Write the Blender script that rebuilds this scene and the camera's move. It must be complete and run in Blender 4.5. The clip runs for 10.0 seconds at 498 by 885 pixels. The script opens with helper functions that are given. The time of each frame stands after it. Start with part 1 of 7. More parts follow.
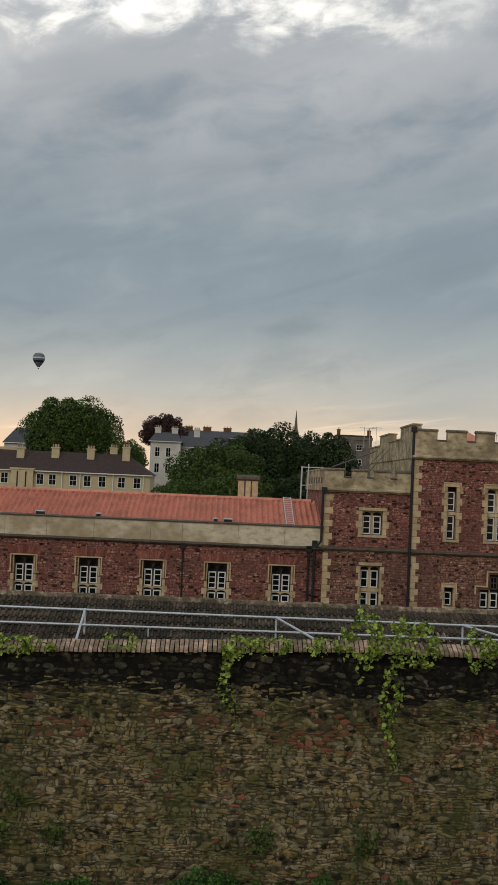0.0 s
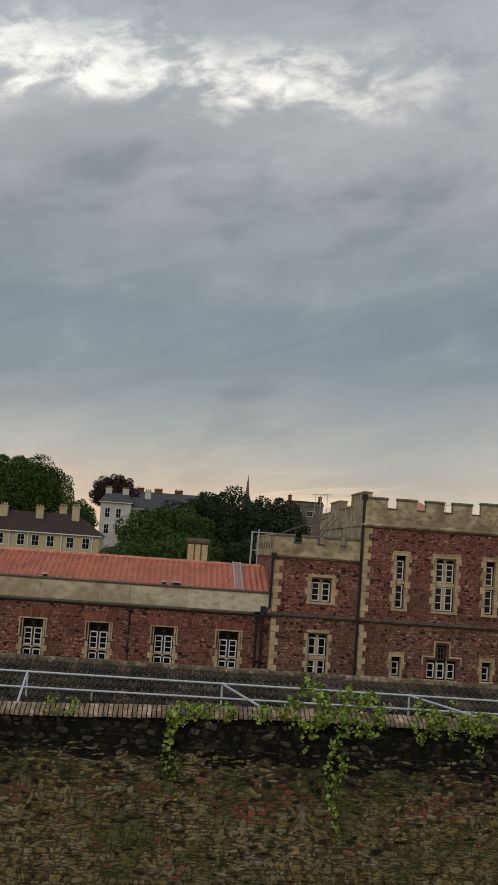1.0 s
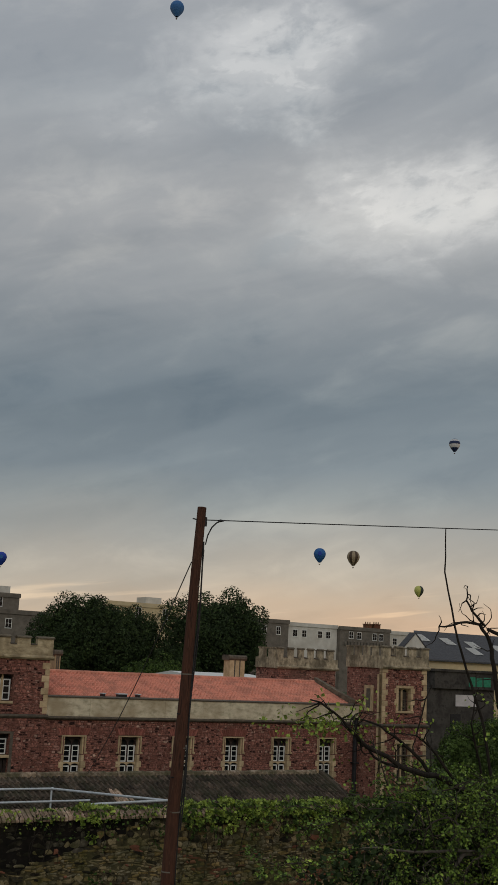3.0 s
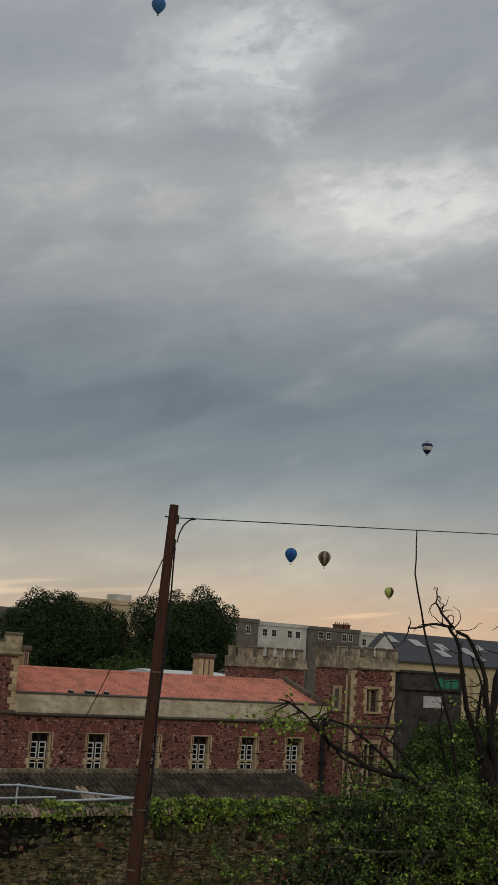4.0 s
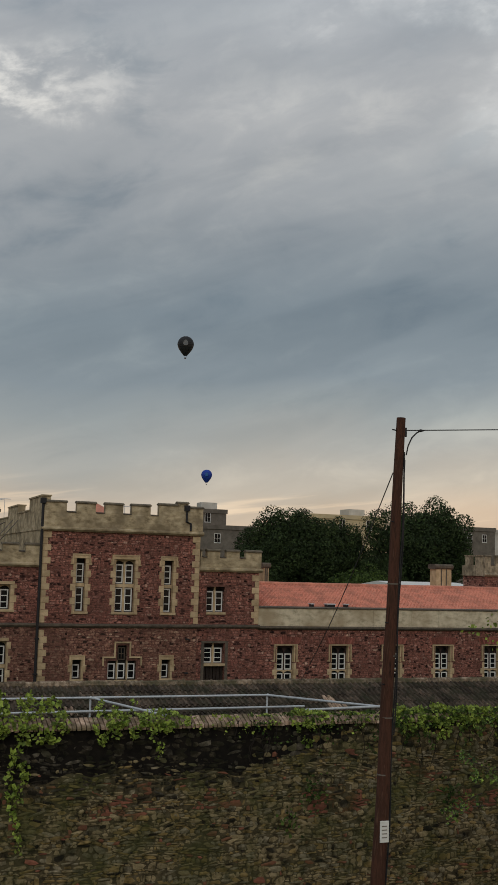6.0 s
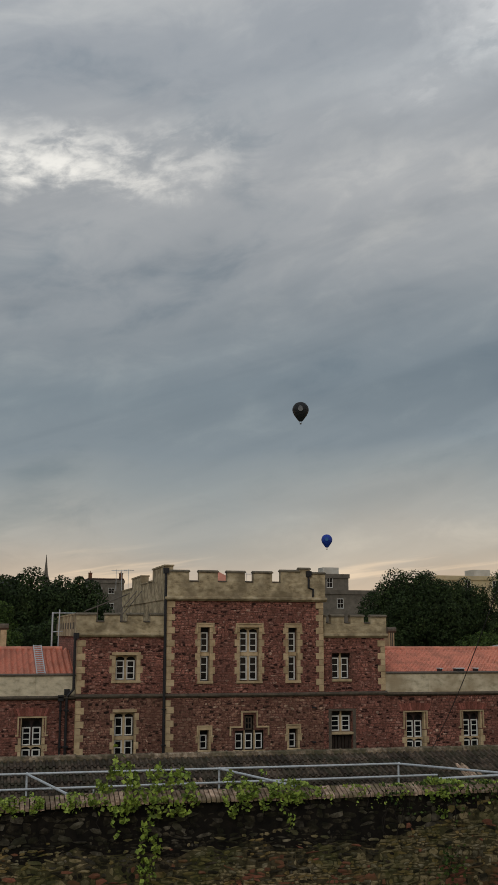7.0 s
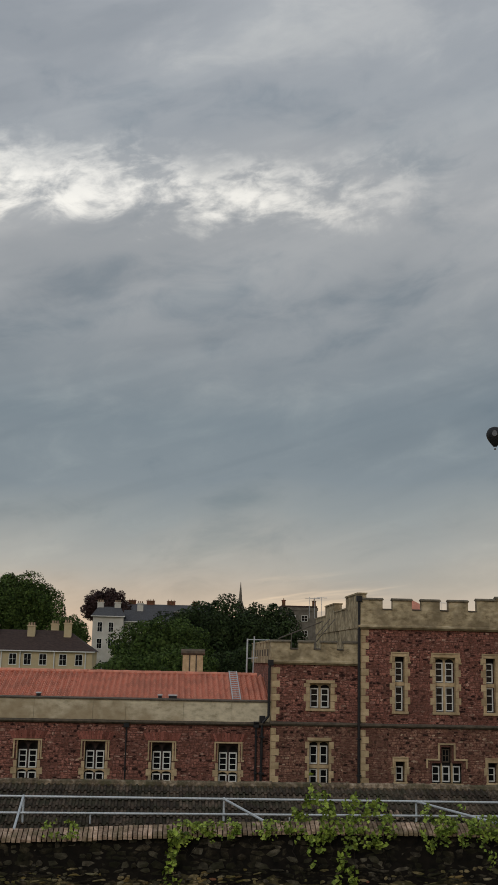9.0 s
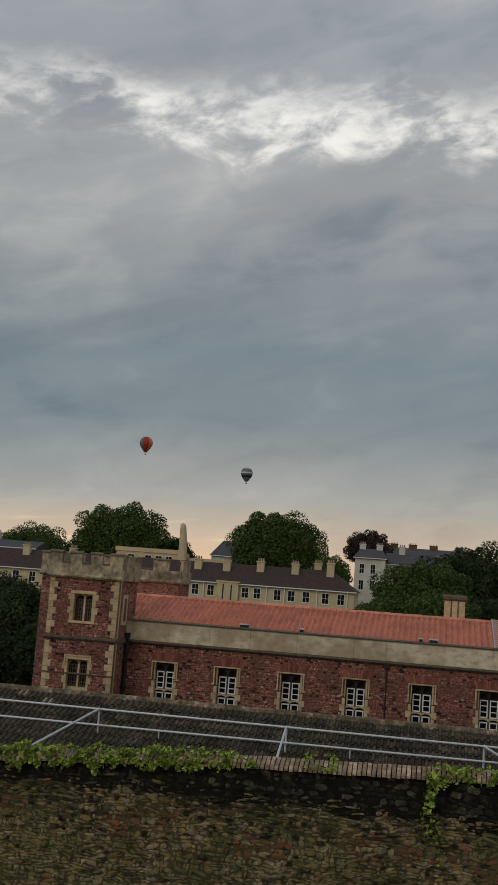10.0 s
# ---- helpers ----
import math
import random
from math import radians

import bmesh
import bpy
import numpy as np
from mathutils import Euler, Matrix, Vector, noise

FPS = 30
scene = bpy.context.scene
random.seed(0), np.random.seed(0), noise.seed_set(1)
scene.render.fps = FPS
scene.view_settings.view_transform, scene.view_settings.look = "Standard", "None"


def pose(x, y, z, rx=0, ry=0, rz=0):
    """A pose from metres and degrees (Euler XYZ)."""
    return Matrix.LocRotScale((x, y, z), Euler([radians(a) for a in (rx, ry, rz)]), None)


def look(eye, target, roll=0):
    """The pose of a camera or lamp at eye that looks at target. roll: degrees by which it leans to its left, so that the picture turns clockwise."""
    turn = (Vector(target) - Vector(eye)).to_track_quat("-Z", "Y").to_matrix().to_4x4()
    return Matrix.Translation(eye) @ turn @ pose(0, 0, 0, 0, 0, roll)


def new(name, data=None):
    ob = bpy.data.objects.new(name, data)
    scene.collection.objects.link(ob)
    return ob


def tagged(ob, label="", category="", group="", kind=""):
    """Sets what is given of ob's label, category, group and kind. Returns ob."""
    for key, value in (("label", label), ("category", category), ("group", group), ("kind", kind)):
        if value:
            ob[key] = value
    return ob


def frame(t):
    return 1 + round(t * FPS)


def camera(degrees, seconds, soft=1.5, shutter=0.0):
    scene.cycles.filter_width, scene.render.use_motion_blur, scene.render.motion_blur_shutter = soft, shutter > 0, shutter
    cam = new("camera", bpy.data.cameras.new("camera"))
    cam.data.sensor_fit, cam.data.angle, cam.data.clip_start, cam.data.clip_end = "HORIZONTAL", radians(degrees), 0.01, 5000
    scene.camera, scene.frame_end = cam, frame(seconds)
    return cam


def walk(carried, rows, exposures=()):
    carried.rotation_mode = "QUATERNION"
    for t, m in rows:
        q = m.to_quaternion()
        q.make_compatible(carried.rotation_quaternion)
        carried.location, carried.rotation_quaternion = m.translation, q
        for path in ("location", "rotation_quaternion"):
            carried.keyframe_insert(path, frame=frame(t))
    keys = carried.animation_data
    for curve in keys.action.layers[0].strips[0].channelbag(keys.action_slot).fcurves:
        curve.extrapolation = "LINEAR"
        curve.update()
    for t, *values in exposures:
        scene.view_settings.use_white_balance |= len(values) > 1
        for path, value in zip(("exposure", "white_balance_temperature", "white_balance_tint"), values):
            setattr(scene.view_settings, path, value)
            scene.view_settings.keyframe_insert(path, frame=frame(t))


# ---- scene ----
# The camera turns on the spot: degrees of tilt, lean and turn
cam = camera(25.7, 10.0, soft=0.7)
EYE = (0.0, 0.0, 8.5)
ROWS = [
    (0.0, 92.207, -2.542, -1.416),
    (0.5, 92.556, 0.264, 3.190),
    (1.0, 95.708, -4.035, -4.048),
    (1.3, 99.429, -2.059, -10.242),
    (1.4, 99.014, -2.091, -15.811),
    (1.5, 98.869, -1.764, -20.023),
    (2.0, 98.877, -1.420, -26.419),
    (2.5, 98.723, -3.840, -27.926),
    (3.0, 101.596, -2.674, -31.312),
    (4.5, 101.497, -3.462, -33.295),
    (5.0, 100.528, -3.530, -33.772),
    (5.2, 98.839, -3.763, -32.400),
    (6.3, 96.837, -0.554, -17.769),
    (6.5, 97.340, -0.055, -16.993),
    (7.0, 99.958, -0.156, -14.230),
    (7.5, 101.112, -0.735, -11.203),
    (8.0, 101.100, -0.684, -9.554),
    (8.5, 101.119, -0.693, -8.584),
    (9.0, 101.274, -1.246, -4.256),
    (9.2, 100.582, -2.589, 2.176),
    (9.5, 96.943, -4.817, 8.262),
    (10.0, 97.655, -4.306, 9.222),
]
walk(cam, [(t, pose(*EYE, rx, ry, rz)) for t, rx, ry, rz in ROWS],
     exposures=[(0.0, 0.38), (0.6, 0.36), (1.0, 0.24), (1.6, 0.08), (2.5, 0.05), (3.0, -0.08), (4.5, -0.04), (5.2, 0.02), (6.4, 0.13), (6.8, 0.08), (7.5, -0.02), (8.5, -0.02), (9.1, 0.1), (9.5, 0.28), (10.0, 0.0)])

# ---- sky and sun ----
world = bpy.data.worlds.new("evening_sky")
scene.world = world
world.use_nodes = True
wn, wl = world.node_tree.nodes, world.node_tree.links
wn.clear()


def wnode(kind, **values):
    n = wn.new(kind)
    for k, v in values.items():
        n.inputs[k].default_value = v
    return n


def wmath(op, a, b=None, c=None):
    n = wn.new("ShaderNodeMath")
    n.operation = op
    for i, v in enumerate((a, b, c)):
        if v is None:
            continue
        if isinstance(v, (int, float)):
            n.inputs[i].default_value = v
        else:
            wl.new(v, n.inputs[i])
    return n.outputs[0]


def wramp(fac, stops, mode="LINEAR"):
    n = wn.new("ShaderNodeValToRGB")
    n.color_ramp.interpolation = mode
    el = n.color_ramp.elements
    while len(el) < len(stops):
        el.new(0.5)
    for e, (p, c) in zip(el, stops):
        e.position, e.color = p, (*c, 1)
    wl.new(fac, n.inputs[0])
    return n.outputs[0]


def wmix(kind, fac, a, b):
    n = wn.new("ShaderNodeMix")
    n.data_type, n.blend_type = "RGBA", kind
    for i, v in ((0, fac), (6, a), (7, b)):
        if isinstance(v, (int, float)):
            n.inputs[i].default_value = v
        elif isinstance(v, tuple):
            n.inputs[i].default_value = (*v, 1)
        else:
            wl.new(v, n.inputs[i])
    return n.outputs[2]


coord = wn.new("ShaderNodeTexCoord")
sep = wn.new("ShaderNodeSeparateXYZ")
wl.new(coord.outputs["Generated"], sep.inputs[0])
azim = wmath("ARCTAN2", sep.outputs[0], sep.outputs[1])
elev = wmath("ARCSINE", sep.outputs[2])
flat = wn.new("ShaderNodeCombineXYZ")
wl.new(azim, flat.inputs[0])
wl.new(wmath("ADD", wmath("MULTIPLY", elev, 2.0), wmath("MULTIPLY", azim, -0.25)), flat.inputs[1])


def cloud(scale, detail, rough, shift, warp=0.0):
    m = wn.new("ShaderNodeMapping")
    m.inputs["Location"].default_value = shift
    wl.new(flat.outputs[0], m.inputs[0])
    n = wn.new("ShaderNodeTexNoise")
    n.inputs["Scale"].default_value, n.inputs["Detail"].default_value = scale, detail
    n.inputs["Roughness"].default_value, n.inputs["Distortion"].default_value = rough, warp
    wl.new(m.outputs[0], n.inputs["Vector"])
    return n.outputs["Fac"]


big = cloud(1.9, 3, 0.45, (3.1, 1.7, 0), 0.2)
mid = cloud(4.2, 5, 0.5, (0.4, 5.2, 0), 0.5)
fine = cloud(13.0, 6, 0.6, (7.7, 2.2, 0), 0.5)
wisp = cloud(34.0, 4, 0.6, (1.3, 8.1, 0), 0.3)


def centred(v, k):
    return wmath("MULTIPLY", wmath("SUBTRACT", v, 0.5), k)


# height in the sky, in degrees / 90, bent by the large clouds; the cloud sheets slope up to the right
level = wmath("ADD", wmath("MULTIPLY", elev, 2 / math.pi), wmath("ADD", centred(big, 0.09), wmath("ADD", centred(mid, 0.04), centred(fine, 0.012))))
level = wmath("ADD", level, wmath("MULTIPLY", azim, -0.03))
base = wramp(level, [(0.0, (0.60, 0.43, 0.30)), (0.010, (0.575, 0.452, 0.335)), (0.024, (0.475, 0.418, 0.345)), (0.048, (0.36, 0.355, 0.33)),
                     (0.070, (0.275, 0.298, 0.30)), (0.090, (0.214, 0.249, 0.272)), (0.135, (0.184, 0.221, 0.248)), (0.165, (0.222, 0.252, 0.274)), (0.205, (0.30, 0.318, 0.332)),
                     (0.255, (0.37, 0.38, 0.388)), (0.31, (0.31, 0.335, 0.362)), (0.45, (0.36, 0.38, 0.41)), (1.0, (0.42, 0.44, 0.47))])
shade = wramp(wmath("ADD", wmath("MULTIPLY", mid, 0.65), wmath("MULTIPLY", fine, 0.35)), [(0.3, (0.69, 0.75, 0.80)), (0.5, (1.0, 1.0, 1.0)), (0.7, (1.29, 1.25, 1.19))], "EASE")
base = wmix("MULTIPLY", 1.0, base, shade)
# long slanting streaks of darker and paler cloud
slant = wn.new("ShaderNodeCombineXYZ")
wl.new(wmath("MULTIPLY", azim, 1.5), slant.inputs[0])
wl.new(wmath("MULTIPLY", wmath("SUBTRACT", elev, wmath("MULTIPLY", azim, 0.28)), 9.0), slant.inputs[1])
veil = wn.new("ShaderNodeTexNoise")
veil.inputs["Scale"].default_value, veil.inputs["Detail"].default_value = 1.6, 4
veil.inputs["Roughness"].default_value, veil.inputs["Distortion"].default_value = 0.5, 0.4
wl.new(slant.outputs[0], veil.inputs["Vector"])
base = wmix("MULTIPLY", 1.0, base, wramp(veil.outputs["Fac"], [(0.32, (0.86, 0.875, 0.89)), (0.5, (1.0, 1.0, 1.0)), (0.68, (1.13, 1.12, 1.10))], "EASE"))
# bright breaks in the cloud at one height, strongest towards the hidden sun
along = wramp(wmath("ADD", wmath("MULTIPLY", azim, 0.5), 0.5), [(0.25, (0.6, 0.6, 0.6)), (0.36, (1, 1, 1)), (0.53, (1, 1, 1)), (0.585, (0.5, 0.5, 0.5)), (0.635, (0.06, 0.06, 0.06)), (0.95, (0.06, 0.06, 0.06))], "EASE")
breaks = wmath("MULTIPLY", wramp(wmath("ADD", wmath("ADD", wmath("MULTIPLY", elev, 2 / math.pi), wmath("MULTIPLY", azim, 0.0)), wmath("ADD", centred(mid, 0.05), centred(fine, 0.05))),
                                 [(0.245, (0, 0, 0)), (0.266, (1, 1, 1)), (0.274, (1, 1, 1)), (0.298, (0, 0, 0))], "EASE"),
               wramp(wmath("ADD", wmath("MULTIPLY", fine, 0.6), wmath("MULTIPLY", wisp, 0.4)), [(0.40, (0.05, 0.05, 0.05)), (0.62, (1, 1, 1))], "EASE"))
base = wmix("ADD", wmath("MULTIPLY", breaks, along), base, (0.50, 0.465, 0.40))
# warm glow along the horizon, stronger to the west
west = wramp(wmath("ADD", wmath("MULTIPLY", azim, 0.5), 0.5), [(0.30, (1, 1, 1)), (0.52, (0.75, 0.75, 0.75)), (0.70, (0.25, 0.25, 0.25))], "EASE")
low_ = wramp(wmath("ADD", wmath("MULTIPLY", elev, 2 / math.pi), centred(mid, 0.03)), [(0.012, (1, 1, 1)), (0.028, (0.8, 0.8, 0.8)), (0.052, (0, 0, 0))], "EASE")
base = wmix("ADD", wmath("MULTIPLY", west, low_), base, (0.15, 0.058, -0.005))
# broad softer openings further round
for az_, el_, wide, tall, gain in ((41, 24.0, 11.0, 4.6, 1.3), (31, 32.0, 10.0, 4.4, 1.15), (23, 27.5, 6.0, 3.0, 0.35)):
    da = wmath("DIVIDE", wmath("SUBTRACT", azim, radians(az_)), radians(wide))
    de = wmath("DIVIDE", wmath("SUBTRACT", elev, radians(el_)), radians(tall))
    far_ = wmath("SQRT", wmath("ADD", wmath("MULTIPLY", da, da), wmath("MULTIPLY", de, de)))
    glow_ = wramp(wmath("ADD", far_, wmath("ADD", centred(mid, 2.2), centred(fine, 1.3))), [(0.0, (1, 1, 1)), (1.15, (0, 0, 0))], "EASE")
    glow_ = wmath("MULTIPLY", glow_, wramp(wmath("ADD", wmath("MULTIPLY", fine, 0.55), wmath("MULTIPLY", wisp, 0.45)), [(0.36, (0.45, 0.45, 0.45)), (0.52, (0.85, 0.85, 0.85)), (0.64, (1.45, 1.45, 1.45))], "EASE"))
    base = wmix("ADD", wmath("MULTIPLY", glow_, gain), base, (0.29, 0.275, 0.25))
# thin lit streaks of cloud low over the horizon
thin = wn.new("ShaderNodeMapping")
thin.inputs["Scale"].default_value, thin.inputs["Location"].default_value = (1.0, 7.0, 1.0), (0.35, 2.4, 0)
wl.new(flat.outputs[0], thin.inputs[0])
streak = wn.new("ShaderNodeTexNoise")
streak.inputs["Scale"].default_value, streak.inputs["Detail"].default_value = 5.0, 5
wl.new(thin.outputs[0], streak.inputs["Vector"])
lit = wmath("MULTIPLY", wramp(wmath("MULTIPLY", elev, 2 / math.pi), [(0.006, (0, 0, 0)), (0.02, (1, 1, 1)), (0.034, (1, 1, 1)), (0.055, (0, 0, 0))], "EASE"),
            wramp(streak.outputs["Fac"], [(0.55, (0, 0, 0)), (0.68, (1, 1, 1))], "EASE"))
base = wmix("ADD", lit, base, (0.22, 0.15, 0.08))
sky = wn.new("ShaderNodeTexSky")
sky.sky_type, sky.sun_disc = "NISHITA", False
sky.sun_elevation, sky.sun_rotation = radians(20), radians(235)
sky_bg, cloud_bg, both, out = wn.new("ShaderNodeBackground"), wn.new("ShaderNodeBackground"), wn.new("ShaderNodeAddShader"), wn.new("ShaderNodeOutputWorld")
wl.new(sky.outputs[0], sky_bg.inputs[0])
wl.new(base, cloud_bg.inputs[0])
sky_bg.inputs[1].default_value, cloud_bg.inputs[1].default_value = 0.004, 1.0
wl.new(sky_bg.outputs[0], both.inputs[0])
wl.new(cloud_bg.outputs[0], both.inputs[1])
wl.new(both.outputs[0], out.inputs[0])

sun = new("sun", bpy.data.lights.new("sun", "SUN"))
sun.data.energy, sun.data.angle, sun.data.color = 0.5, radians(25), (1.0, 0.93, 0.84)
sun.matrix_world = look((-30, -25, 45), (5, 50, 0))

# ---- materials ----
def material(name, colours, scale=6.0, rough=0.85, bump=0.3, stretch=(1, 1, 1), stain=None, stain_scale=0.6, metal=0.0, vary=0.0, voronoi=False, fine=None, low=0.3, high=0.7):
    """Noise-driven surface: colours are spread over a noise (or over cells), stain is a second, larger colour layer."""
    m = bpy.data.materials.new(name)
    m.use_nodes = True
    nt = m.node_tree
    n, l = nt.nodes, nt.links
    bsdf = n["Principled BSDF"]
    bsdf.inputs["Roughness"].default_value, bsdf.inputs["Metallic"].default_value = rough, metal
    bsdf.inputs["Specular IOR Level"].default_value = 0.25
    geo = n.new("ShaderNodeNewGeometry")
    mp = n.new("ShaderNodeMapping")
    mp.inputs["Scale"].default_value = stretch
    l.new(geo.outputs["Position"], mp.inputs[0])
    noise_tex = n.new("ShaderNodeTexNoise")
    noise_tex.inputs["Scale"].default_value, noise_tex.inputs["Detail"].default_value = scale, 6
    noise_tex.inputs["Roughness"].default_value = 0.62
    l.new(mp.outputs[0], noise_tex.inputs["Vector"])
    driver = noise_tex.outputs["Fac"]
    height = driver
    if voronoi:
        warp = n.new("ShaderNodeTexNoise")
        warp.inputs["Scale"].default_value = 1.1
        l.new(mp.outputs[0], warp.inputs["Vector"])
        add = n.new("ShaderNodeVectorMath")
        add.operation = "MULTIPLY_ADD"
        add.inputs[1].default_value = (0.45, 0.45, 0.45)
        l.new(warp.outputs["Color"], add.inputs[0])
        l.new(mp.outputs[0], add.inputs[2])
        cell, edge = n.new("ShaderNodeTexVoronoi"), n.new("ShaderNodeTexVoronoi")
        edge.feature = "DISTANCE_TO_EDGE"
        for v in (cell, edge):
            v.inputs["Scale"].default_value = 1.0
            l.new(add.outputs[0], v.inputs["Vector"])
        split = n.new("ShaderNodeSeparateColor")
        l.new(cell.outputs["Color"], split.inputs[0])
        driver = split.outputs[0]
        er = n.new("ShaderNodeValToRGB")
        er.color_ramp.elements[0].position, er.color_ramp.elements[1].position = 0.02, 0.12
        l.new(edge.outputs["Distance"], er.inputs[0])
        height = er.outputs[0]
        low, high = 0.0, 1.0
    ramp = n.new("ShaderNodeValToRGB")
    el = ramp.color_ramp.elements
    while len(el) < len(colours):
        el.new(0.5)
    for i, (e, c) in enumerate(zip(el, colours)):
        e.position, e.color = low + (high - low) * i / max(1, len(colours) - 1), (*c, 1)
    l.new(driver, ramp.inputs[0])
    col = ramp.outputs[0]

    def mix(kind, fac, a, b):
        x = n.new("ShaderNodeMix")
        x.data_type, x.blend_type = "RGBA", kind
        for i, v in ((0, fac), (6, a), (7, b)):
            if isinstance(v, (int, float)):
                x.inputs[i].default_value = v
            elif isinstance(v, tuple):
                x.inputs[i].default_value = (*v, 1)
            else:
                l.new(v, x.inputs[i])
        return x.outputs[2]

    if voronoi:
        grain = n.new("ShaderNodeValToRGB")
        grain.color_ramp.elements[0].color, grain.color_ramp.elements[1].color = (0.6, 0.6, 0.6, 1), (1.35, 1.35, 1.35, 1)
        grain.color_ramp.elements[0].position, grain.color_ramp.elements[1].position = 0.3, 0.7
        l.new(noise_tex.outputs["Fac"], grain.inputs[0])
        col = mix("MULTIPLY", 0.8, col, grain.outputs[0])
        joint = n.new("ShaderNodeMath")
        joint.operation = "SUBTRACT"
        joint.inputs[0].default_value = 1.0
        l.new(height, joint.inputs[1])
        col = mix("MIX", joint.outputs[0], col, voronoi)
    if vary:
        info = n.new("ShaderNodeObjectInfo")
        isl = n.new("ShaderNodeMath")
        isl.operation = "ADD"
        l.new(info.outputs["Random"], isl.inputs[0])
        l.new(geo.outputs["Random Per Island"], isl.inputs[1])
        fr = n.new("ShaderNodeMath")
        fr.operation = "FRACT"
        l.new(isl.outputs[0], fr.inputs[0])
        vr = n.new("ShaderNodeMapRange")
        vr.inputs["To Min"].default_value, vr.inputs["To Max"].default_value = 1 - vary, 1 + vary
        l.new(fr.outputs[0], vr.inputs[0])
        cc = n.new("ShaderNodeCombineColor")
        for i in range(3):
            l.new(vr.outputs[0], cc.inputs[i])
        col = mix("MULTIPLY", 1.0, col, cc.outputs[0])
    if stain:
        sn = n.new("ShaderNodeTexNoise")
        sn.inputs["Scale"].default_value, sn.inputs["Detail"].default_value = stain_scale, 5
        l.new(geo.outputs["Position"], sn.inputs["Vector"])
        sr = n.new("ShaderNodeValToRGB")
        sr.color_ramp.elements[0].position, sr.color_ramp.elements[1].position = 0.43, 0.64
        l.new(sn.outputs["Fac"], sr.inputs[0])
        half = n.new("ShaderNodeMath")
        half.operation = "MULTIPLY"
        half.inputs[1].default_value = 0.75
        l.new(sr.outputs[0], half.inputs[0])
        col = mix("MIX", half.outputs[0], col, stain)
    l.new(col, bsdf.inputs["Base Color"])
    if bump:
        b = n.new("ShaderNodeBump")
        b.inputs["Strength"].default_value, b.inputs["Distance"].default_value = bump, 0.03
        l.new(height, b.inputs["Height"])
        l.new(b.outputs[0], bsdf.inputs["Normal"])
    return m


def masonry(name, colours, mortar, width, height, warp=0.05, bump=0.6, soft_stain=(0.12, 0.07, 0.055)):
    """Squared rubble: uneven coursed stones, each its own tone, with pits and joints."""
    m = bpy.data.materials.new(name)
    m.use_nodes = True
    n, l = m.node_tree.nodes, m.node_tree.links
    bsdf = n["Principled BSDF"]
    bsdf.inputs["Roughness"].default_value, bsdf.inputs["Specular IOR Level"].default_value = 0.93, 0.2
    geo, sepn, comb = n.new("ShaderNodeNewGeometry"), n.new("ShaderNodeSeparateXYZ"), n.new("ShaderNodeCombineXYZ")
    l.new(geo.outputs["Position"], sepn.inputs[0])
    add = n.new("ShaderNodeMath")
    l.new(sepn.outputs[0], add.inputs[0])
    l.new(sepn.outputs[1], add.inputs[1])
    l.new(add.outputs[0], comb.inputs[0])
    l.new(sepn.outputs[2], comb.inputs[1])
    wob = n.new("ShaderNodeTexNoise")
    wob.inputs["Scale"].default_value, wob.inputs["Detail"].default_value = 3.2, 3
    l.new(geo.outputs["Position"], wob.inputs["Vector"])
    off = n.new("ShaderNodeVectorMath")
    off.operation = "MULTIPLY_ADD"
    off.inputs[1].default_value = (warp * 4, warp * 2.2, 0)
    l.new(wob.outputs["Color"], off.inputs[0])
    l.new(comb.outputs[0], off.inputs[2])
    tones = []
    for w, h, o in ((width, height, 0.5), (width * 0.61, height * 0.93, 0.37)):
        br = n.new("ShaderNodeTexBrick")
        br.offset, br.squash, br.squash_frequency = o, 0.7, 3
        for k, v in (("Color1", (0, 0, 0, 1)), ("Color2", (1, 1, 1, 1)), ("Mortar", (0.5, 0.5, 0.5, 1))):
            br.inputs[k].default_value = v
        br.inputs["Scale"].default_value, br.inputs["Brick Width"].default_value, br.inputs["Row Height"].default_value = 1.0, w, h
        br.inputs["Mortar Size"].default_value, br.inputs["Mortar Smooth"].default_value = 0.012, 0.6
        l.new(off.outputs[0], br.inputs["Vector"])
        tones.append(br)
    grain = n.new("ShaderNodeTexNoise")
    grain.inputs["Scale"].default_value, grain.inputs["Detail"].default_value = 7.0, 6
    l.new(geo.outputs["Position"], grain.inputs["Vector"])
    pick = n.new("ShaderNodeMix")
    pick.data_type = "RGBA"
    big_ = n.new("ShaderNodeTexNoise")
    big_.inputs["Scale"].default_value = 0.9
    l.new(geo.outputs["Position"], big_.inputs["Vector"])
    l.new(big_.outputs["Fac"], pick.inputs[0])
    l.new(tones[0].outputs["Color"], pick.inputs[6])
    l.new(tones[1].outputs["Color"], pick.inputs[7])
    blend = n.new("ShaderNodeMix")
    blend.data_type = "RGBA"
    blend.inputs[0].default_value = 0.3
    l.new(pick.outputs[2], blend.inputs[6])
    l.new(grain.outputs["Color"], blend.inputs[7])
    ramp = n.new("ShaderNodeValToRGB")
    el = ramp.color_ramp.elements
    while len(el) < len(colours):
        el.new(0.5)
    for k, (e, c) in enumerate(zip(el, colours)):
        e.position, e.color = 0.22 + 0.52 * k / (len(colours) - 1), (*c, 1)
    l.new(blend.outputs[2], ramp.inputs[0])
    jm = n.new("ShaderNodeMix")
    jm.data_type = "RGBA"
    l.new(tones[0].outputs["Fac"], jm.inputs[0])
    l.new(ramp.outputs[0], jm.inputs[6])
    jm.inputs[7].default_value = (*mortar, 1)
    # dark pits and larger weathering
    pit = n.new("ShaderNodeTexNoise")
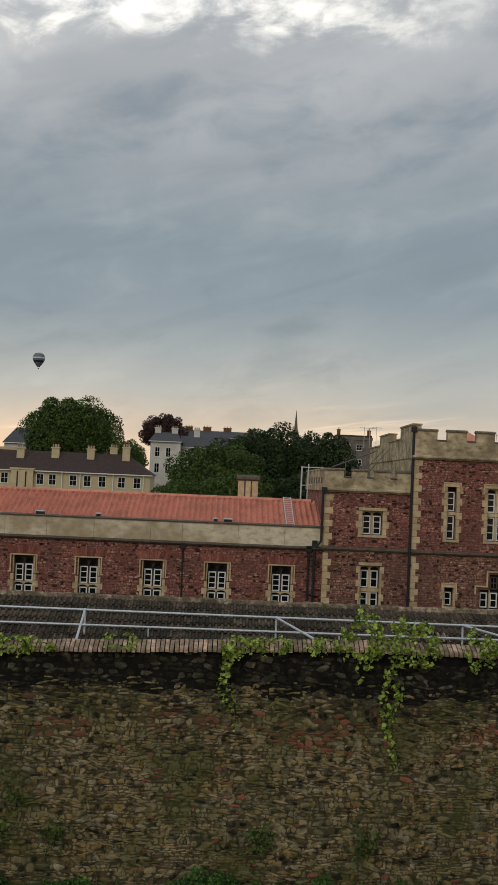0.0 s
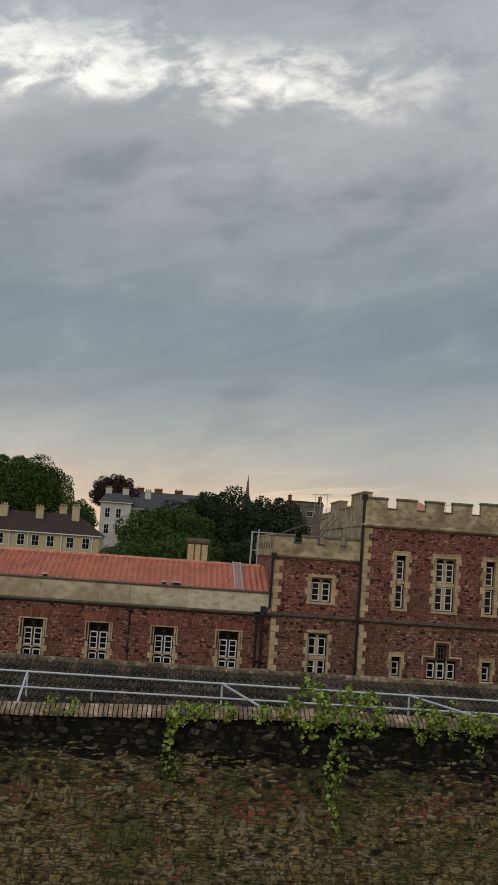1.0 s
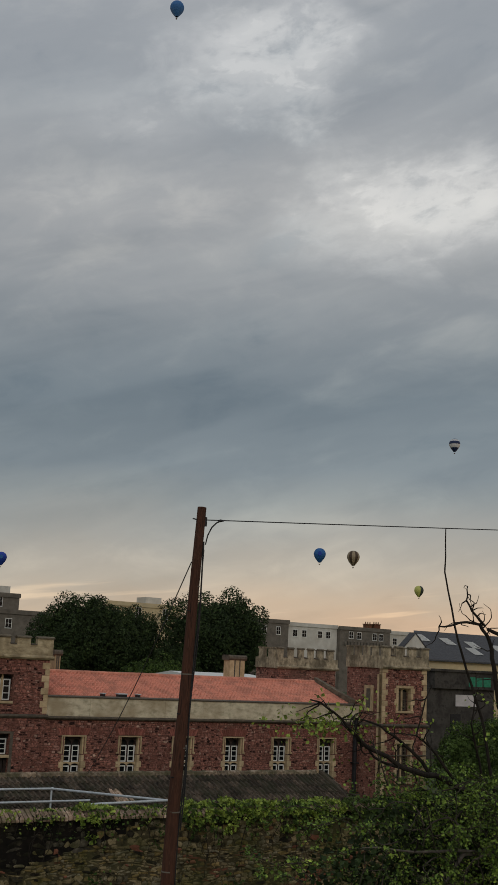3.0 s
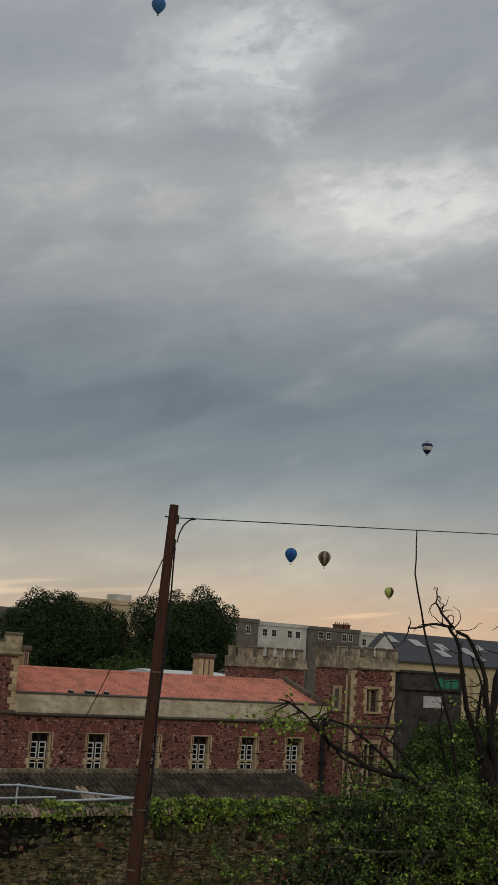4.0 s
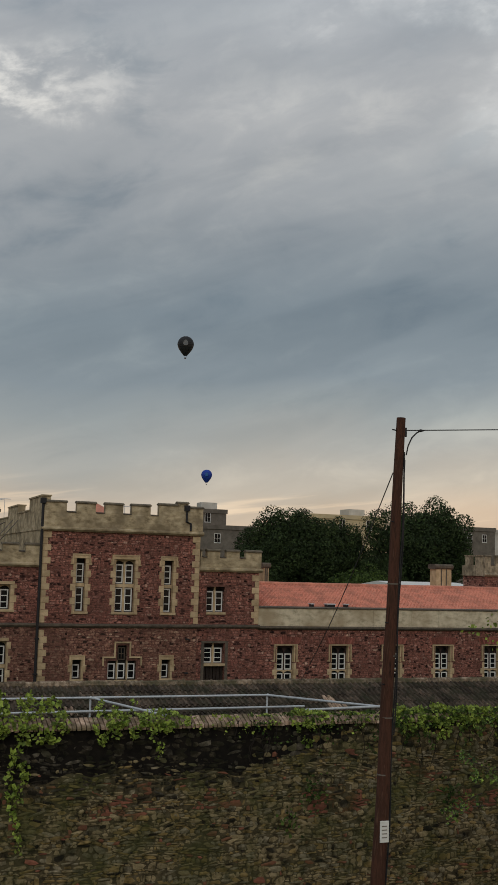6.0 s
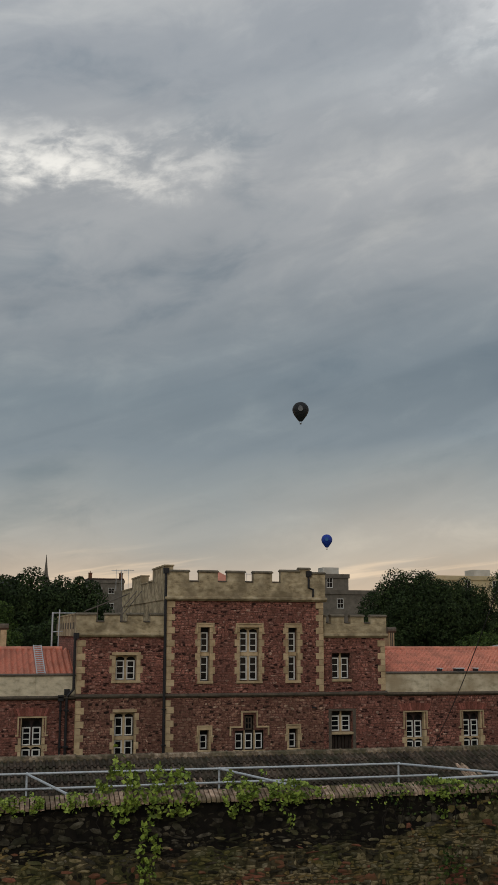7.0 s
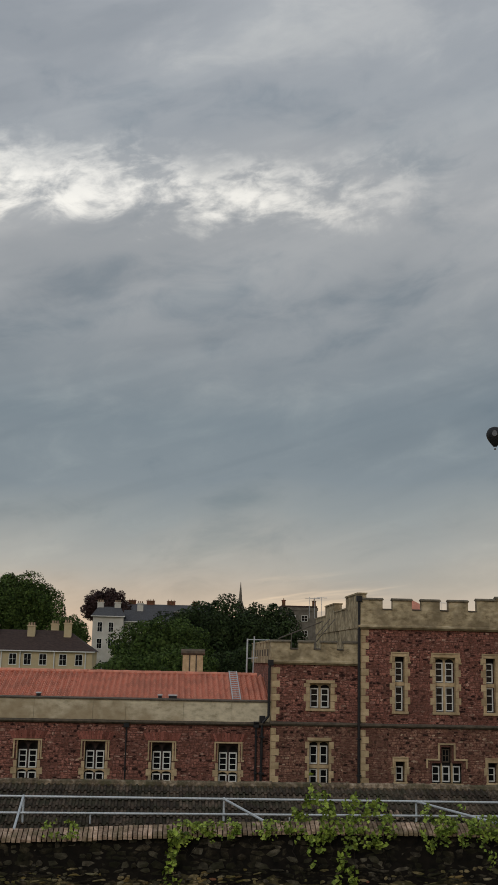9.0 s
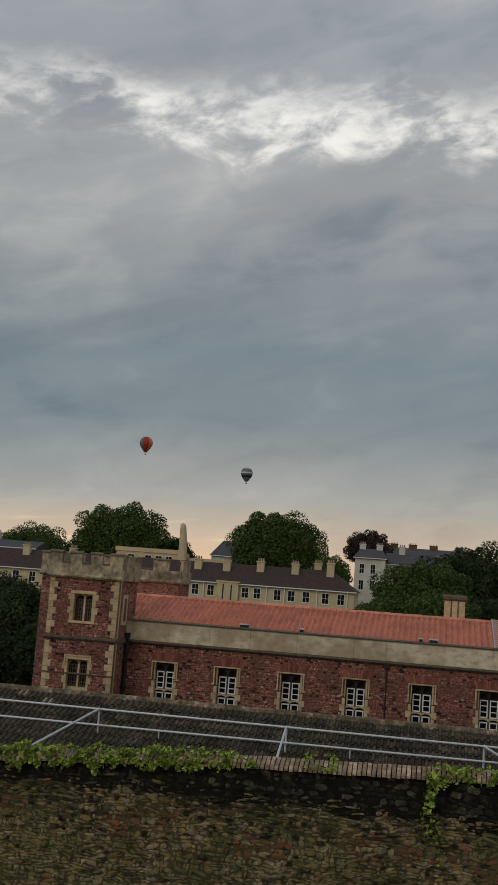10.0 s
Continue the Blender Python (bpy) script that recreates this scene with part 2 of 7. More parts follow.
    pit.inputs["Scale"].default_value, pit.inputs["Detail"].default_value = 5.2, 2
    mp = n.new("ShaderNodeMapping")
    mp.inputs["Scale"].default_value = (1, 1, 2.0)
    l.new(geo.outputs["Position"], mp.inputs[0])
    l.new(mp.outputs[0], pit.inputs["Vector"])
    pr = n.new("ShaderNodeValToRGB")
    pr.color_ramp.elements[0].position, pr.color_ramp.elements[1].position = 0.60, 0.66
    pr.color_ramp.elements[0].color, pr.color_ramp.elements[1].color = (1, 1, 1, 1), (0.32, 0.32, 0.32, 1)
    l.new(pit.outputs["Fac"], pr.inputs[0])
    pm = n.new("ShaderNodeMix")
    pm.data_type, pm.blend_type = "RGBA", "MULTIPLY"
    pm.inputs[0].default_value = 1.0
    l.new(jm.outputs[2], pm.inputs[6])
    l.new(pr.outputs[0], pm.inputs[7])
    st = n.new("ShaderNodeTexNoise")
    st.inputs["Scale"].default_value, st.inputs["Detail"].default_value = 0.45, 4
    l.new(geo.outputs["Position"], st.inputs["Vector"])
    sr = n.new("ShaderNodeValToRGB")
    sr.color_ramp.elements[0].position, sr.color_ramp.elements[1].position = 0.48, 0.7
    sr.color_ramp.elements[1].color = (0.7, 0.7, 0.7, 1)
    l.new(st.outputs["Fac"], sr.inputs[0])
    sm = n.new("ShaderNodeMix")
    sm.data_type = "RGBA"
    l.new(sr.outputs[0], sm.inputs[0])
    l.new(pm.outputs[2], sm.inputs[6])
    sm.inputs[7].default_value = (*soft_stain, 1)
    l.new(sm.outputs[2], bsdf.inputs["Base Color"])
    b = n.new("ShaderNodeBump")
    b.inputs["Strength"].default_value, b.inputs["Distance"].default_value = bump, 0.03
    l.new(blend.outputs[2], b.inputs["Height"])
    l.new(b.outputs[0], bsdf.inputs["Normal"])
    return m


RUBBLE = masonry("red_rubble_masonry", [(0.035, 0.02, 0.018), (0.20, 0.086, 0.066), (0.34, 0.152, 0.114), (0.26, 0.112, 0.086), (0.50, 0.285, 0.215)], (0.13, 0.08, 0.064), 0.30, 0.135, bump=1.0)
BUFF = masonry("buff_rubble_masonry", [(0.04, 0.028, 0.022), (0.19, 0.10, 0.072), (0.31, 0.185, 0.13), (0.24, 0.13, 0.093), (0.44, 0.31, 0.225)], (0.14, 0.10, 0.077), 0.30, 0.135, bump=1.0, soft_stain=(0.13, 0.08, 0.058))
CREAM = material("weathered_limestone", [(0.20, 0.155, 0.09), (0.46, 0.375, 0.235), (0.61, 0.515, 0.35)], 2.4, 0.9, 0.3, (1, 1, 1.6), (0.16, 0.125, 0.075), 1.1)
CREAM_OLD = material("grimy_limestone", [(0.14, 0.115, 0.078), (0.40, 0.335, 0.23), (0.57, 0.49, 0.345)], 3.0, 0.92, 0.4, (1.6, 1.6, 1), (0.09, 0.075, 0.05), 1.3)
QUOIN = material("cream_dressed_stone", [(0.36, 0.26, 0.145), (0.60, 0.465, 0.29)], 3.0, 0.9, 0.2, vary=0.18)
RENDERED = material("stained_cream_render", [(0.34, 0.29, 0.195), (0.61, 0.535, 0.385), (0.74, 0.66, 0.49)], 2.4, 0.9, 0.2, (0.9, 1, 1.5), (0.33, 0.25, 0.15), 0.7)
CAPPING = material("grimy_cap_stone", [(0.075, 0.063, 0.046), (0.22, 0.185, 0.13)], 4, 0.92, 0.4)
STRING = material("dark_weathered_stone", [(0.07, 0.06, 0.05), (0.17, 0.14, 0.105)], 4, 0.92, 0.3)
PANTILE = material("orange_red_clay_tile", [(0.45, 0.158, 0.10), (0.71, 0.305, 0.212), (0.58, 0.228, 0.15)], 4, 0.8, 0.15, vary=0.12, stain=(0.46, 0.20, 0.14), stain_scale=1.2)
OLD_TILE = material("old_brown_clay_tile", [(0.016, 0.013, 0.010), (0.072, 0.055, 0.040), (0.135, 0.095, 0.068)], 7, 0.92, 0.5, vary=0.5, stain=(0.042, 0.042, 0.024), stain_scale=2.2)
RIDGE_CLAY = material("mossy_ridge_clay", [(0.06, 0.046, 0.03), (0.20, 0.15, 0.10), (0.40, 0.33, 0.25)], 8, 0.92, 0.5, vary=0.4, stain=(0.07, 0.068, 0.035), stain_scale=2.5)
COPING = material("clay_coping_tile", [(0.17, 0.115, 0.08), (0.38, 0.265, 0.19), (0.56, 0.44, 0.335)], 9, 0.9, 0.5, vary=0.45, stain=(0.12, 0.10, 0.05), stain_scale=3)
STONE = material("rubble_wall_stone", [(0.032, 0.027, 0.012), (0.14, 0.110, 0.055), (0.29, 0.23, 0.13), (0.18, 0.142, 0.072)], 5, 0.95, 1.0, vary=0.25, stain=(0.075, 0.08, 0.024), stain_scale=0.8, low=0.33, high=0.66)
STONE_RED = material("red_wall_brick", [(0.13, 0.052, 0.032), (0.25, 0.10, 0.062)], 8, 0.95, 0.6, vary=0.35, stain=(0.062, 0.06, 0.02), stain_scale=1.5)
MORTAR = material("dark_earthy_mortar", [(0.008, 0.0065, 0.004), (0.07, 0.056, 0.03), (0.13, 0.105, 0.06)], 5, 0.97, 0.9, stain=(0.05, 0.054, 0.018), stain_scale=0.8)
WHITE = material("white_window_paint", [(0.68, 0.68, 0.64), (0.8, 0.8, 0.77)], 5, 0.5, 0.05)
DARK = material("black_iron_paint", [(0.012, 0.012, 0.014), (0.03, 0.03, 0.032)], 8, 0.5, 0.1)
STEEL = material("galvanised_steel", [(0.46, 0.50, 0.52), (0.64, 0.68, 0.70)], 9, 0.5, 0.1, metal=0.25)
# near-black for the sheets closing window openings; unlit rooms' darkness is in the colour
INSIDE = material("room_darkness", [(0.03, 0.028, 0.026), (0.05, 0.047, 0.043)], 2, 0.9, 0.0)
GRASS = material("rough_grass_ground", [(0.02, 0.035, 0.008), (0.05, 0.085, 0.02), (0.075, 0.11, 0.03)], 5, 0.95, 0.6, stain=(0.06, 0.05, 0.03), stain_scale=0.25)
LEAF = material("ivy_leaf", [(0.06, 0.115, 0.014), (0.34, 0.42, 0.075)], 5, 0.55, 0.1, vary=0.6)
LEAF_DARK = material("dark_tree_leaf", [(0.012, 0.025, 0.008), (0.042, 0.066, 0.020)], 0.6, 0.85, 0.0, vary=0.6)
LEAF_MID = material("green_tree_leaf", [(0.022, 0.046, 0.009), (0.085, 0.13, 0.028)], 0.9, 0.85, 0.0, vary=0.6)
LEAF_COPPER = material("copper_tree_leaf", [(0.025, 0.012, 0.012), (0.055, 0.028, 0.024)], 0.7, 0.6, 0.1, vary=0.4)
BARK = material("dark_bark", [(0.008, 0.0065, 0.005), (0.036, 0.029, 0.023)], 9, 0.95, 0.7, (1, 1, 0.3))
POLE_WOOD = material("creosoted_pole_timber", [(0.018, 0.010, 0.008), (0.085, 0.036, 0.022), (0.05, 0.022, 0.014), (0.12, 0.06, 0.038)], 9, 0.9, 0.7, (1.6, 1.6, 0.22))
SLATE = material("grey_roof_slate", [(0.044, 0.045, 0.050), (0.096, 0.097, 0.104)], 3, 0.75, 0.2, (1, 1, 3))
BROWN_ROOF = material("dark_brown_tile_roof", [(0.035, 0.024, 0.022), (0.075, 0.05, 0.042)], 2, 0.9, 0.3, (1, 1, 3))
BATH = material("honey_limestone_wall", [(0.50, 0.39, 0.22), (0.65, 0.54, 0.34)], 1.2, 0.9, 0.1, stain=(0.48, 0.40, 0.26), stain_scale=0.3)
STUCCO = material("pale_stucco", [(0.52, 0.50, 0.45), (0.68, 0.66, 0.60)], 0.8, 0.9, 0.05, stain=(0.46, 0.43, 0.37), stain_scale=0.25)
GREY_WALL = material("grey_rendered_wall", [(0.105, 0.092, 0.076), (0.20, 0.178, 0.148)], 0.8, 0.9, 0.1)

def tone_stone(name, tones, soil):
    """Facing stones: each stone has its own tone, with grain and large soiled patches over them."""
    m = bpy.data.materials.new(name)
    m.use_nodes = True
    n, l = m.node_tree.nodes, m.node_tree.links
    bsdf = n["Principled BSDF"]
    bsdf.inputs["Roughness"].default_value, bsdf.inputs["Specular IOR Level"].default_value = 0.93, 0.2
    geo = n.new("ShaderNodeNewGeometry")
    ramp = n.new("ShaderNodeValToRGB")
    el = ramp.color_ramp.elements
    while len(el) < len(tones):
        el.new(0.5)
    for e, (p, c) in zip(el, tones):
        e.position, e.color = p, (*c, 1)
    l.new(geo.outputs["Random Per Island"], ramp.inputs[0])
    col = ramp.outputs[0]
    for scale_, lo, hi, dark, pale in ((9.0, 0.32, 0.68, 0.55, 1.4), (1.1, 0.38, 0.62, 0.72, 1.12)):
        t = n.new("ShaderNodeTexNoise")
        t.inputs["Scale"].default_value, t.inputs["Detail"].default_value = scale_, 5
        l.new(geo.outputs["Position"], t.inputs["Vector"])
        k = n.new("ShaderNodeMapRange")
        for i, v in enumerate((lo, hi, dark, pale), 1):
            k.inputs[i].default_value = v
        l.new(t.outputs["Fac"], k.inputs[0])
        mul = n.new("ShaderNodeVectorMath")
        mul.operation = "SCALE"
        l.new(col, mul.inputs[0])
        l.new(k.outputs[0], mul.inputs[3])
        col = mul.outputs[0]
    st = n.new("ShaderNodeTexNoise")
    st.inputs["Scale"].default_value, st.inputs["Detail"].default_value = 0.5, 4
    l.new(geo.outputs["Position"], st.inputs["Vector"])
    sr = n.new("ShaderNodeMapRange")
    for i, v in enumerate((0.52, 0.72, 0.0, 0.6), 1):
        sr.inputs[i].default_value = v
    l.new(st.outputs["Fac"], sr.inputs[0])
    sm = n.new("ShaderNodeMix")
    sm.data_type = "RGBA"
    l.new(sr.outputs[0], sm.inputs[0])
    l.new(col, sm.inputs[6])
    sm.inputs[7].default_value = (*soil, 1)
    l.new(sm.outputs[2], bsdf.inputs["Base Color"])
    b = n.new("ShaderNodeBump")
    b.inputs["Strength"].default_value, b.inputs["Distance"].default_value = 0.8, 0.02
    l.new(t.outputs["Fac"], b.inputs["Height"])
    l.new(b.outputs[0], bsdf.inputs["Normal"])
    return m


RED_STONE = tone_stone("red_facing_stone", [(0.0, (0.022, 0.012, 0.011)), (0.10, (0.06, 0.027, 0.022)), (0.14, (0.225, 0.09, 0.068)), (0.45, (0.31, 0.13, 0.097)), (0.65, (0.375, 0.168, 0.126)), (0.8, (0.26, 0.112, 0.088)), (0.95, (0.40, 0.21, 0.165)), (1.0, (0.50, 0.33, 0.25))], (0.13, 0.058, 0.046))
BUFF_STONE = tone_stone("brown_facing_stone", [(0.0, (0.03, 0.02, 0.016)), (0.10, (0.06, 0.034, 0.025)), (0.14, (0.19, 0.092, 0.066)), (0.45, (0.27, 0.138, 0.096)), (0.65, (0.33, 0.185, 0.13)), (0.8, (0.24, 0.122, 0.09)), (0.95, (0.35, 0.22, 0.155)), (1.0, (0.47, 0.34, 0.24))], (0.13, 0.075, 0.053))
JOINT = material("dark_red_lime_joint", [(0.05, 0.025, 0.02), (0.24, 0.11, 0.085)], 7, 0.95, 0.4)
ARCH_BRICK = material("rubbed_red_arch_brick", [(0.19, 0.066, 0.05), (0.31, 0.115, 0.086)], 8, 0.9, 0.3, vary=0.4)

BLACK_TIMBER = material("blackened_timber", [(0.012, 0.009, 0.008), (0.05, 0.036, 0.028)], 7, 0.9, 0.3, (3, 3, 0.5))
LEADED = material("dull_brown_leading", [(0.07, 0.055, 0.04), (0.13, 0.10, 0.075)], 6, 0.8, 0.1)


def glass_material():
    m = bpy.data.materials.new("dark_window_glass")
    m.use_nodes = True
    b = m.node_tree.nodes["Principled BSDF"]
    b.inputs["Base Color"].default_value = (0.008, 0.009, 0.010, 1)
    b.inputs["Roughness"].default_value = 0.12
    b.inputs["Specular IOR Level"].default_value = 0.18
    return m


GLASS = glass_material()


# ---- building helpers ----
def thing(name, at, label, category, group="", kind=""):
    ob = new(name)
    ob.empty_display_size = 0.3
    ob.matrix_world = Matrix.Translation(at)
    return tagged(ob, label, category, group, kind)


def mesh_of(bm, name, material_=None):
    bm.normal_update()
    me = bpy.data.meshes.new(name)
    bm.to_mesh(me)
    bm.free()
    if material_:
        me.materials.append(material_)
    return me


def part(name, bm, material_, parent, label=""):
    ob = new(name, mesh_of(bm, name, material_))
    hold(ob, parent)
    return tagged(ob, label) if label else ob


def hold(ob, parent):
    """Parents ob, whose mesh is in world metres."""
    ob.parent = parent
    root = parent
    while root.parent:
        root = root.parent
    if parent is root:
        ob.matrix_parent_inverse = Matrix.Translation(-root.matrix_basis.translation)


def solid(name, bm, material_, label, category, kind="", group=""):
    return tagged(new(name, mesh_of(bm, name, material_)), label, category, group, kind)


def box(bm, x0, y0, z0, x1, y1, z1):
    v = [bm.verts.new(p) for p in ((x0, y0, z0), (x1, y0, z0), (x1, y1, z0), (x0, y1, z0), (x0, y0, z1), (x1, y0, z1), (x1, y1, z1), (x0, y1, z1))]
    for f in ((0, 3, 2, 1), (4, 5, 6, 7), (0, 1, 5, 4), (1, 2, 6, 5), (2, 3, 7, 6), (3, 0, 4, 7)):
        bm.faces.new([v[i] for i in f])
    return v


def boxes(*rows):
    bm = bmesh.new()
    for r in rows:
        box(bm, *r)
    return bm


def soft_box(bm, x0, y0, z0, x1, y1, z1, e=0.02):
    """A box with its edges towards -y chamfered."""
    a = [bm.verts.new(p) for p in ((x0, y1, z0), (x1, y1, z0), (x1, y1, z1), (x0, y1, z1))]
    b = [bm.verts.new(p) for p in ((x0, y0 + e, z0), (x1, y0 + e, z0), (x1, y0 + e, z1), (x0, y0 + e, z1))]
    c = [bm.verts.new(p) for p in ((x0 + e, y0, z0 + e), (x1 - e, y0, z0 + e), (x1 - e, y0, z1 - e), (x0 + e, y0, z1 - e))]
    bm.faces.new(c)
    for i in range(4):
        j = (i + 1) % 4
        bm.faces.new((b[i], b[j], c[j], c[i]))
        bm.faces.new((a[i], a[j], b[j], b[i]))
    bm.faces.new(a[::-1])


def extrude_x(bm, profile, x0, x1):
    """A bar along x with a profile of (y, z) points."""
    a = [bm.verts.new((x0, y, z)) for y, z in profile]
    b = [bm.verts.new((x1, y, z)) for y, z in profile]
    k = len(profile)
    for i in range(k):
        bm.faces.new((a[i], a[(i + 1) % k], b[(i + 1) % k], b[i]))
    bm.faces.new(a[::-1])
    bm.faces.new(b)


def extrude_y(bm, profile, y0, y1):
    a = [bm.verts.new((x, y0, z)) for x, z in profile]
    b = [bm.verts.new((x, y1, z)) for x, z in profile]
    k = len(profile)
    for i in range(k):
        bm.faces.new((a[i], a[(i + 1) % k], b[(i + 1) % k], b[i]))
    bm.faces.new(a[::-1])
    bm.faces.new(b)


def tube(bm, points, radii, sides=7, caps=True):
    """A round tapering tube along a line of points."""
    pts = [Vector(p) for p in points]
    rings = []
    side = None
    for i, p in enumerate(pts):
        d = (pts[min(i + 1, len(pts) - 1)] - pts[max(i - 1, 0)]).normalized()
        if side is None:
            side = d.cross(Vector((0, 0, 1)) if abs(d.z) < 0.9 else Vector((0, 1, 0))).normalized()
        side = (side - d * side.dot(d)).normalized()
        up = d.cross(side)
        r = radii[i] if isinstance(radii, (list, tuple)) else radii
        rings.append([bm.verts.new(p + r * (math.cos(2 * math.pi * k / sides) * side + math.sin(2 * math.pi * k / sides) * up)) for k in range(sides)])
    for a, b in zip(rings, rings[1:]):
        for k in range(sides):
            bm.faces.new((a[k], a[(k + 1) % sides], b[(k + 1) % sides], b[k]))
    if caps:
        bm.faces.new(rings[0][::-1])
        bm.faces.new(rings[-1])


def pierced(bm, x0, x1, z0, z1, y0, y1, holes):
    """A wall slab along x with rectangular holes (x0, x1, z0, z1) through it."""
    xs = sorted({x0, x1, *[h[0] for h in holes], *[h[1] for h in holes]})
    zs = sorted({z0, z1, *[h[2] for h in holes], *[h[3] for h in holes]})
    xs, zs = [x for x in xs if x0 <= x <= x1], [z for z in zs if z0 <= z <= z1]
    for a, b in zip(xs, xs[1:]):
        start = None
        for c, d in list(zip(zs, zs[1:])) + [(None, None)]:
            open_ = c is None or any(h[0] < (a + b) / 2 < h[1] and h[2] < (c + d) / 2 < h[3] for h in holes)
            if not open_ and start is None:
                start = c
            if open_ and start is not None:
                box(bm, a, y0, start, b, y1, c if c is not None else zs[-1])
                start = None


def rough_blocks(cells, y, rng, n_=6):
    """Many rough stones as one mesh; cells are (x0, x1, z0, z1, how far it stands out)."""
    verts, faces = [], []
    for x0, x1, z0, z1, out in cells:
        cx, cz, w, h = (x0 + x1) / 2, (z0 + z1) / 2, (x1 - x0) / 2, (z1 - z0) / 2
        k0, tilt = len(verts), rng.gauss(0, 0.09)
        rim = []
        for k in range(n_):
            a = 2 * math.pi * (k + 0.5 + rng.uniform(-0.3, 0.3)) / n_
            c, s = math.cos(a), math.sin(a)
            q = (abs(c) ** 5 + abs(s) ** 5) ** -0.2 * rng.uniform(0.82, 1.1)
            dx, dz = w * c * q, h * s * q
            dx, dz = dx - dz * tilt, dz + dx * tilt
            verts.append((cx + dx, y + 0.01, cz + dz))
            f = rng.uniform(0.8, 0.95)
            rim.append((cx + dx * f, y - out * rng.uniform(0.55, 1.0), cz + dz * f))
        verts.extend(rim)
        verts.append((cx + w * rng.uniform(-0.3, 0.3), y - out * rng.uniform(0.9, 1.3), cz + h * rng.uniform(-0.3, 0.3)))
        for i in range(n_):
            q = (i + 1) % n_
            faces.append((k0 + i, k0 + q, k0 + n_ + q, k0 + n_ + i))
            faces.append((k0 + n_ + i, k0 + n_ + q, k0 + 2 * n_))
    me = bpy.data.meshes.new("stones")
    me.from_pydata(verts, [], faces)
    me.update()
    return me


def facing(parent, x0, x1, z0, z1, y, holes, seed, mat_=None):
    """Squared rubble facing over a dark bed of joints; the courses break every metre or two."""
    r = random.Random(seed)
    bm = bmesh.new()
    pierced(bm, x0 + 0.01, x1 - 0.01, z0, z1, y - 0.004, y + 0.002, holes)
    part("joint_bed", bm, JOINT, parent)
    cells, left = [], x0
    while left < x1 - 0.05:
        right = min(x1, left + r.uniform(0.5, 1.9))
        if x1 - right < 0.4:
            right = x1
        z = z0 + r.uniform(-0.08, 0.0)
        while z < z1 - 0.03:
            h = r.uniform(0.06, 0.12) if r.random() < 0.7 else r.uniform(0.12, 0.18)
            x = left + r.uniform(-0.1, 0.08)
            while x < right - 0.06:
                w = r.uniform(0.08, 0.18) if r.random() < 0.5 else r.uniform(0.16, 0.34)
                b = min(x + w, x1)
                a, lo, hi = max(x, x0), max(z, z0), min(z + h + r.uniform(-0.03, 0.03), z1)
                cx, cz = (a + b) / 2, (lo + hi) / 2
                if b - a > 0.05 and hi - lo > 0.03 and not any(q[0] - 0.12 < cx < q[1] + 0.12 and q[2] - 0.1 < cz < q[3] + 0.14 for q in holes):
                    cells.append((a + 0.004, b - 0.004, lo + 0.004, hi - 0.004, r.uniform(0.008, 0.026)))
                x += w
            z += h
        left = right
    ob = new("stone_facing", rough_blocks(cells, y - 0.004, r))
    ob.data.materials.append(mat_ or RED_STONE)
    hold(ob, parent)
    tagged(ob, kind="stuff")


# ---- ground ----
bm = bmesh.new()
N = 60
grid = {}
for i in range(N + 1):
    for j in range(N + 1):
        u, w = (i / N * 2 - 1), j / N
        x, y = 1600 * u * abs(u) ** 1.4, -60 + 2600 * w ** 3.2
        rise = 0.0 if y < 95 else min(1.0, (y - 95) / 500) * 14
        if y < 46:
            rise = -0.66 + (0.12 * noise.noise((x * 0.3, y * 0.3, 0)) if y < 22 else 0)
        grid[i, j] = bm.verts.new((x, y, rise - 0.02))
for i in range(N):
    for j in range(N):
        bm.faces.new((grid[i, j], grid[i + 1, j], grid[i + 1, j + 1], grid[i, j + 1]))
solid("ground", bm, GRASS, "rough green grass and earth ground", "ground", "structure")

# ---- prison buildings ----
WALL_Y = 58.0


def string_course(parent, x0, x1, y, z, h=0.16, out=0.12, name="string_course", mat=None):
    bm = bmesh.new()
    extrude_x(bm, [(y + 0.02, z), (y - out * 0.5, z + h * 0.15), (y - out, z + h * 0.5), (y - out, z + h * 0.8), (y + 0.02, z + h)], x0, x1)
    return part(name, bm, mat or STRING, parent, "dark weathered stone string course")


def sash(parent, x0, x1, z0, z1, y, rows, cols=1, paint=None):
    """White framed light with glazing bars; the pane behind it."""
    bm = bmesh.new()
    e, bar = 0.062, 0.042
    box(bm, x0, y, z0, x0 + e, y + 0.06, z1)
    box(bm, x1 - e, y, z0, x1, y + 0.06, z1)
    box(bm, x0 + e, y, z1 - e, x1 - e, y + 0.06, z1)
    box(bm, x0 + e, y, z0, x1 - e, y + 0.06, z0 + e)
    for r in range(1, rows):
        z = z0 + (z1 - z0) * r / rows
        box(bm, x0 + e, y + 0.01, z - bar / 2, x1 - e, y + 0.05, z + bar / 2)
    for c in range(1, cols):
        x = x0 + (x1 - x0) * c / cols
        box(bm, x - bar / 2, y + 0.012, z0 + e, x + bar / 2, y + 0.048, z1 - e)
    part("sash", bm, paint or WHITE, parent, "brown leaded light" if paint else "white painted sash with glazing bars")
    part("pane", boxes((x0 + 0.02, y + 0.035, z0 + 0.02, x1 - 0.02, y + 0.042, z1 - 0.02)), GLASS, parent, "dark glass pane")


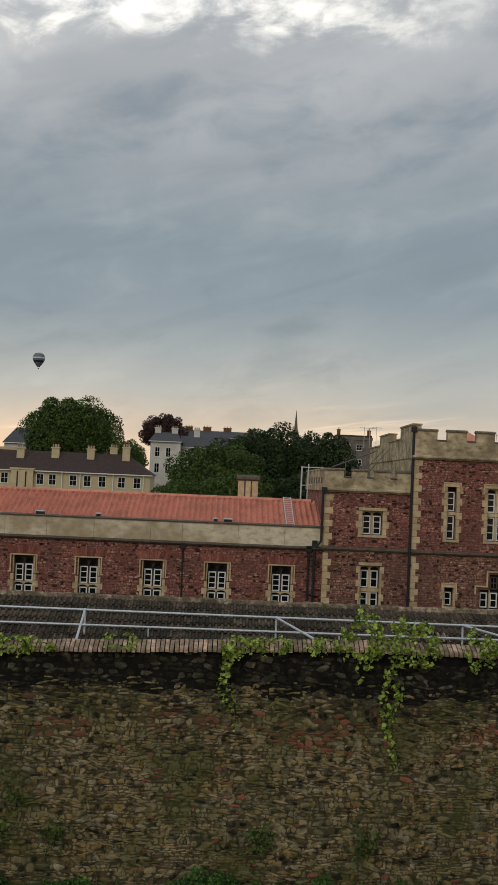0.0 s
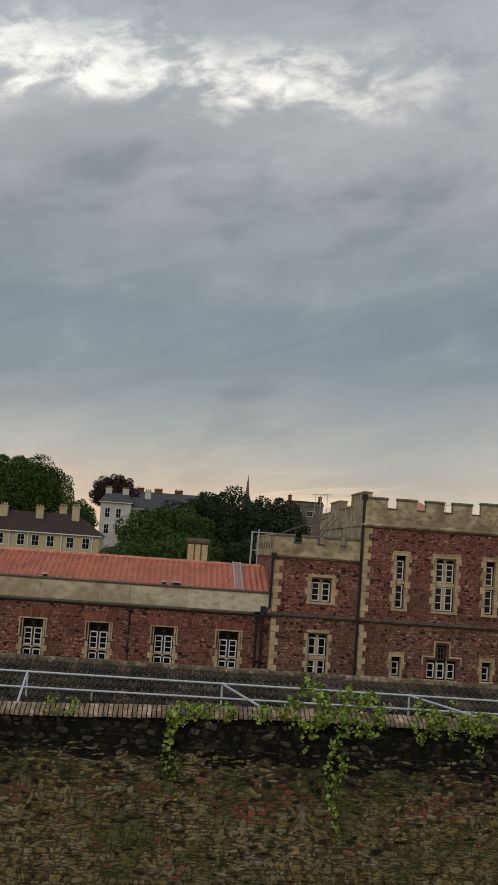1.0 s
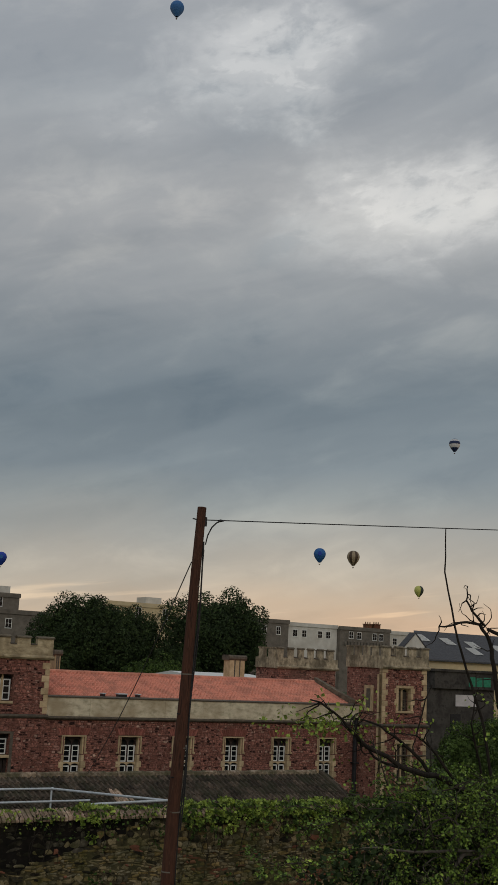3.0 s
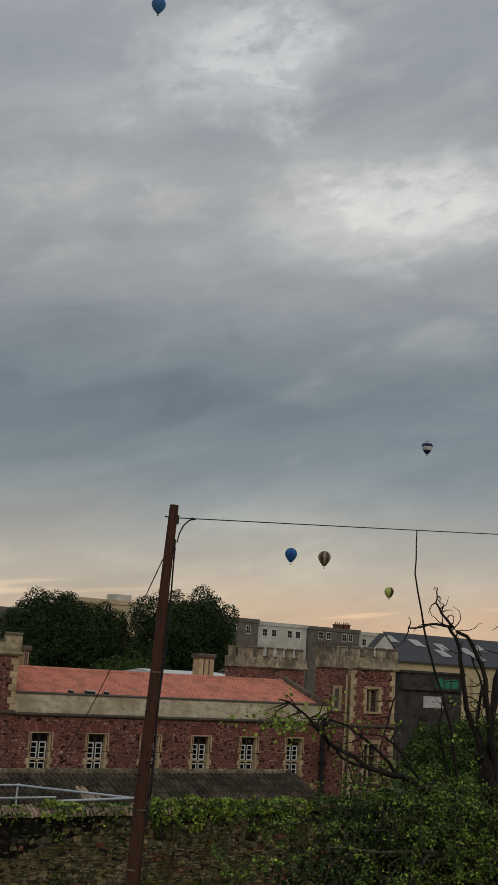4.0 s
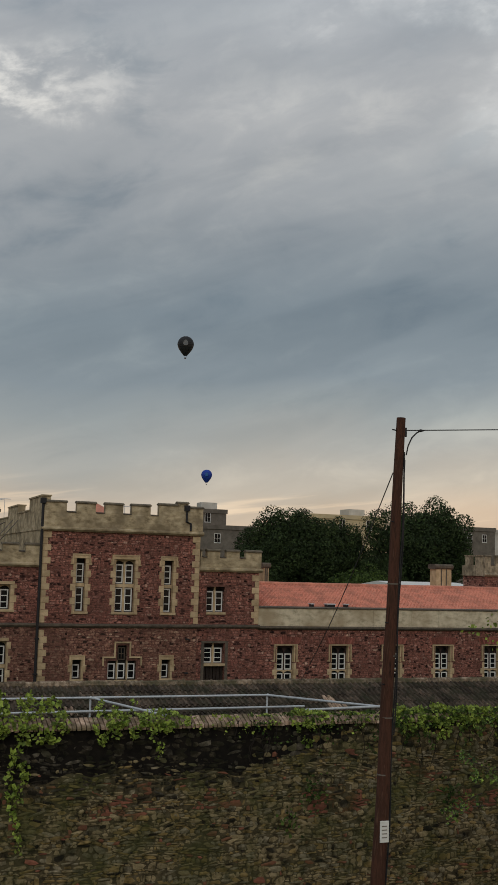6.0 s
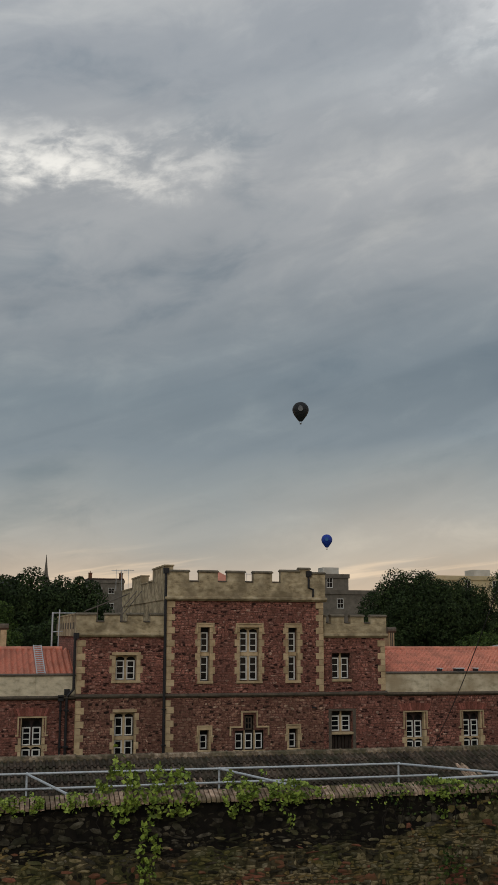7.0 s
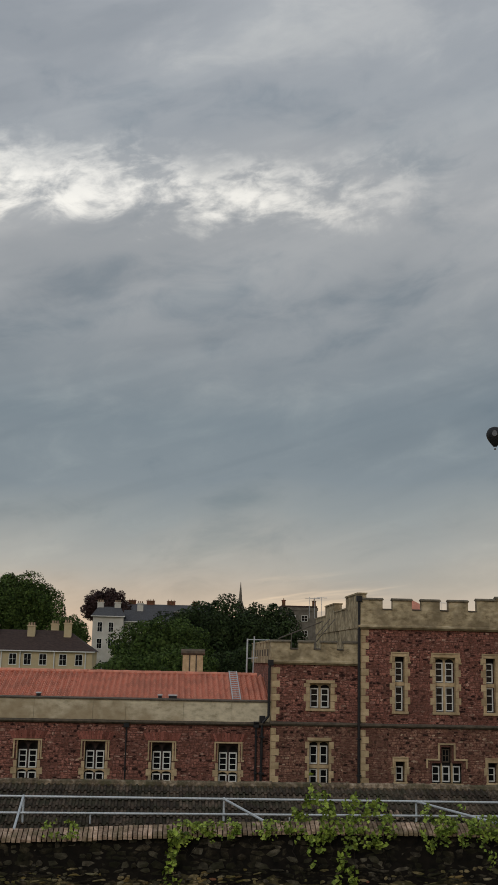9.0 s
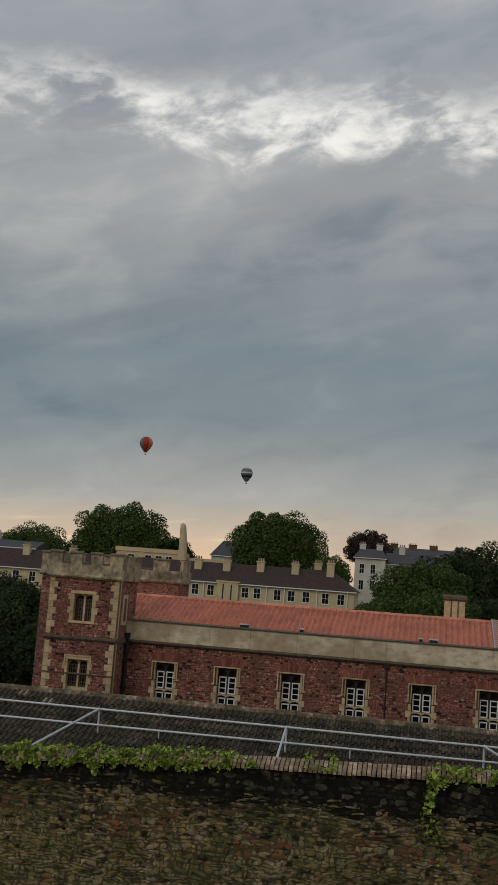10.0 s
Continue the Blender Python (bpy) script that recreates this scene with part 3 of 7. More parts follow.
def jambs(x0, x1, z0, z1, y, w=0.2, step=0.34, toothed=True):
    """Stone blocks up both sides of an opening, long and short by turns."""
    z, k, made = z0, 0, []
    while z < z1 - 0.05:
        t = min(z + step, z1)
        ww = w + (0.12 if k % 2 and toothed else 0)
        made.append((x0 - ww, y - 0.03, z + 0.006, x0 + 0.008, y + 0.3, t - 0.006, 0.012))
        made.append((x1 - 0.008, y - 0.03, z + 0.006, x1 + ww, y + 0.3, t - 0.006, 0.012))
        z, k = t, k + 1
    return made


def jamb_stones(win, made):
    for row in made:
        bm = bmesh.new()
        soft_box(bm, *row)
        part("jamb_stone", bm, QUOIN, win)


def hood(bm, x0, x1, z, y, drop, t=0.07):
    box(bm, x0, y - 0.09, z - t, x1, y + 0.02, z)
    if drop:
        box(bm, x0, y - 0.088, z - drop, x0 + t, y + 0.02, z - t)
        box(bm, x1 - t, y - 0.088, z - drop, x1, y + 0.02, z - t)
        for x in (x0, x1 - t):
            s = -0.09 if x == x0 else 0.0
            box(bm, x + s, y - 0.086, z - drop - t, x + s + 0.09 + t, y + 0.02, z - drop)


def tudor_head(bm, x0, x1, z0, z1, y0, y1):
    """Two pointed-arch heads in stone over a pair of lights."""
    mid_ = (x0 + x1) / 2
    for a, b in ((x0, mid_), (mid_, x1)):
        c, r = (a + b) / 2, (b - a) / 2
        pts = [(a, z1), (a, z0)] + [(c - r * math.cos(s), z0 + (z1 - z0) * 0.75 * math.sin(s)) for s in (0.4, 0.8, 1.2, 1.57)]
        pts2 = [(c + r * math.cos(s), z0 + (z1 - z0) * 0.75 * math.sin(s)) for s in (1.57, 1.2, 0.8, 0.4)] + [(b, z0), (b, z1)]
        extrude_y(bm, [(c, z1)] + pts, y0, y1)
        extrude_y(bm, pts2 + [(c, z1)], y0, y1)


def wing_window(parent, xh, z_top, y, bottom, dark=False):
    """Hooded two-light window; xh is the hood's left end. Returns nothing; the opening is 1.0 wide."""
    x0, x1 = xh + 0.2, xh + 1.24
    bm = bmesh.new()
    hood(bm, xh, xh + 1.44, z_top, y, 0.9)
    made = jambs(x0, x1, bottom, z_top - 1.0, y, 0.15)
    box(bm, x1 - 0.006, y - 0.012, z_top - 1.0, x1 + 0.09, y + 0.3, z_top - 0.07)
    box(bm, x0 - 0.04, y - 0.012, z_top - 1.0, x0 + 0.006, y + 0.3, z_top - 0.07)
    xm = (x0 + x1) / 2
    head = bmesh.new()
    tudor_head(head, x0, x1, z_top - 0.62, z_top - 0.07, y + 0.24, y + 0.38)
    box(head, xm - 0.045, y + 0.25, bottom, xm + 0.045, y + 0.36, z_top - 0.5)
    tudor_head(bm, x0, x1, z_top - 1.68, z_top - 1.46, y + 0.2, y + 0.34)
    win = part("window", bm, QUOIN, parent, "hooded stone window with arched lights")
    jamb_stones(win, made)
    part("arched_head", head, BROWN_ROOF, win, "dark timber arched head")
    for a in (x0 + 0.06, xm + 0.045):
        sash(win, a, a + 0.42, z_top - 1.44, z_top - 0.54, y + 0.26, 3)
        sash(win, a, a + 0.42, bottom + 0.1, z_top - 1.64, y + 0.26, 3)
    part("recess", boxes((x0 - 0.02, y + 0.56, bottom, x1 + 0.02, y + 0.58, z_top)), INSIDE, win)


def wing(name, x0, x1, first, label, roll):
    t = thing(name, ((x0 + x1) / 2, WALL_Y, 0), label, "prison building")
    y = WALL_Y
    holes = [(first + 3.4 * k + 0.2, first + 3.4 * k + 1.24, 1.6, 4.28) for k in range(6)]
    bm = bmesh.new()
    pierced(bm, x0, x1, 0, 5.25, y, y + 0.55, holes)
    bmesh.ops.remove_doubles(bm, verts=bm.verts, dist=0.001)
    part("wall", bm, RUBBLE, t, "red and purple squared rubble wall")
    facing(t, x0, x1, 1.5, 5.15, y, holes, int(x0) + 90)
    part("rear_wall", boxes((x0, y + 9.0, 0, x1, y + 9.4, 6.3)), RUBBLE, t)
    for k in range(6):
        wing_window(t, first + 3.4 * k, 4.35, y, 1.6)
        # flat arch of red bricks on end over the hood
        xm = first + 3.4 * k + 0.72
        for j in range(-6, 7):
            bm = bmesh.new()
            c, lean = xm + 0.125 * j, 0.028 * j
            v = [bm.verts.new(p) for d in (-0.045, 0.004) for p in ((c - 0.055, y + d, 4.37), (c + 0.055, y + d, 4.37), (c + 0.062 + lean, y + d, 4.80 - 0.012 * abs(j)), (c - 0.062 + lean, y + d, 4.80 - 0.012 * abs(j)))]
            for f in ((0, 1, 2, 3), (1, 0, 4, 5), (2, 1, 5, 6), (3, 2, 6, 7), (0, 3, 7, 4)):
                bm.faces.new([v[i] for i in f])
            part("arch_brick", bm, ARCH_BRICK, t)
    string_course(t, x0, x1, y - 0.06, 5.16, 0.2, 0.16)
    # rendered parapet in long panels
    random.seed(int(first * 10) + 7)
    x = x0
    while x < x1 - 0.01:
        e = min(x1, x + random.uniform(1.6, 3.0))
        if x1 - e < 0.8:
            e = x1
        bm = bmesh.new()
        soft_box(bm, x + 0.004, y - 0.08 - random.uniform(0, 0.006), 5.36, e - 0.004, y + 0.35, 6.36, 0.008)
        part("parapet_panel", bm, RENDERED, t, "stained cream rendered parapet panel")
        x = e
    bm = bmesh.new()
    extrude_x(bm, [(y + 0.4, 6.36), (y - 0.14, 6.36), (y - 0.16, 6.42), (y + 0.4, 6.47)], x0, x1)
    part("coping", bm, STRING, t, "thin dark parapet coping")
    # pantiled roof: real waves and courses; it runs on behind the corner tower
    x0 = min(x0, -20.5) if x0 < 0 else x0
    bm = bmesh.new()
    ye, ze, yr, zr = y + 0.5, 6.34, y + 4.7, 7.66
    pitch, courses = roll[0], 13
    cols = int((x1 - x0) / pitch * 6)
    last = None
    for c in range(courses):
        for f, lift in ((c / courses, 0.026), ((c + 1.0) / courses, 0.0)):
            line = []
            for i in range(cols + 1):
                xx = x0 + (x1 - x0) * i / cols
                ph = (i % 6) / 6
                wv = roll[1] * math.sin(2 * math.pi * ph)
                line.append(bm.verts.new((xx, ye + (yr - ye) * f - (0.02 if lift else 0), ze + (zr - ze) * f + wv + lift)))
            if last:
                for i in range(cols):
                    bm.faces.new((last[i], last[i + 1], line[i + 1], line[i]))
            last = line
    part("roof", bm, PANTILE, t, "bright orange-red clay pantile roof")
    bm = bmesh.new()
    extrude_x(bm, [(yr, zr - 0.1), (yr + 4.3, ze), (yr + 4.3, ze - 0.15), (yr, zr - 0.25)], x0, x1)
    part("rear_roof", bm, PANTILE, t)
    bm = bmesh.new()
    tube(bm, [(0, 0, 0), (0.44, 0, 0)], 0.12, 8)
    piece = mesh_of(bm, "ridge_tile", PANTILE)
    for k in range(int((x1 - x0) / 0.45)):
        ob = new("ridge_tile", piece)
        hold(ob, t)
        ob.matrix_basis = pose(x0 + 0.45 * k, yr, zr + 0.02 + random.uniform(-0.008, 0.008))
    return t


left_wing = wing("prison_wing", -15.94, 5.5, -14.37, "long low red rubble wing with orange pantile roof and hooded windows", (0.31, 0.085))
right_wing = wing("prison_wing", 22.45, 43.65, 23.49, "low red rubble wing with newer orange-red tiled roof", (0.24, 0.05))


bm = bmesh.new()
va = [bm.verts.new((x, y, z)) for x in (43.36, 43.64) for y, z in ((58.35, 6.4), (62.7, 7.72), (62.7, 7.98), (58.35, 6.72))]
for f in ((0, 3, 2, 1), (4, 5, 6, 7), (0, 1, 5, 4), (1, 2, 6, 5), (2, 3, 7, 6), (3, 0, 4, 7)):
    bm.faces.new([va[i] for i in f])
part("verge_coping", bm, CAPPING, right_wing, "sloping stone coping at the roof end")


def quoins(parent, x, y, z0, z1, side, depth=0.0):
    """Long and short corner stones; side +1 when the wall lies towards +x. Each stone is a piece."""
    z, k = z0, 0
    meshes = {}
    while z < z1 - 0.1:
        w = 0.44 if k % 2 else 0.27
        key = k % 2
        if key not in meshes:
            bm = bmesh.new()
            soft_box(bm, 0 if side > 0 else -w, -0.035, 0.006, w if side > 0 else 0, 0.3, 0.334, 0.014)
            meshes[key] = mesh_of(bm, "quoin_stone", QUOIN)
        ob = new("quoin_stone", meshes[key])
        ob.parent = parent
        root = parent
        ob.matrix_parent_inverse = Matrix.Translation(-root.matrix_basis.translation)
        ob.matrix_basis = Matrix.Translation((x - side * 0.03, y, z))
        z, k = z + 0.34, k + 1


def old_or_new(owner):
    return CREAM_OLD if owner.name.startswith(("corner_tower", "rear_block")) else CREAM


def battlement(parent, x0, x1, y0, y1, zb, zc, zt, merlons, name="battlement", crown=True):
    """A stone parapet along x from zb up to zc, with merlons (x0, x1[, top]) up to zt."""
    bm = bmesh.new()
    soft_box(bm, x0, y0, zb, x1, y1, zc, 0.015)
    extrude_x(bm, [(y1, zb - 0.14), (y0, zb - 0.14), (y0 - 0.12, zb - 0.04), (y0 - 0.12, zb + 0.03), (y0, zb + 0.1), (y1, zb + 0.1)], x0 - 0.06, x1 + 0.06)
    base_ = part(name, bm, old_or_new(parent), parent, "weathered cream stone parapet")
    for m in merlons:
        top = m[2] if len(m) > 2 else zt
        bm = bmesh.new()
        soft_box(bm, m[0], y0 + 0.01, zc - 0.01, m[1], y1 - 0.01, top - 0.1, 0.012)
        part("merlon", bm, old_or_new(parent), base_)
        bm = bmesh.new()
        extrude_x(bm, [(y1 + 0.03, top - 0.1), (y0 - 0.06, top - 0.1), (y0 - 0.06, top - 0.04), ((y0 + y1) / 2, top + 0.03), (y1 + 0.03, top - 0.04)], m[0] - 0.04, m[1] + 0.04)
        part("merlon_cap", bm, CAPPING, base_, "grimy weathered cap stone")
    gaps = sorted(m[:2] for m in merlons)
    for a, b in zip(gaps, gaps[1:]):
        if b[0] - a[1] < 0.1:
            continue
        # sill in the dark stone colour, which paints in the shadow line of the gap
        bm = bmesh.new()
        extrude_x(bm, [(y1 + 0.02, zc), (y0 - 0.05, zc), (y0 - 0.05, zc + 0.05), (y1 + 0.02, zc + 0.09)], a[1] + 0.04, b[0] - 0.04)
        part("crenel_sill", bm, STRING, base_)
    return base_


def battlement_side(parent, x0, x1, y0, y1, zb, zc, zt, merlons, name="battlement"):
    """The same along y (merlons as y0, y1)."""
    bm = bmesh.new()
    box(bm, x0, y0, zb - 0.1, x1, y1, zc)
    base_ = part(name, bm, old_or_new(parent), parent, "weathered cream stone side parapet")
    for m in merlons:
        top = m[2] if len(m) > 2 else zt
        bm = boxes((x0 + 0.01, m[0], zc - 0.01, x1 - 0.01, m[1], top - 0.08), (x0 - 0.04, m[0] - 0.04, top - 0.08, x1 + 0.04, m[1] + 0.04, top))
        part("merlon", bm, old_or_new(parent), base_)
    return base_


def stone_window(parent, x0, x1, z0, z1, y, rows, lights=2, trans=None, hooded=True, w=0.16, paint=None, name="window", drop=0.5):
    """Stone-framed window; x0..x1, z0..z1 is the clear opening."""
    bm, made = bmesh.new(), []
    if w:
        made = jambs(x0, x1, z0, z1, y, w, 0.36)
        soft_box(bm, x0 - w, y - 0.05, z1, x1 + w, y + 0.3, z1 + 0.16, 0.01)
    if hooded:
        hood(bm, x0 - w - 0.06, x1 + w + 0.06, z1 + 0.24, y, drop)
    soft_box(bm, x0 - w - 0.02, y - 0.09, z0 - 0.14, x1 + w + 0.02, y + 0.3, z0, 0.02)
    step = (x1 - x0) / lights
    for k in range(1, lights):
        box(bm, x0 + step * k - 0.05, y + 0.26, z0, x0 + step * k + 0.05, y + 0.44, z1)
    head = bmesh.new()
    if lights == 2:
        tudor_head(bm if w else head, x0, x1, z1 - 0.3, z1, y + 0.28, y + 0.43)
    if trans:
        box(bm, x0, y + 0.24, trans - 0.09, x1, y + 0.44, trans + 0.09)
    win = part(name, bm, QUOIN, parent, "mullioned stone window")
    if head.verts:
        part("arched_head", head, BROWN_ROOF, win, "dark timber arched head")
    jamb_stones(win, made)
    for k in range(lights):
        a, b = x0 + step * k + 0.06, x0 + step * (k + 1) - 0.06
        if trans:
            sash(win, a, b, z0 + 0.03, trans - 0.12, y + 0.34, rows, 3 if paint else 1, paint)
            sash(win, a, b, trans + 0.12, z1 - 0.26, y + 0.34, rows, 3 if paint else 1, paint)
        else:
            sash(win, a, b, z0 + 0.03, z1 - 0.26, y + 0.34, rows, 3 if paint else 1, paint)
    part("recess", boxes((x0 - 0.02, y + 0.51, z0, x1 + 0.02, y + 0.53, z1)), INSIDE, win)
    return win


def tower_shell(t, x0, x1, y0, y1, z1, holes, lower=None):
    for nm, za, zb, mat_ in (("lower_wall", 0, 5.25, lower or RUBBLE), ("wall", 5.25, z1, RUBBLE)):
        bm = bmesh.new()
        pierced(bm, x0, x1, za, zb, y0, y0 + 0.5, [h for h in holes if h[2] < zb and h[3] > za])
        box(bm, x0, y0 + 0.5, za, x0 + 0.4, y1, zb)
        box(bm, x1 - 0.4, y0 + 0.5, za, x1, y1, zb)
        box(bm, x0 + 0.4, y1 - 0.4, za, x1 - 0.4, y1, zb)
        bmesh.ops.remove_doubles(bm, verts=bm.verts, dist=0.001)
        part(nm, bm, mat_, t, "red and purple rubble stone wall")
        facing(t, x0, x1, max(za, 1.5), zb, y0, [h for h in holes if h[2] < zb and h[3] > za], int(x0 * 10 + zb * 7) + 500, BUFF_STONE if mat_ is BUFF else RED_STONE)
    part("roof_deck", boxes((x0 + 0.4, y0 + 0.45, z1 - 0.4, x1 - 0.4, y1 - 0.4, z1 - 0.2)), SLATE, t, "flat lead-grey roof")


# gatehouse
gx0, gx1, gy = 10.15, 18.75, 57.55
gate = thing("gatehouse", (14.45, gy, 0), "tall red rubble gatehouse with cream battlements and mullioned windows", "prison building")
gh = [(11.94, 12.46, 6.06, 8.85), (14.08, 15.16, 6.06, 8.85), (16.78, 17.3, 6.06, 8.85), (11.95, 12.45, 2.55, 3.55), (16.8, 17.3, 2.55, 3.55), (13.85, 15.4, 2.5, 3.5), (14.35, 14.9, 3.5, 4.3)]
tower_shell(gate, gx0, gx1, gy, gy + 17, 10.3, gh, BUFF)
stone_window(gate, 11.94, 12.46, 6.06, 8.85, gy, 3, 1, 7.45)
stone_window(gate, 14.08, 15.16, 6.06, 8.85, gy, 3, 2, 7.45)
stone_window(gate, 16.78, 17.3, 6.06, 8.85, gy, 3, 1, 7.45)
stone_window(gate, 11.95, 12.45, 2.55, 3.55, gy, 2, 1, None, True, 0.1)
stone_window(gate, 16.8, 17.3, 2.55, 3.55, gy, 2, 1, None, True, 0.1)
bm = bmesh.new()
soft_box(bm, 13.75, gy - 0.09, 2.36, 15.5, gy + 0.3, 2.5, 0.02)
win = part("window", bm, QUOIN, gate, "three-light window under a stepped hood mould")
for a in (13.80, 14.35, 14.90, 15.40):
    part("mullion", boxes((a, gy + 0.1, 2.5, a + 0.055, gy + 0.3, 3.5)), QUOIN, win)
for row in ((13.55, gy - 0.09, 3.64, 14.25, gy + 0.02, 3.72), (15.0, gy - 0.09, 3.64, 15.7, gy + 0.02, 3.72), (14.17, gy - 0.09, 4.42, 15.08, gy + 0.02, 4.5),
            (13.55, gy - 0.085, 3.25, 13.63, gy + 0.02, 3.64), (15.62, gy - 0.085, 3.25, 15.7, gy + 0.02, 3.64), (14.17, gy - 0.085, 3.72, 14.25, gy + 0.02, 4.42), (15.0, gy - 0.085, 3.72, 15.08, gy + 0.02, 4.42)):
    part("hood_mould", boxes(row), QUOIN, win)
sash(win, 14.42, 14.82, 3.52, 4.2, gy + 0.2, 2, 2, LEADED)
for a in (13.88, 14.42, 14.97):
    sash(win, a, a + 0.4, 2.55, 3.35, gy + 0.2, 2)
part("statue_niche", boxes((14.38, gy + 0.28, 3.5, 14.87, gy + 0.3, 4.28)), GLASS, win, "dark pane over the middle light")
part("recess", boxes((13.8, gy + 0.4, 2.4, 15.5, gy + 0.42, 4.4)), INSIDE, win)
quoins(gate, gx0, gy, 0.0, 5.1, 1)
quoins(gate, gx0, gy, 5.46, 10.0, 1)
quoins(gate, gx1, gy, 5.46, 10.0, -1)
string_course(gate, gx0 - 0.1, gx1 + 0.1, gy, 5.2, 0.24, 0.18)
battlement(gate, gx0 - 0.12, gx1 + 0.12, gy - 0.12, gy + 0.3, 10.38, 11.25, 11.85,
           [(gx0 - 0.12, 11.28), (11.82, 12.84), (13.36, 14.34), (14.82, 15.86), (16.35, 17.4, 11.95), (17.4, 18.0, 12.08), (18.0, gx1 + 0.12)])
battlement_side(gate, gx0 - 0.12, gx0 + 0.35, gy + 0.32, gy + 17, 10.4, 11.3, 11.9, [(gy + 0.32, gy + 4.4, 12.15), (gy + 4.4, gy + 8.6, 11.5), (gy + 8.6, gy + 12.5, 12.0), (gy + 12.5, gy + 17, 11.4)])
part("side_facing", boxes((gx0 - 0.06, gy + 0.5, 8.3, gx0 - 0.005, gy + 17, 10.4)), CREAM, gate, "weathered limestone upper side wall")
battlement_side(gate, gx1 - 0.35, gx1 + 0.12, gy + 0.32, gy + 17, 10.4, 11.3, 11.9, [(gy + 1.5, gy + 2.7), (gy + 3.6, gy + 5.0)])

# flanking blocks
fl = thing("gatehouse_flank", (7.8, 57.75, 0), "two-storey red rubble block with battlements beside the gatehouse", "prison building", "gatehouse flanks")
fy = 57.75
tower_shell(fl, 5.52, 10.12, fy, fy + 13, 8.4, [(7.5, 8.6, 6.12, 7.4), (7.5, 8.55, 2.3, 4.5)], BUFF)
stone_window(fl, 7.5, 8.6, 6.12, 7.4, fy, 3, 2, None, False, 0.2)
stone_window(fl, 7.5, 8.55, 2.3, 4.5, fy, 2, 2, 3.2, False, 0.1)
quoins(fl, 5.52, fy, 0, 5.1, 1)
quoins(fl, 5.52, fy, 5.46, 8.2, 1)
string_course(fl, 5.42, 10.1, fy, 5.2, 0.24, 0.16)
battlement(fl, 5.42, 10.03, fy - 0.1, fy + 0.3, 8.46, 9.1, 9.56, [(5.42, 6.44), (6.87, 7.67), (8.07, 8.9), (9.27, 10.03)])
battlement_side(fl, 5.42, 5.8, fy + 0.32, fy + 13, 8.46, 9.1, 9.56, [(fy + 0.32 + 1.6 * k, fy + 1.35 + 1.6 * k) for k in range(8)])

# dark plates on the side parapet, painting the shade of gaps between its stones
for k in range(8):
    ya = fy + 1.37 + 1.6 * k
    part("side_gap", boxes((5.395, ya, 8.75, 5.43, ya + 0.5, 9.1)), STRING, fl, "dark plate painted as the shade of a side parapet gap")

fr = thing("gatehouse_flank", (20.6, 57.85, 0), "two-storey red rubble block with battlements and dark lower door panel", "prison building", "gatehouse flanks")
fy2 = 57.85
tower_shell(fr, 18.78, 22.42, fy2, fy2 + 13, 8.4, [(19.35, 20.45, 6.1, 7.5), (19.3, 20.5, 2.2, 4.4)])
stone_window(fr, 19.35, 20.45, 6.1, 7.5, fy2, 3, 2, None, False, 0.0)
win = stone_window(fr, 19.3, 20.5, 3.3, 4.4, fy2, 3, 2, None, False, 0.0)
for k in range(6):
    part("board", boxes((19.3 + 0.2 * k + 0.02, fy2 + 0.2, 2.2, 19.5 + 0.2 * k - 0.02, fy2 + 0.26, 3.16)), BLACK_TIMBER, fr, "black vertical board below the window")
for row in ((19.12, fy2 - 0.03, 2.2, 19.29, fy2 + 0.2, 4.41), (20.51, fy2 - 0.03, 2.2, 20.68, fy2 + 0.2, 4.41), (19.12, fy2 - 0.03, 4.415, 20.68, fy2 + 0.2, 4.52)):
    part("surround", boxes(row), STRING, fr, "dark stone window surround")
quoins(fr, 22.42, fy2, 5.46, 8.2, -1)
string_course(fr, 18.9, 22.52, fy2, 5.2, 0.24, 0.16)
battlement(fr, 18.88, 22.52, fy2 - 0.1, fy2 + 0.3, 8.46, 9.1, 9.56, [(18.9, 19.0), (19.3, 20.05), (20.43, 21.2), (21.6, 22.52)])


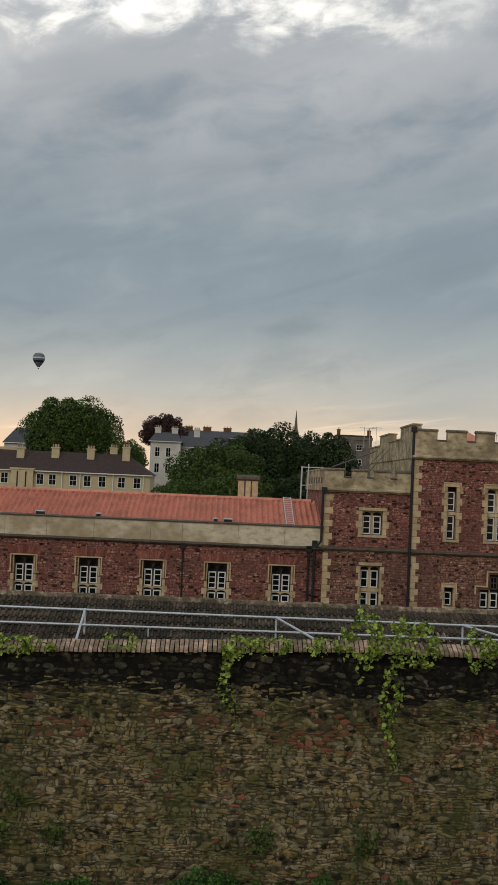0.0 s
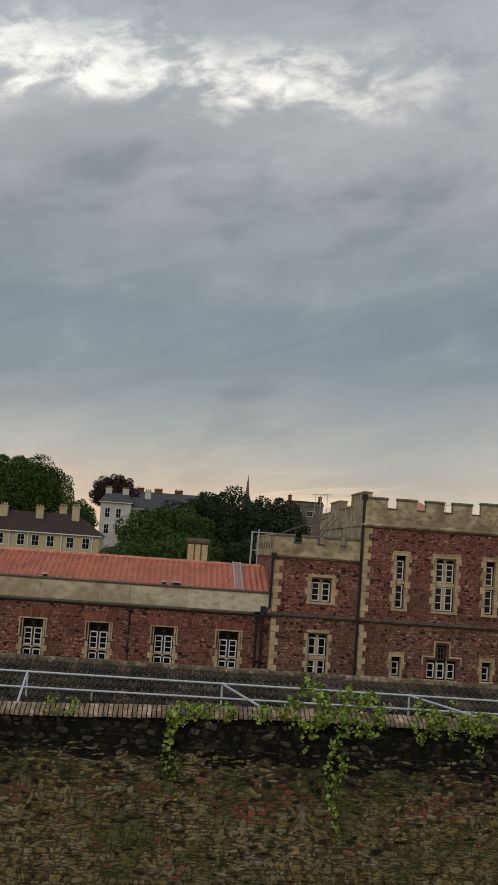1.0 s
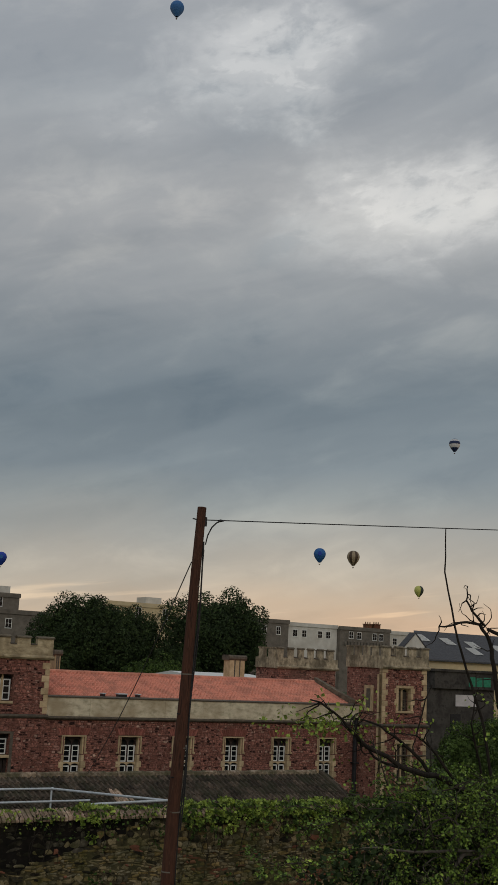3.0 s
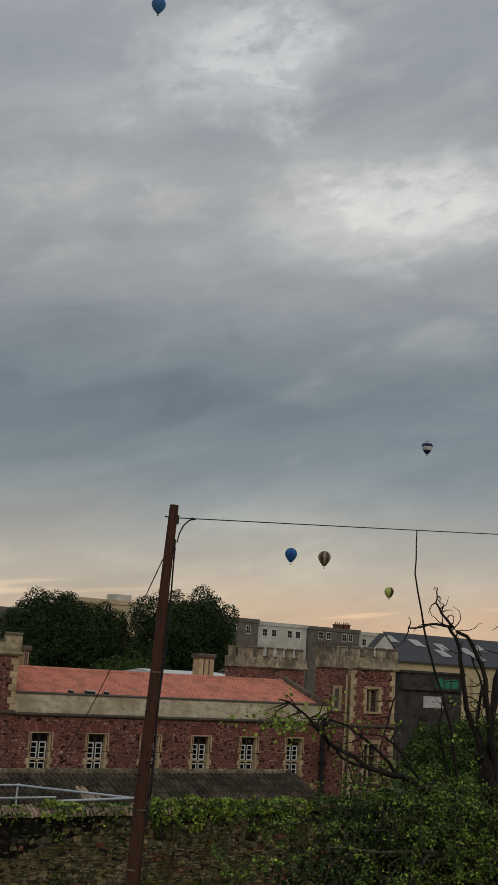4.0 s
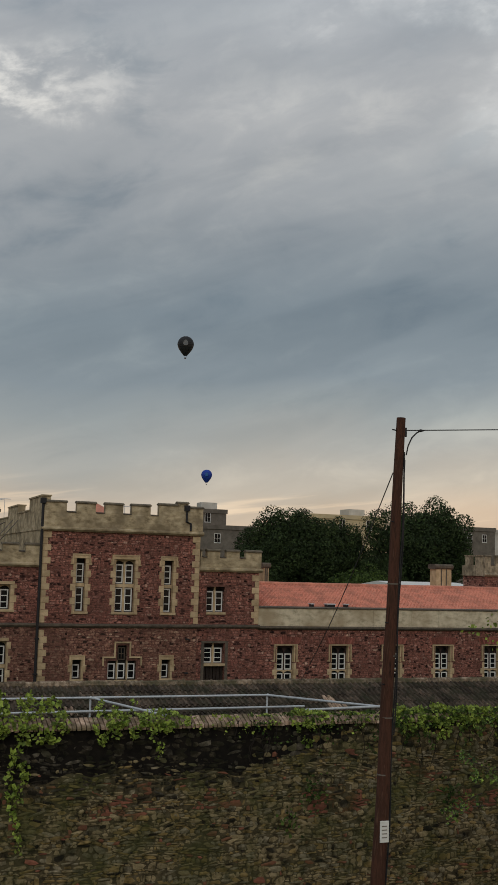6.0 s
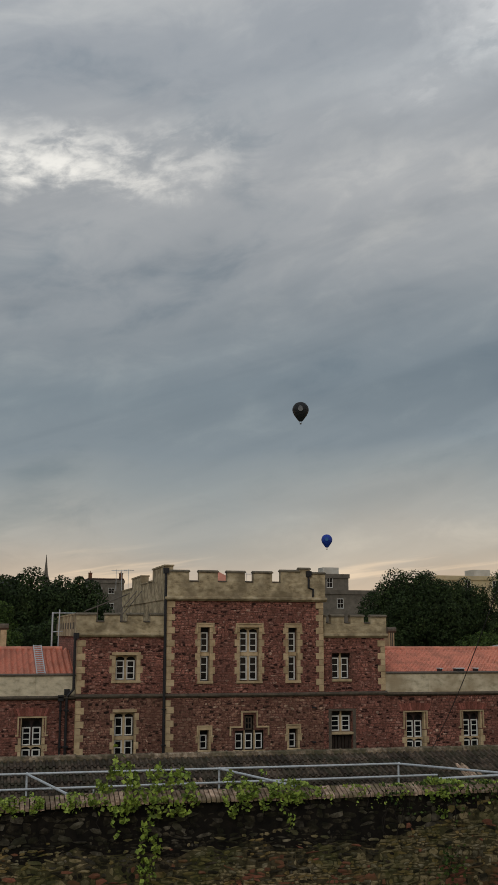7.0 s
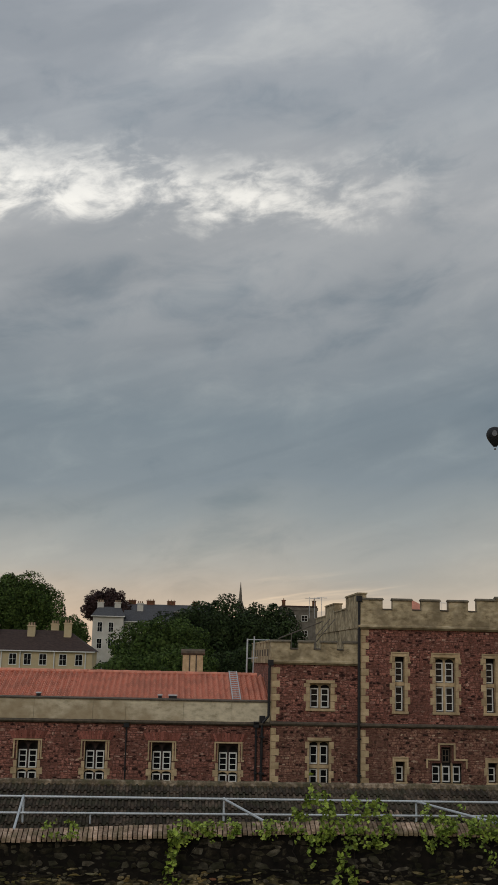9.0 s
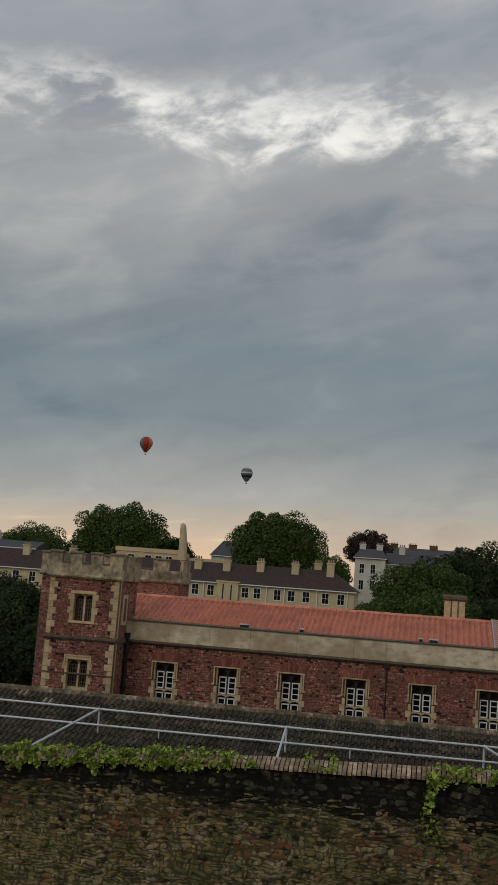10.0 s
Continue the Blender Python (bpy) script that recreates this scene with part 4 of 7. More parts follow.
def end_tower(x0, x1, y0, y1, label, face, zp):
    t = thing("corner_tower", ((x0 + x1) / 2, y0, 0), label, "prison tower", "corner towers of the prison range")
    xm = (x0 + x1) / 2
    holes = [(xm - 0.5, xm + 0.5, 6.2, 7.6), (xm - 0.55, xm + 0.55, 1.9, 4.2)]
    tower_shell(t, x0, x1, y0, y1, zp - 0.07, holes)
    stone_window(t, xm - 0.5, xm + 0.5, 6.2, 7.6, y0, 5, 2, None, False, 0.2, LEADED)
    stone_window(t, xm - 0.55, xm + 0.55, 1.9, 4.2, y0, 5, 2, 2.7, True, 0.12, LEADED)
    for z0, z1 in ((0, 5.05), (5.45, zp - 0.2)):
        quoins(t, x0, y0, z0, z1, 1)
        quoins(t, x1, y0, z0, z1, -1)
    string_course(t, x0 - 0.12, x1 + 0.12, y0, 5.16, 0.24, 0.16)
    string_course(t, x0 - 0.03, x1 + 0.03, y0, 3.42, 0.1, 0.08)
    w = (x1 - x0 + 0.24)
    battlement(t, x0 - 0.12, x1 + 0.12, y0 - 0.12, y0 + 0.1, zp, zp + 0.66, zp + 1.28, [(x0 - 0.12 + w * a, x0 - 0.12 + w * b) for a, b in ((0, 0.17), (0.28, 0.44), (0.56, 0.72), (0.83, 1.0))])
    sx = x1 if face > 0 else x0
    bm = bmesh.new()
    box(bm, sx - 0.06, y0 + 0.9, 6.1, sx + 0.06, y0 + 1.8, 7.7)
    side = part("window", bm, QUOIN, t, "blocked stone slit window")
    part("slit", boxes((sx - 0.075, y0 + 1.15, 6.3, sx + 0.075, y0 + 1.55, 7.5)), STRING, side)
    part("corner_strip", boxes((sx - 0.03, y0 + 0.02, 0, sx + 0.03, y0 + 0.5, 8.4)), QUOIN, t, "cream stone corner strip")
    part("side_string", boxes((sx - 0.1, y0, 5.18, sx + 0.1, y0 + 2.3, 5.4)), STRING, t)
    for xa in (x0 - 0.12, x1 - 0.1):
        battlement_side(t, xa, xa + 0.22, y0 + 0.12, y1, zp, zp + 0.66, zp + 1.28, [(y0 + 0.55 + 0.9 * k, y0 + 1.02 + 0.9 * k) for k in range(4)])
    return t


end_tower(-19.67, -15.94, 55.8, 59.5, "square red rubble corner tower with leaded windows and battlements", 1, 8.52)
end_tower(43.65, 47.2, 55.55, 59.3, "square red rubble corner tower with boarded windows behind branches", -1, 8.9)

# ---- perimeter wall, shed: blocks first ----
STONE_GREY = material("grey_wall_stone", [(0.038, 0.034, 0.021), (0.15, 0.128, 0.08), (0.31, 0.268, 0.18)], 5, 0.95, 1.0, vary=0.25, stain=(0.075, 0.08, 0.028), stain_scale=0.8, low=0.33, high=0.66)
STONE_OCHRE = material("ochre_wall_stone", [(0.05, 0.037, 0.013), (0.20, 0.142, 0.055), (0.29, 0.205, 0.088)], 5, 0.95, 1.0, vary=0.25, stain=(0.075, 0.08, 0.022), stain_scale=0.8, low=0.33, high=0.66)
STONE_SMOKY = material("smoky_grey_wall_stone", [(0.018, 0.016, 0.012), (0.06, 0.052, 0.038), (0.15, 0.132, 0.10)], 6, 0.95, 1.0, vary=0.5, stain=(0.03, 0.031, 0.014), stain_scale=1.4, low=0.33, high=0.68)
STONE_BLACK = material("sooty_wall_stone", [(0.005, 0.0042, 0.003), (0.024, 0.020, 0.0125), (0.10, 0.082, 0.055)], 5, 0.95, 1.0, vary=0.4, stain=(0.016, 0.017, 0.007), stain_scale=1.4, low=0.33, high=0.7)

LEAF_WEED = material("weed_leaf", [(0.014, 0.04, 0.008), (0.07, 0.17, 0.028)], 4, 0.6, 0.1, vary=0.6)

# ---- perimeter wall: mortar core, stones proud of it, tile coping ----
def wall_drop(x):
    """The wall top sinks gently towards -x."""
    return -0.032 * max(0.0, 3.5 - max(x, -14.0)) - 0.038 * max(0.0, -3.5 - max(x, -14.0))


SOOT = material("sooty_black_mortar", [(0.003, 0.0026, 0.002), (0.014, 0.011, 0.008)], 5, 0.97, 0.9)
bm = bmesh.new()
extrude_y(bm, [(-45, -1.2), (70, -1.2), (70, 4.82), (3.5, 4.82), (-3.5, 4.82 + wall_drop(-3.5)), (-14, 4.82 + wall_drop(-14)), (-45, 4.82 + wall_drop(-14))], 25.06, 25.6)
core = solid("perimeter_wall", bm, MORTAR, "old dark rubble stone boundary wall with tile coping", "wall", "structure")


def stone(bm, x0, x1, z0, z1, y, out, rng):
    """One rough stone: uneven rounded outline, bulged face."""
    cx, cz, w, h = (x0 + x1) / 2, (z0 + z1) / 2, (x1 - x0) / 2, (z1 - z0) / 2
    tilt = rng.gauss(0, 0.16)
    n_ = rng.choice((5, 6, 7))
    back, rim = [], []
    for k in range(n_):
        a = 2 * math.pi * (k + rng.uniform(-0.25, 0.25)) / n_
        c, s = math.cos(a), math.sin(a)
        q = (abs(c) ** 4 + abs(s) ** 4) ** (-1 / 4) * rng.uniform(0.78, 1.3)
        dx, dz = w * c * q, h * s * q
        dx, dz = dx - dz * tilt, dz + dx * tilt
        back.append(bm.verts.new((cx + dx, y + 0.02, cz + dz)))
        f = rng.uniform(0.84, 1.0)
        rim.append(bm.verts.new((cx + dx * f, y - out * rng.uniform(0.5, 1.0), cz + dz * f)))
    m = bm.verts.new((cx + w * rng.uniform(-0.3, 0.3), y - out * rng.uniform(0.9, 1.3), cz + h * rng.uniform(-0.3, 0.3)))
    for i in range(n_):
        q = (i + 1) % n_
        bm.faces.new((back[i], back[q], rim[q], rim[i]))
        bm.faces.new((rim[i], rim[q], m))


bm = bmesh.new()
foot = [(-14 + 0.25 * k, 3.75 + 0.45 * noise.noise((-14 + 0.25 * k, 2.0, 3.0)) + 0.12 * noise.noise((k * 0.9, 7.0, 1.0)) + max(0.0, 0.28 * (0.25 * k - 23.5))) for k in range(105)]
extrude_y(bm, foot + [(12.0, 4.80), (3.5, 4.80), (-3.5, 4.80 + wall_drop(-3.5)), (-14, 4.80 + wall_drop(-14))], 25.052, 25.06)
ob = new("sooty_bed", mesh_of(bm, "sooty_bed", SOOT))
ob.parent = core
rng = random.Random(11)
piles = {}
single = 0
left = -13.0
while left < 24:
    right = left + rng.uniform(0.5, 2.0)
    z = -0.75 - rng.uniform(0, 0.1)
    while z < 4.76:
        h = rng.uniform(0.07, 0.17) if z > 4.0 else rng.uniform(0.035, 0.085) if z > 3.45 else rng.uniform(0.035, 0.085) if rng.random() < 0.75 else rng.uniform(0.085, 0.15)
        if z + h > 4.70:
            h = 4.82 - z
        x = left + rng.uniform(-0.2, 0.1)
        while x < right - 0.05:
            w = rng.uniform(0.12, 0.36) if z > 4.0 else rng.uniform(0.06, 0.14) if rng.random() < 0.5 else rng.uniform(0.13, 0.34)
            g = noise.noise((x * 0.35, z * 0.8, 4.0))
            wave = 0.13 * noise.noise((x * 0.5, z * 0.8, 1.0)) + 0.06 * noise.noise((x * 2.2, z * 2, 6.0))
            zz = z + (wave if z < 4.0 else 0.3 * wave)
            if zz + h > 4.84 + wall_drop(x):
                x += w
                continue
            red = noise.noise((x * 0.55 + 7, z * 1.3, 9.0)) + 0.25 - abs(z - 3.0) * 0.6
            soot = z - (3.6 if x < 9 else 3.6 + min(1.0, (x - 9) * 0.4)) - 0.5 * noise.noise((x * 0.4, 2.0, 3.0)) + rng.gauss(0, 0.34) * (1 if z < 4.2 else 0.3)
            if soot > 0 or z > 4.0 and x < 9:
                mat_ = STONE_SMOKY if rng.random() < 0.3 else STONE_BLACK
            elif red > 0.25 and rng.random() < 0.5:
                mat_ = STONE_RED
            else:
                mat_ = rng.choices((STONE, STONE_GREY, STONE_OCHRE, STONE_BLACK, STONE_RED), (0.54, 0.22 + 0.25 * g, 0.22, 0.05, 0.04))[0]
            args = (x + 0.003, x + w - 0.003, zz + h * rng.uniform(-0.12, 0.1) + 0.003, zz + h * rng.uniform(0.9, 1.15) - 0.003, 25.07, rng.uniform(0.008, 0.04) * (1.8 if rng.random() < 0.15 else 1.0), rng)
            if 1.0 < x < 7.0 and 2.2 < z < 3.4 and single < 300:
                bm = bmesh.new()
                stone(bm, *args)
                ob = new("stone", mesh_of(bm, "stone", mat_))
                ob.parent = core
                single += 1
            else:
                if mat_.name not in piles:
                    piles[mat_.name] = (bmesh.new(), mat_)
                stone(piles[mat_.name][0], *args)
            x += w
        z += h
    left = right
for bm, mat_ in piles.values():
    ob = new("stones", mesh_of(bm, "stones", mat_))
    ob.parent = core
    tagged(ob, kind="stuff")

variants = []
for k in range(4):
    r = random.Random(40 + k)
    bm = bmesh.new()
    w = 0.088
    t = 0.045 + 0.006 * k
    lift = r.uniform(-0.01, 0.01)
    prof = [(-0.2, 4.79 + lift), (-0.2, 4.79 + t + lift), (-0.17, 4.825 + t + lift), (0.2, 5.0 + t * 0.4), (0.22, 4.95), (0.2, 4.88)]
    extrude_x(bm, prof, 0.004, w)
    variants.append(mesh_of(bm, "coping_tile", COPING))
x = -13.0
r = random.Random(5)
while x < 24:
    ob = new("coping_tile", r.choice(variants))
    ob.parent = core
    ob.matrix_basis = pose(x, 25.1 + r.uniform(-0.012, 0.012), r.uniform(-0.008, 0.008) + wall_drop(x) + 0.03 * noise.noise((x * 0.2, 0, 0)), 0, 0, r.uniform(-1.6, 1.6))
    x += 0.108
bm = bmesh.new()
extrude_x(bm, [(25.28, 4.80), (25.28, 4.98), (25.7, 4.8)], -13, 24)
for cut in (3.5, -3.5):
    bmesh.ops.bisect_plane(bm, geom=bm.verts[:] + bm.edges[:] + bm.faces[:], plane_co=(cut, 0, 0), plane_no=(1, 0, 0))
for v in bm.verts:
    v.co.z += wall_drop(v.co.x)
part_ob = new("coping_back", mesh_of(bm, "coping_back", OLD_TILE))
part_ob.parent = core

# ---- long shed with tiled roof ----
RY, RZ, SLOPE = 33.0, 4.93, 0.431
shed = thing("shed", (5, 33, 0), "long low shed with a mossy brown double-roman tile roof", "shed")
bm = bmesh.new()
extrude_x(bm, [(RY, RZ - 0.08), (27.2, RZ - 0.08 - 5.8 * SLOPE), (27.2, RZ - 0.2 - 5.8 * SLOPE), (RY, RZ - 0.3), (38.8, RZ - 0.2 - 5.8 * SLOPE), (38.8, RZ - 0.08 - 5.8 * SLOPE)], -18, 23.25)
part("roof", bm, OLD_TILE, shed)
part("wall", boxes((-17.9, 27.4, -0.8, 23.1, 38.6, 2.25)), RUBBLE, shed)
TW, GAUGE = 0.36, 0.42
sl = math.hypot(1, SLOPE)
prof = [(0.0, 0.0), (0.025, 0.055), (0.065, 0.055), (0.09, 0.0), (0.15, 0.0), (0.175, 0.055), (0.215, 0.055), (0.24, 0.0), (0.296, 0.0)]
prof = [(1.2 * a, b) for a, b in prof]


def tile_faces(bm, x, y, z):
    """A double-roman tile whose upper end is at (x, y, z), running down towards -y."""
    dy, dz = -GAUGE * 1.12 / sl, -GAUGE * 1.12 * SLOPE / sl
    hi = [bm.verts.new((x + a, y, z + b - 0.012)) for a, b in prof]
    lo = [bm.verts.new((x + a, y + dy, z + dz + b * 1.15 + 0.022)) for a, b in prof]
    lip = [bm.verts.new((x + a, y + dy + 0.05, z + dz + b * 0.4 - 0.006)) for a, b in prof]
    for i in range(len(prof) - 1):
        bm.faces.new((lo[i], lo[i + 1], hi[i + 1], hi[i]))
        bm.faces.new((lip[i], lip[i + 1], lo[i + 1], lo[i]))


bm = bmesh.new()
tile_faces(bm, 0, 0, 0)
TILE = mesh_of(bm, "roof_tile", OLD_TILE)
pile = bmesh.new()
count = 0
for row in range(8):
    s = 0.08 + GAUGE * row
    y, z = RY - s / sl, RZ - s * SLOPE / sl
    x = -17.5
    while x < 23.2:
        if row < 6 and 2.0 < x < 17.0 and count < 300:
            ob = new("roof_tile", TILE)
            ob.parent = shed
            ob.matrix_parent_inverse = Matrix.Translation(-shed.matrix_basis.translation)
            ob.matrix_basis = pose(x, y, z + rng.uniform(-0.006, 0.008), rng.uniform(-1, 1), rng.uniform(-1, 1), rng.uniform(-0.8, 0.8))
            count += 1
        else:
            tile_faces(pile, x + rng.uniform(-0.004, 0.004), y, z + rng.uniform(-0.006, 0.01))
        x += TW
tagged(part("roof_tiles", pile, OLD_TILE, shed), kind="stuff")
# a few newer red tiles
for k, (x, row) in enumerate(((14.7, 2), (15.0, 3), (14.7, 3), (-12.2, 0), (-11.3, 1), (6.4, 3))):
    s = 0.08 + GAUGE * row
    ob = new("replacement_tile", TILE.copy())
    ob.data.materials[0] = COPING
    hold(ob, shed)
    ob.matrix_basis = pose(x, RY - s / sl - 0.003, RZ - s * SLOPE / sl + 0.014)
bm = bmesh.new()
tube(bm, [(0, 0, 0), (0.43, 0, 0)], 0.13, 9)
tube(bm, [(0.40, 0, 0.004), (0.45, 0, 0.004)], 0.142, 9)
RIDGE = mesh_of(bm, "ridge_tile", RIDGE_CLAY)
x = -17.5
while x < 22.9:
    ob = new("ridge_tile", RIDGE)
    hold(ob, shed)
    ob.matrix_basis = pose(x, RY, RZ - 0.02 + rng.uniform(-0.012, 0.012), 0, rng.uniform(-0.8, 0.8), 0)
    x += 0.45
bm = bmesh.new()
tube(bm, [(23.25, RY, RZ + 0.02), (23.25, 27.2, RZ - 5.8 * SLOPE + 0.02)], 0.10, 7)
part("verge", bm, OLD_TILE, shed, "mortared tile verge at the gable")

# ---- galvanised guard rails between wall and shed ----
rail = thing("guard_rail", (1.7, 31, 4.0), "galvanised tube guard rails with raking struts above the shed roof", "railing")
RAILY, TOPZ, LOWZ = 31.0, 4.78, 4.30


def bar(name, a, b, r=0.03, parent=rail):
    bm = bmesh.new()
    tube(bm, [a, b], r, 8)
    return part(name, bm, STEEL, parent)


bar("rail", (-17, RAILY, TOPZ), (12.4, RAILY, TOPZ), 0.03)
bar("rail", (-17, RAILY, LOWZ), (13.6, RAILY, LOWZ + 0.13), 0.03)
for xt, xb, zb in ((-14.5, -14.9, 4.95), (-9.12, -9.35, 4.9), (-3.69, -3.2, 4.95), (1.71, 2.35, 5.0), (7.02, 7.6, 5.0), (12.4, 13.2, 5.12)):
    bar("post", (xt, RAILY + 0.05, 3.9), (xt, RAILY + 0.05, TOPZ), 0.03)
    bar("strut", (xt, RAILY - 0.06, TOPZ), (xb, 25.42, zb + wall_drop(xb)), 0.032)
    bm = bmesh.new()
    bmesh.ops.create_uvsphere(bm, u_segments=8, v_segments=6, radius=0.045, matrix=Matrix.Translation((xt, RAILY, TOPZ)))
    part("coupler", bm, STEEL, rail)
    bar("mesh_post", (xt + 1.8, RAILY + 0.05, 3.9), (xt + 1.8, RAILY + 0.05, LOWZ + 0.02), 0.022)
bar("rail", (11.1, 25.42, 5.07), (13.25, 25.42, 5.12))

# ---- telegraph pole and wires ----
pole = thing("telegraph_pole", (9.27, 18, 0), "tall brown creosoted wooden telegraph pole with cables", "pole")


def pole_at(z):
    return 9.27 + 0.0421 * z


bm = bmesh.new()
zs = [-0.9 + 12.3 * k / 24 for k in range(25)]
tube(bm, [(pole_at(z) + 0.008 * math.sin(z * 1.7), 18 + 0.006 * math.cos(z * 2.1), z) for z in zs], [0.15 - 0.0058 * z for z in zs], 14)
part("shaft", bm, POLE_WOOD, pole, "weathered reddish-brown timber shaft")
for z in (9.9, 8.3, 7.0, 5.9, 4.9):
    bm = bmesh.new()
    tube(bm, [(pole_at(z) + 0.003, 18, z), (pole_at(z) + 0.003, 18, z + 0.022)], 0.152 - 0.0058 * z, 14)
    part("cable_strap", bm, GREY_WALL, pole, "thin metal strap")
for z, s in ((9.45, -1), (7.6, -1), (6.5, -1)):
    bm = bmesh.new()
    tube(bm, [(pole_at(z) + s * 0.07, 17.95, z), (pole_at(z) + s * 0.15, 17.93, z + 0.01)], 0.012, 6)
    part("step_bolt", bm, DARK, pole)
bm = bmesh.new()
tube(bm, [(pole_at(11.15) - 0.17, 18, 11.17), (pole_at(11.15) + 0.13, 18, 11.13)], 0.013, 6)
part("bolt", bm, DARK, pole, "iron through bolt near the top")
bm = bmesh.new()
tube(bm, [(pole_at(11.15) + 0.1, 18, 11.05), (pole_at(11.15) + 0.1, 18, 11.22)], 0.035, 8)
part("bracket", bm, DARK, pole)
for dx, top, bot, r_ in ((0.12, 10.75, 0.3, 0.018), (0.145, 10.6, 5.6, 0.014)):
    bm = bmesh.new()
    pts = [(pole_at(z) + dx * (1.15 - 0.04 * z) + 0.02 * math.sin(z * 2.3 + dx * 40), 17.93, z) for z in [bot + (top - bot) * k / 20 for k in range(21)]]
    tube(bm, pts, r_, 6)
    part("riser_cable", bm, DARK, pole, "black cable clipped up the pole")
bm = bmesh.new()
pts = [(9.84, 17.95, 10.7), (9.88, 17.95, 10.88), (9.97, 17.97, 11.04), (10.08, 17.99, 11.14), (10.18, 18, 11.19)]
tube(bm, pts, 0.014, 6)
part("drop_cable", bm, DARK, pole)
bm = bmesh.new()
soft_box(bm, pole_at(3.95) - 0.085, 17.845, 3.76, pole_at(3.95) + 0.085, 17.87, 4.13, 0.006)
plate = part("sign_plate", bm, WHITE, pole, "small white notice plate with faint lines")
for k in range(4):
    part("text_bar", boxes((pole_at(3.95) - 0.06, 17.838, 3.84 + 0.065 * k, pole_at(3.95) + 0.04, 17.844, 3.855 + 0.065 * k)), GREY_WALL, plate)

wire = thing("overhead_wire", (9.9, 18, 11.1), "thin black overhead line with a dead-end grip", "cable")
bm = bmesh.new()
tube(bm, [(9.84 + 36 * k / 24, 18, 11.17 + 0.088 * 36 * k / 24 - 0.12 * math.sin(math.pi * k / 24)) for k in range(25)], 0.011, 6)
part("line", bm, DARK, wire)
bm = bmesh.new()
tube(bm, [(10.12, 18, 11.185), (10.17, 18, 11.19), (10.24, 18, 11.195)], [0.012, 0.03, 0.012], 7)
part("grip", bm, DARK, wire)
guy = thing("stay_wire", (9.6, 18, 10.3), "slack thin black line running down from the pole", "cable")
bm = bmesh.new()
a, b = Vector((9.62, 18.05, 10.36)), Vector((14.3, 32.9, 5.0))
tube(bm, [a.lerp(b, k / 12) - Vector((0, 0, 0.25 * math.sin(math.pi * k / 12))) for k in range(13)], 0.011, 5)
part("line", bm, DARK, guy)


# ---- leaves ----
def leaf(bm, p, size, rng, up=0.3):
    """A small folded leaf."""
    d = Vector((rng.gauss(0, 1), rng.gauss(0, 1), rng.gauss(0, 1))).normalized()
    nrm = Vector((rng.gauss(0, 1), rng.gauss(-0.6, 1), rng.gauss(up, 1))).normalized()
    s = d.cross(nrm)
    if s.length < 0.1:
        return
    s.normalize()
    d = nrm.cross(s)
    w = size * rng.uniform(0.32, 0.5)
    p = Vector(p)
    a, c = p - d * size * 0.5, p + d * size * 0.5
    q = nrm * size * 0.12
    v = [bm.verts.new(t) for t in (a, p + s * w + q, c, p - s * w + q)]
    bm.faces.new((v[0], v[1], v[2]))
    bm.faces.new((v[0], v[2], v[3]))


def ivy(x0, x1, top, hang, count, seed, label, size=0.12, mat_=None):
    size, count = size * 0.82, int(count * 2.2)
    r = random.Random(seed)
    t = thing("ivy_plant", ((x0 + x1) / 2, 25, 4.9), label, "climbing plant", "ivy on the perimeter wall")
    bm = bmesh.new()
    for _ in range(count):
        x = r.uniform(x0, x1)
        edge = min(1, (x - x0) / 0.35, (x1 - x) / 0.35) ** 0.5
        n = max(0.05, 0.5 + 0.8 * noise.noise((x * 1.6, seed, 0)) + 0.55 * noise.noise((x * 5, seed, 3)))
        v = r.random()
        zt = 5.0 + top * edge * n * r.uniform(0.3, 1.0)
        zl = 4.85 - hang * edge * n * r.random() ** 1.5
        if v < 0.5:
            p = (x, r.uniform(24.86, 25.35), zt if r.random() < 0.6 else 5.0 + (zt - 5) * r.random())
        else:
            p = (x, 24.9 - 0.06 * r.random(), zl + r.uniform(0, 0.15))
        if noise.noise((p[0] * 3.6, seed * 3.1, p[2] * 4.2)) < 0.02 and r.random() < 0.85:
            continue
        leaf(bm, (p[0], p[1], p[2] + wall_drop(x)), size * r.uniform(0.5, 1.25), r, 0.9)
    tagged(part("leaves", bm, mat_ or LEAF, t), kind="stuff")
    for _ in range(max(2, int((x1 - x0) * 2))):
        bm = bmesh.new()
        x = r.uniform(x0, x1)
        pts = [(x, 24.93, 4.92 + wall_drop(x))]
        for k in range(5):
            pts.append((pts[-1][0] + r.uniform(-0.12, 0.12), 24.92, pts[-1][2] - hang * r.uniform(0.1, 0.32)))
        tube(bm, pts, [0.012, 0.011, 0.01, 0.008, 0.006, 0.004], 5)
        part("stem", bm, BARK, t)
    return t


ivy(-11.5, -4.0, 0.26, 0.32, 4200, 1, "low clipped bright green ivy along the wall coping")
ivy(-2.55, -1.75, 0.45, 0.1, 130, 2, "small light green weed growing from the wall coping", 0.11)
ivy(0.15, 1.75, 0.22, 0.45, 420, 3, "bright creeper spreading over the coping")
ivy(2.0, 2.9, 0.15, 0.35, 160, 31, "thin creeper tuft on the coping")
ivy(2.7, 5.2, 1.0, 0.7, 900, 4, "large pale green creeper rising above the coping", 0.15)
ivy(5.7, 8.0, 0.42, 0.45, 820, 5, "bright green ivy clump draped over the wall")
ivy(8.0, 10.3, 0.06, 0.45, 160, 6, "sparse withered creeper on the wall", 0.09)
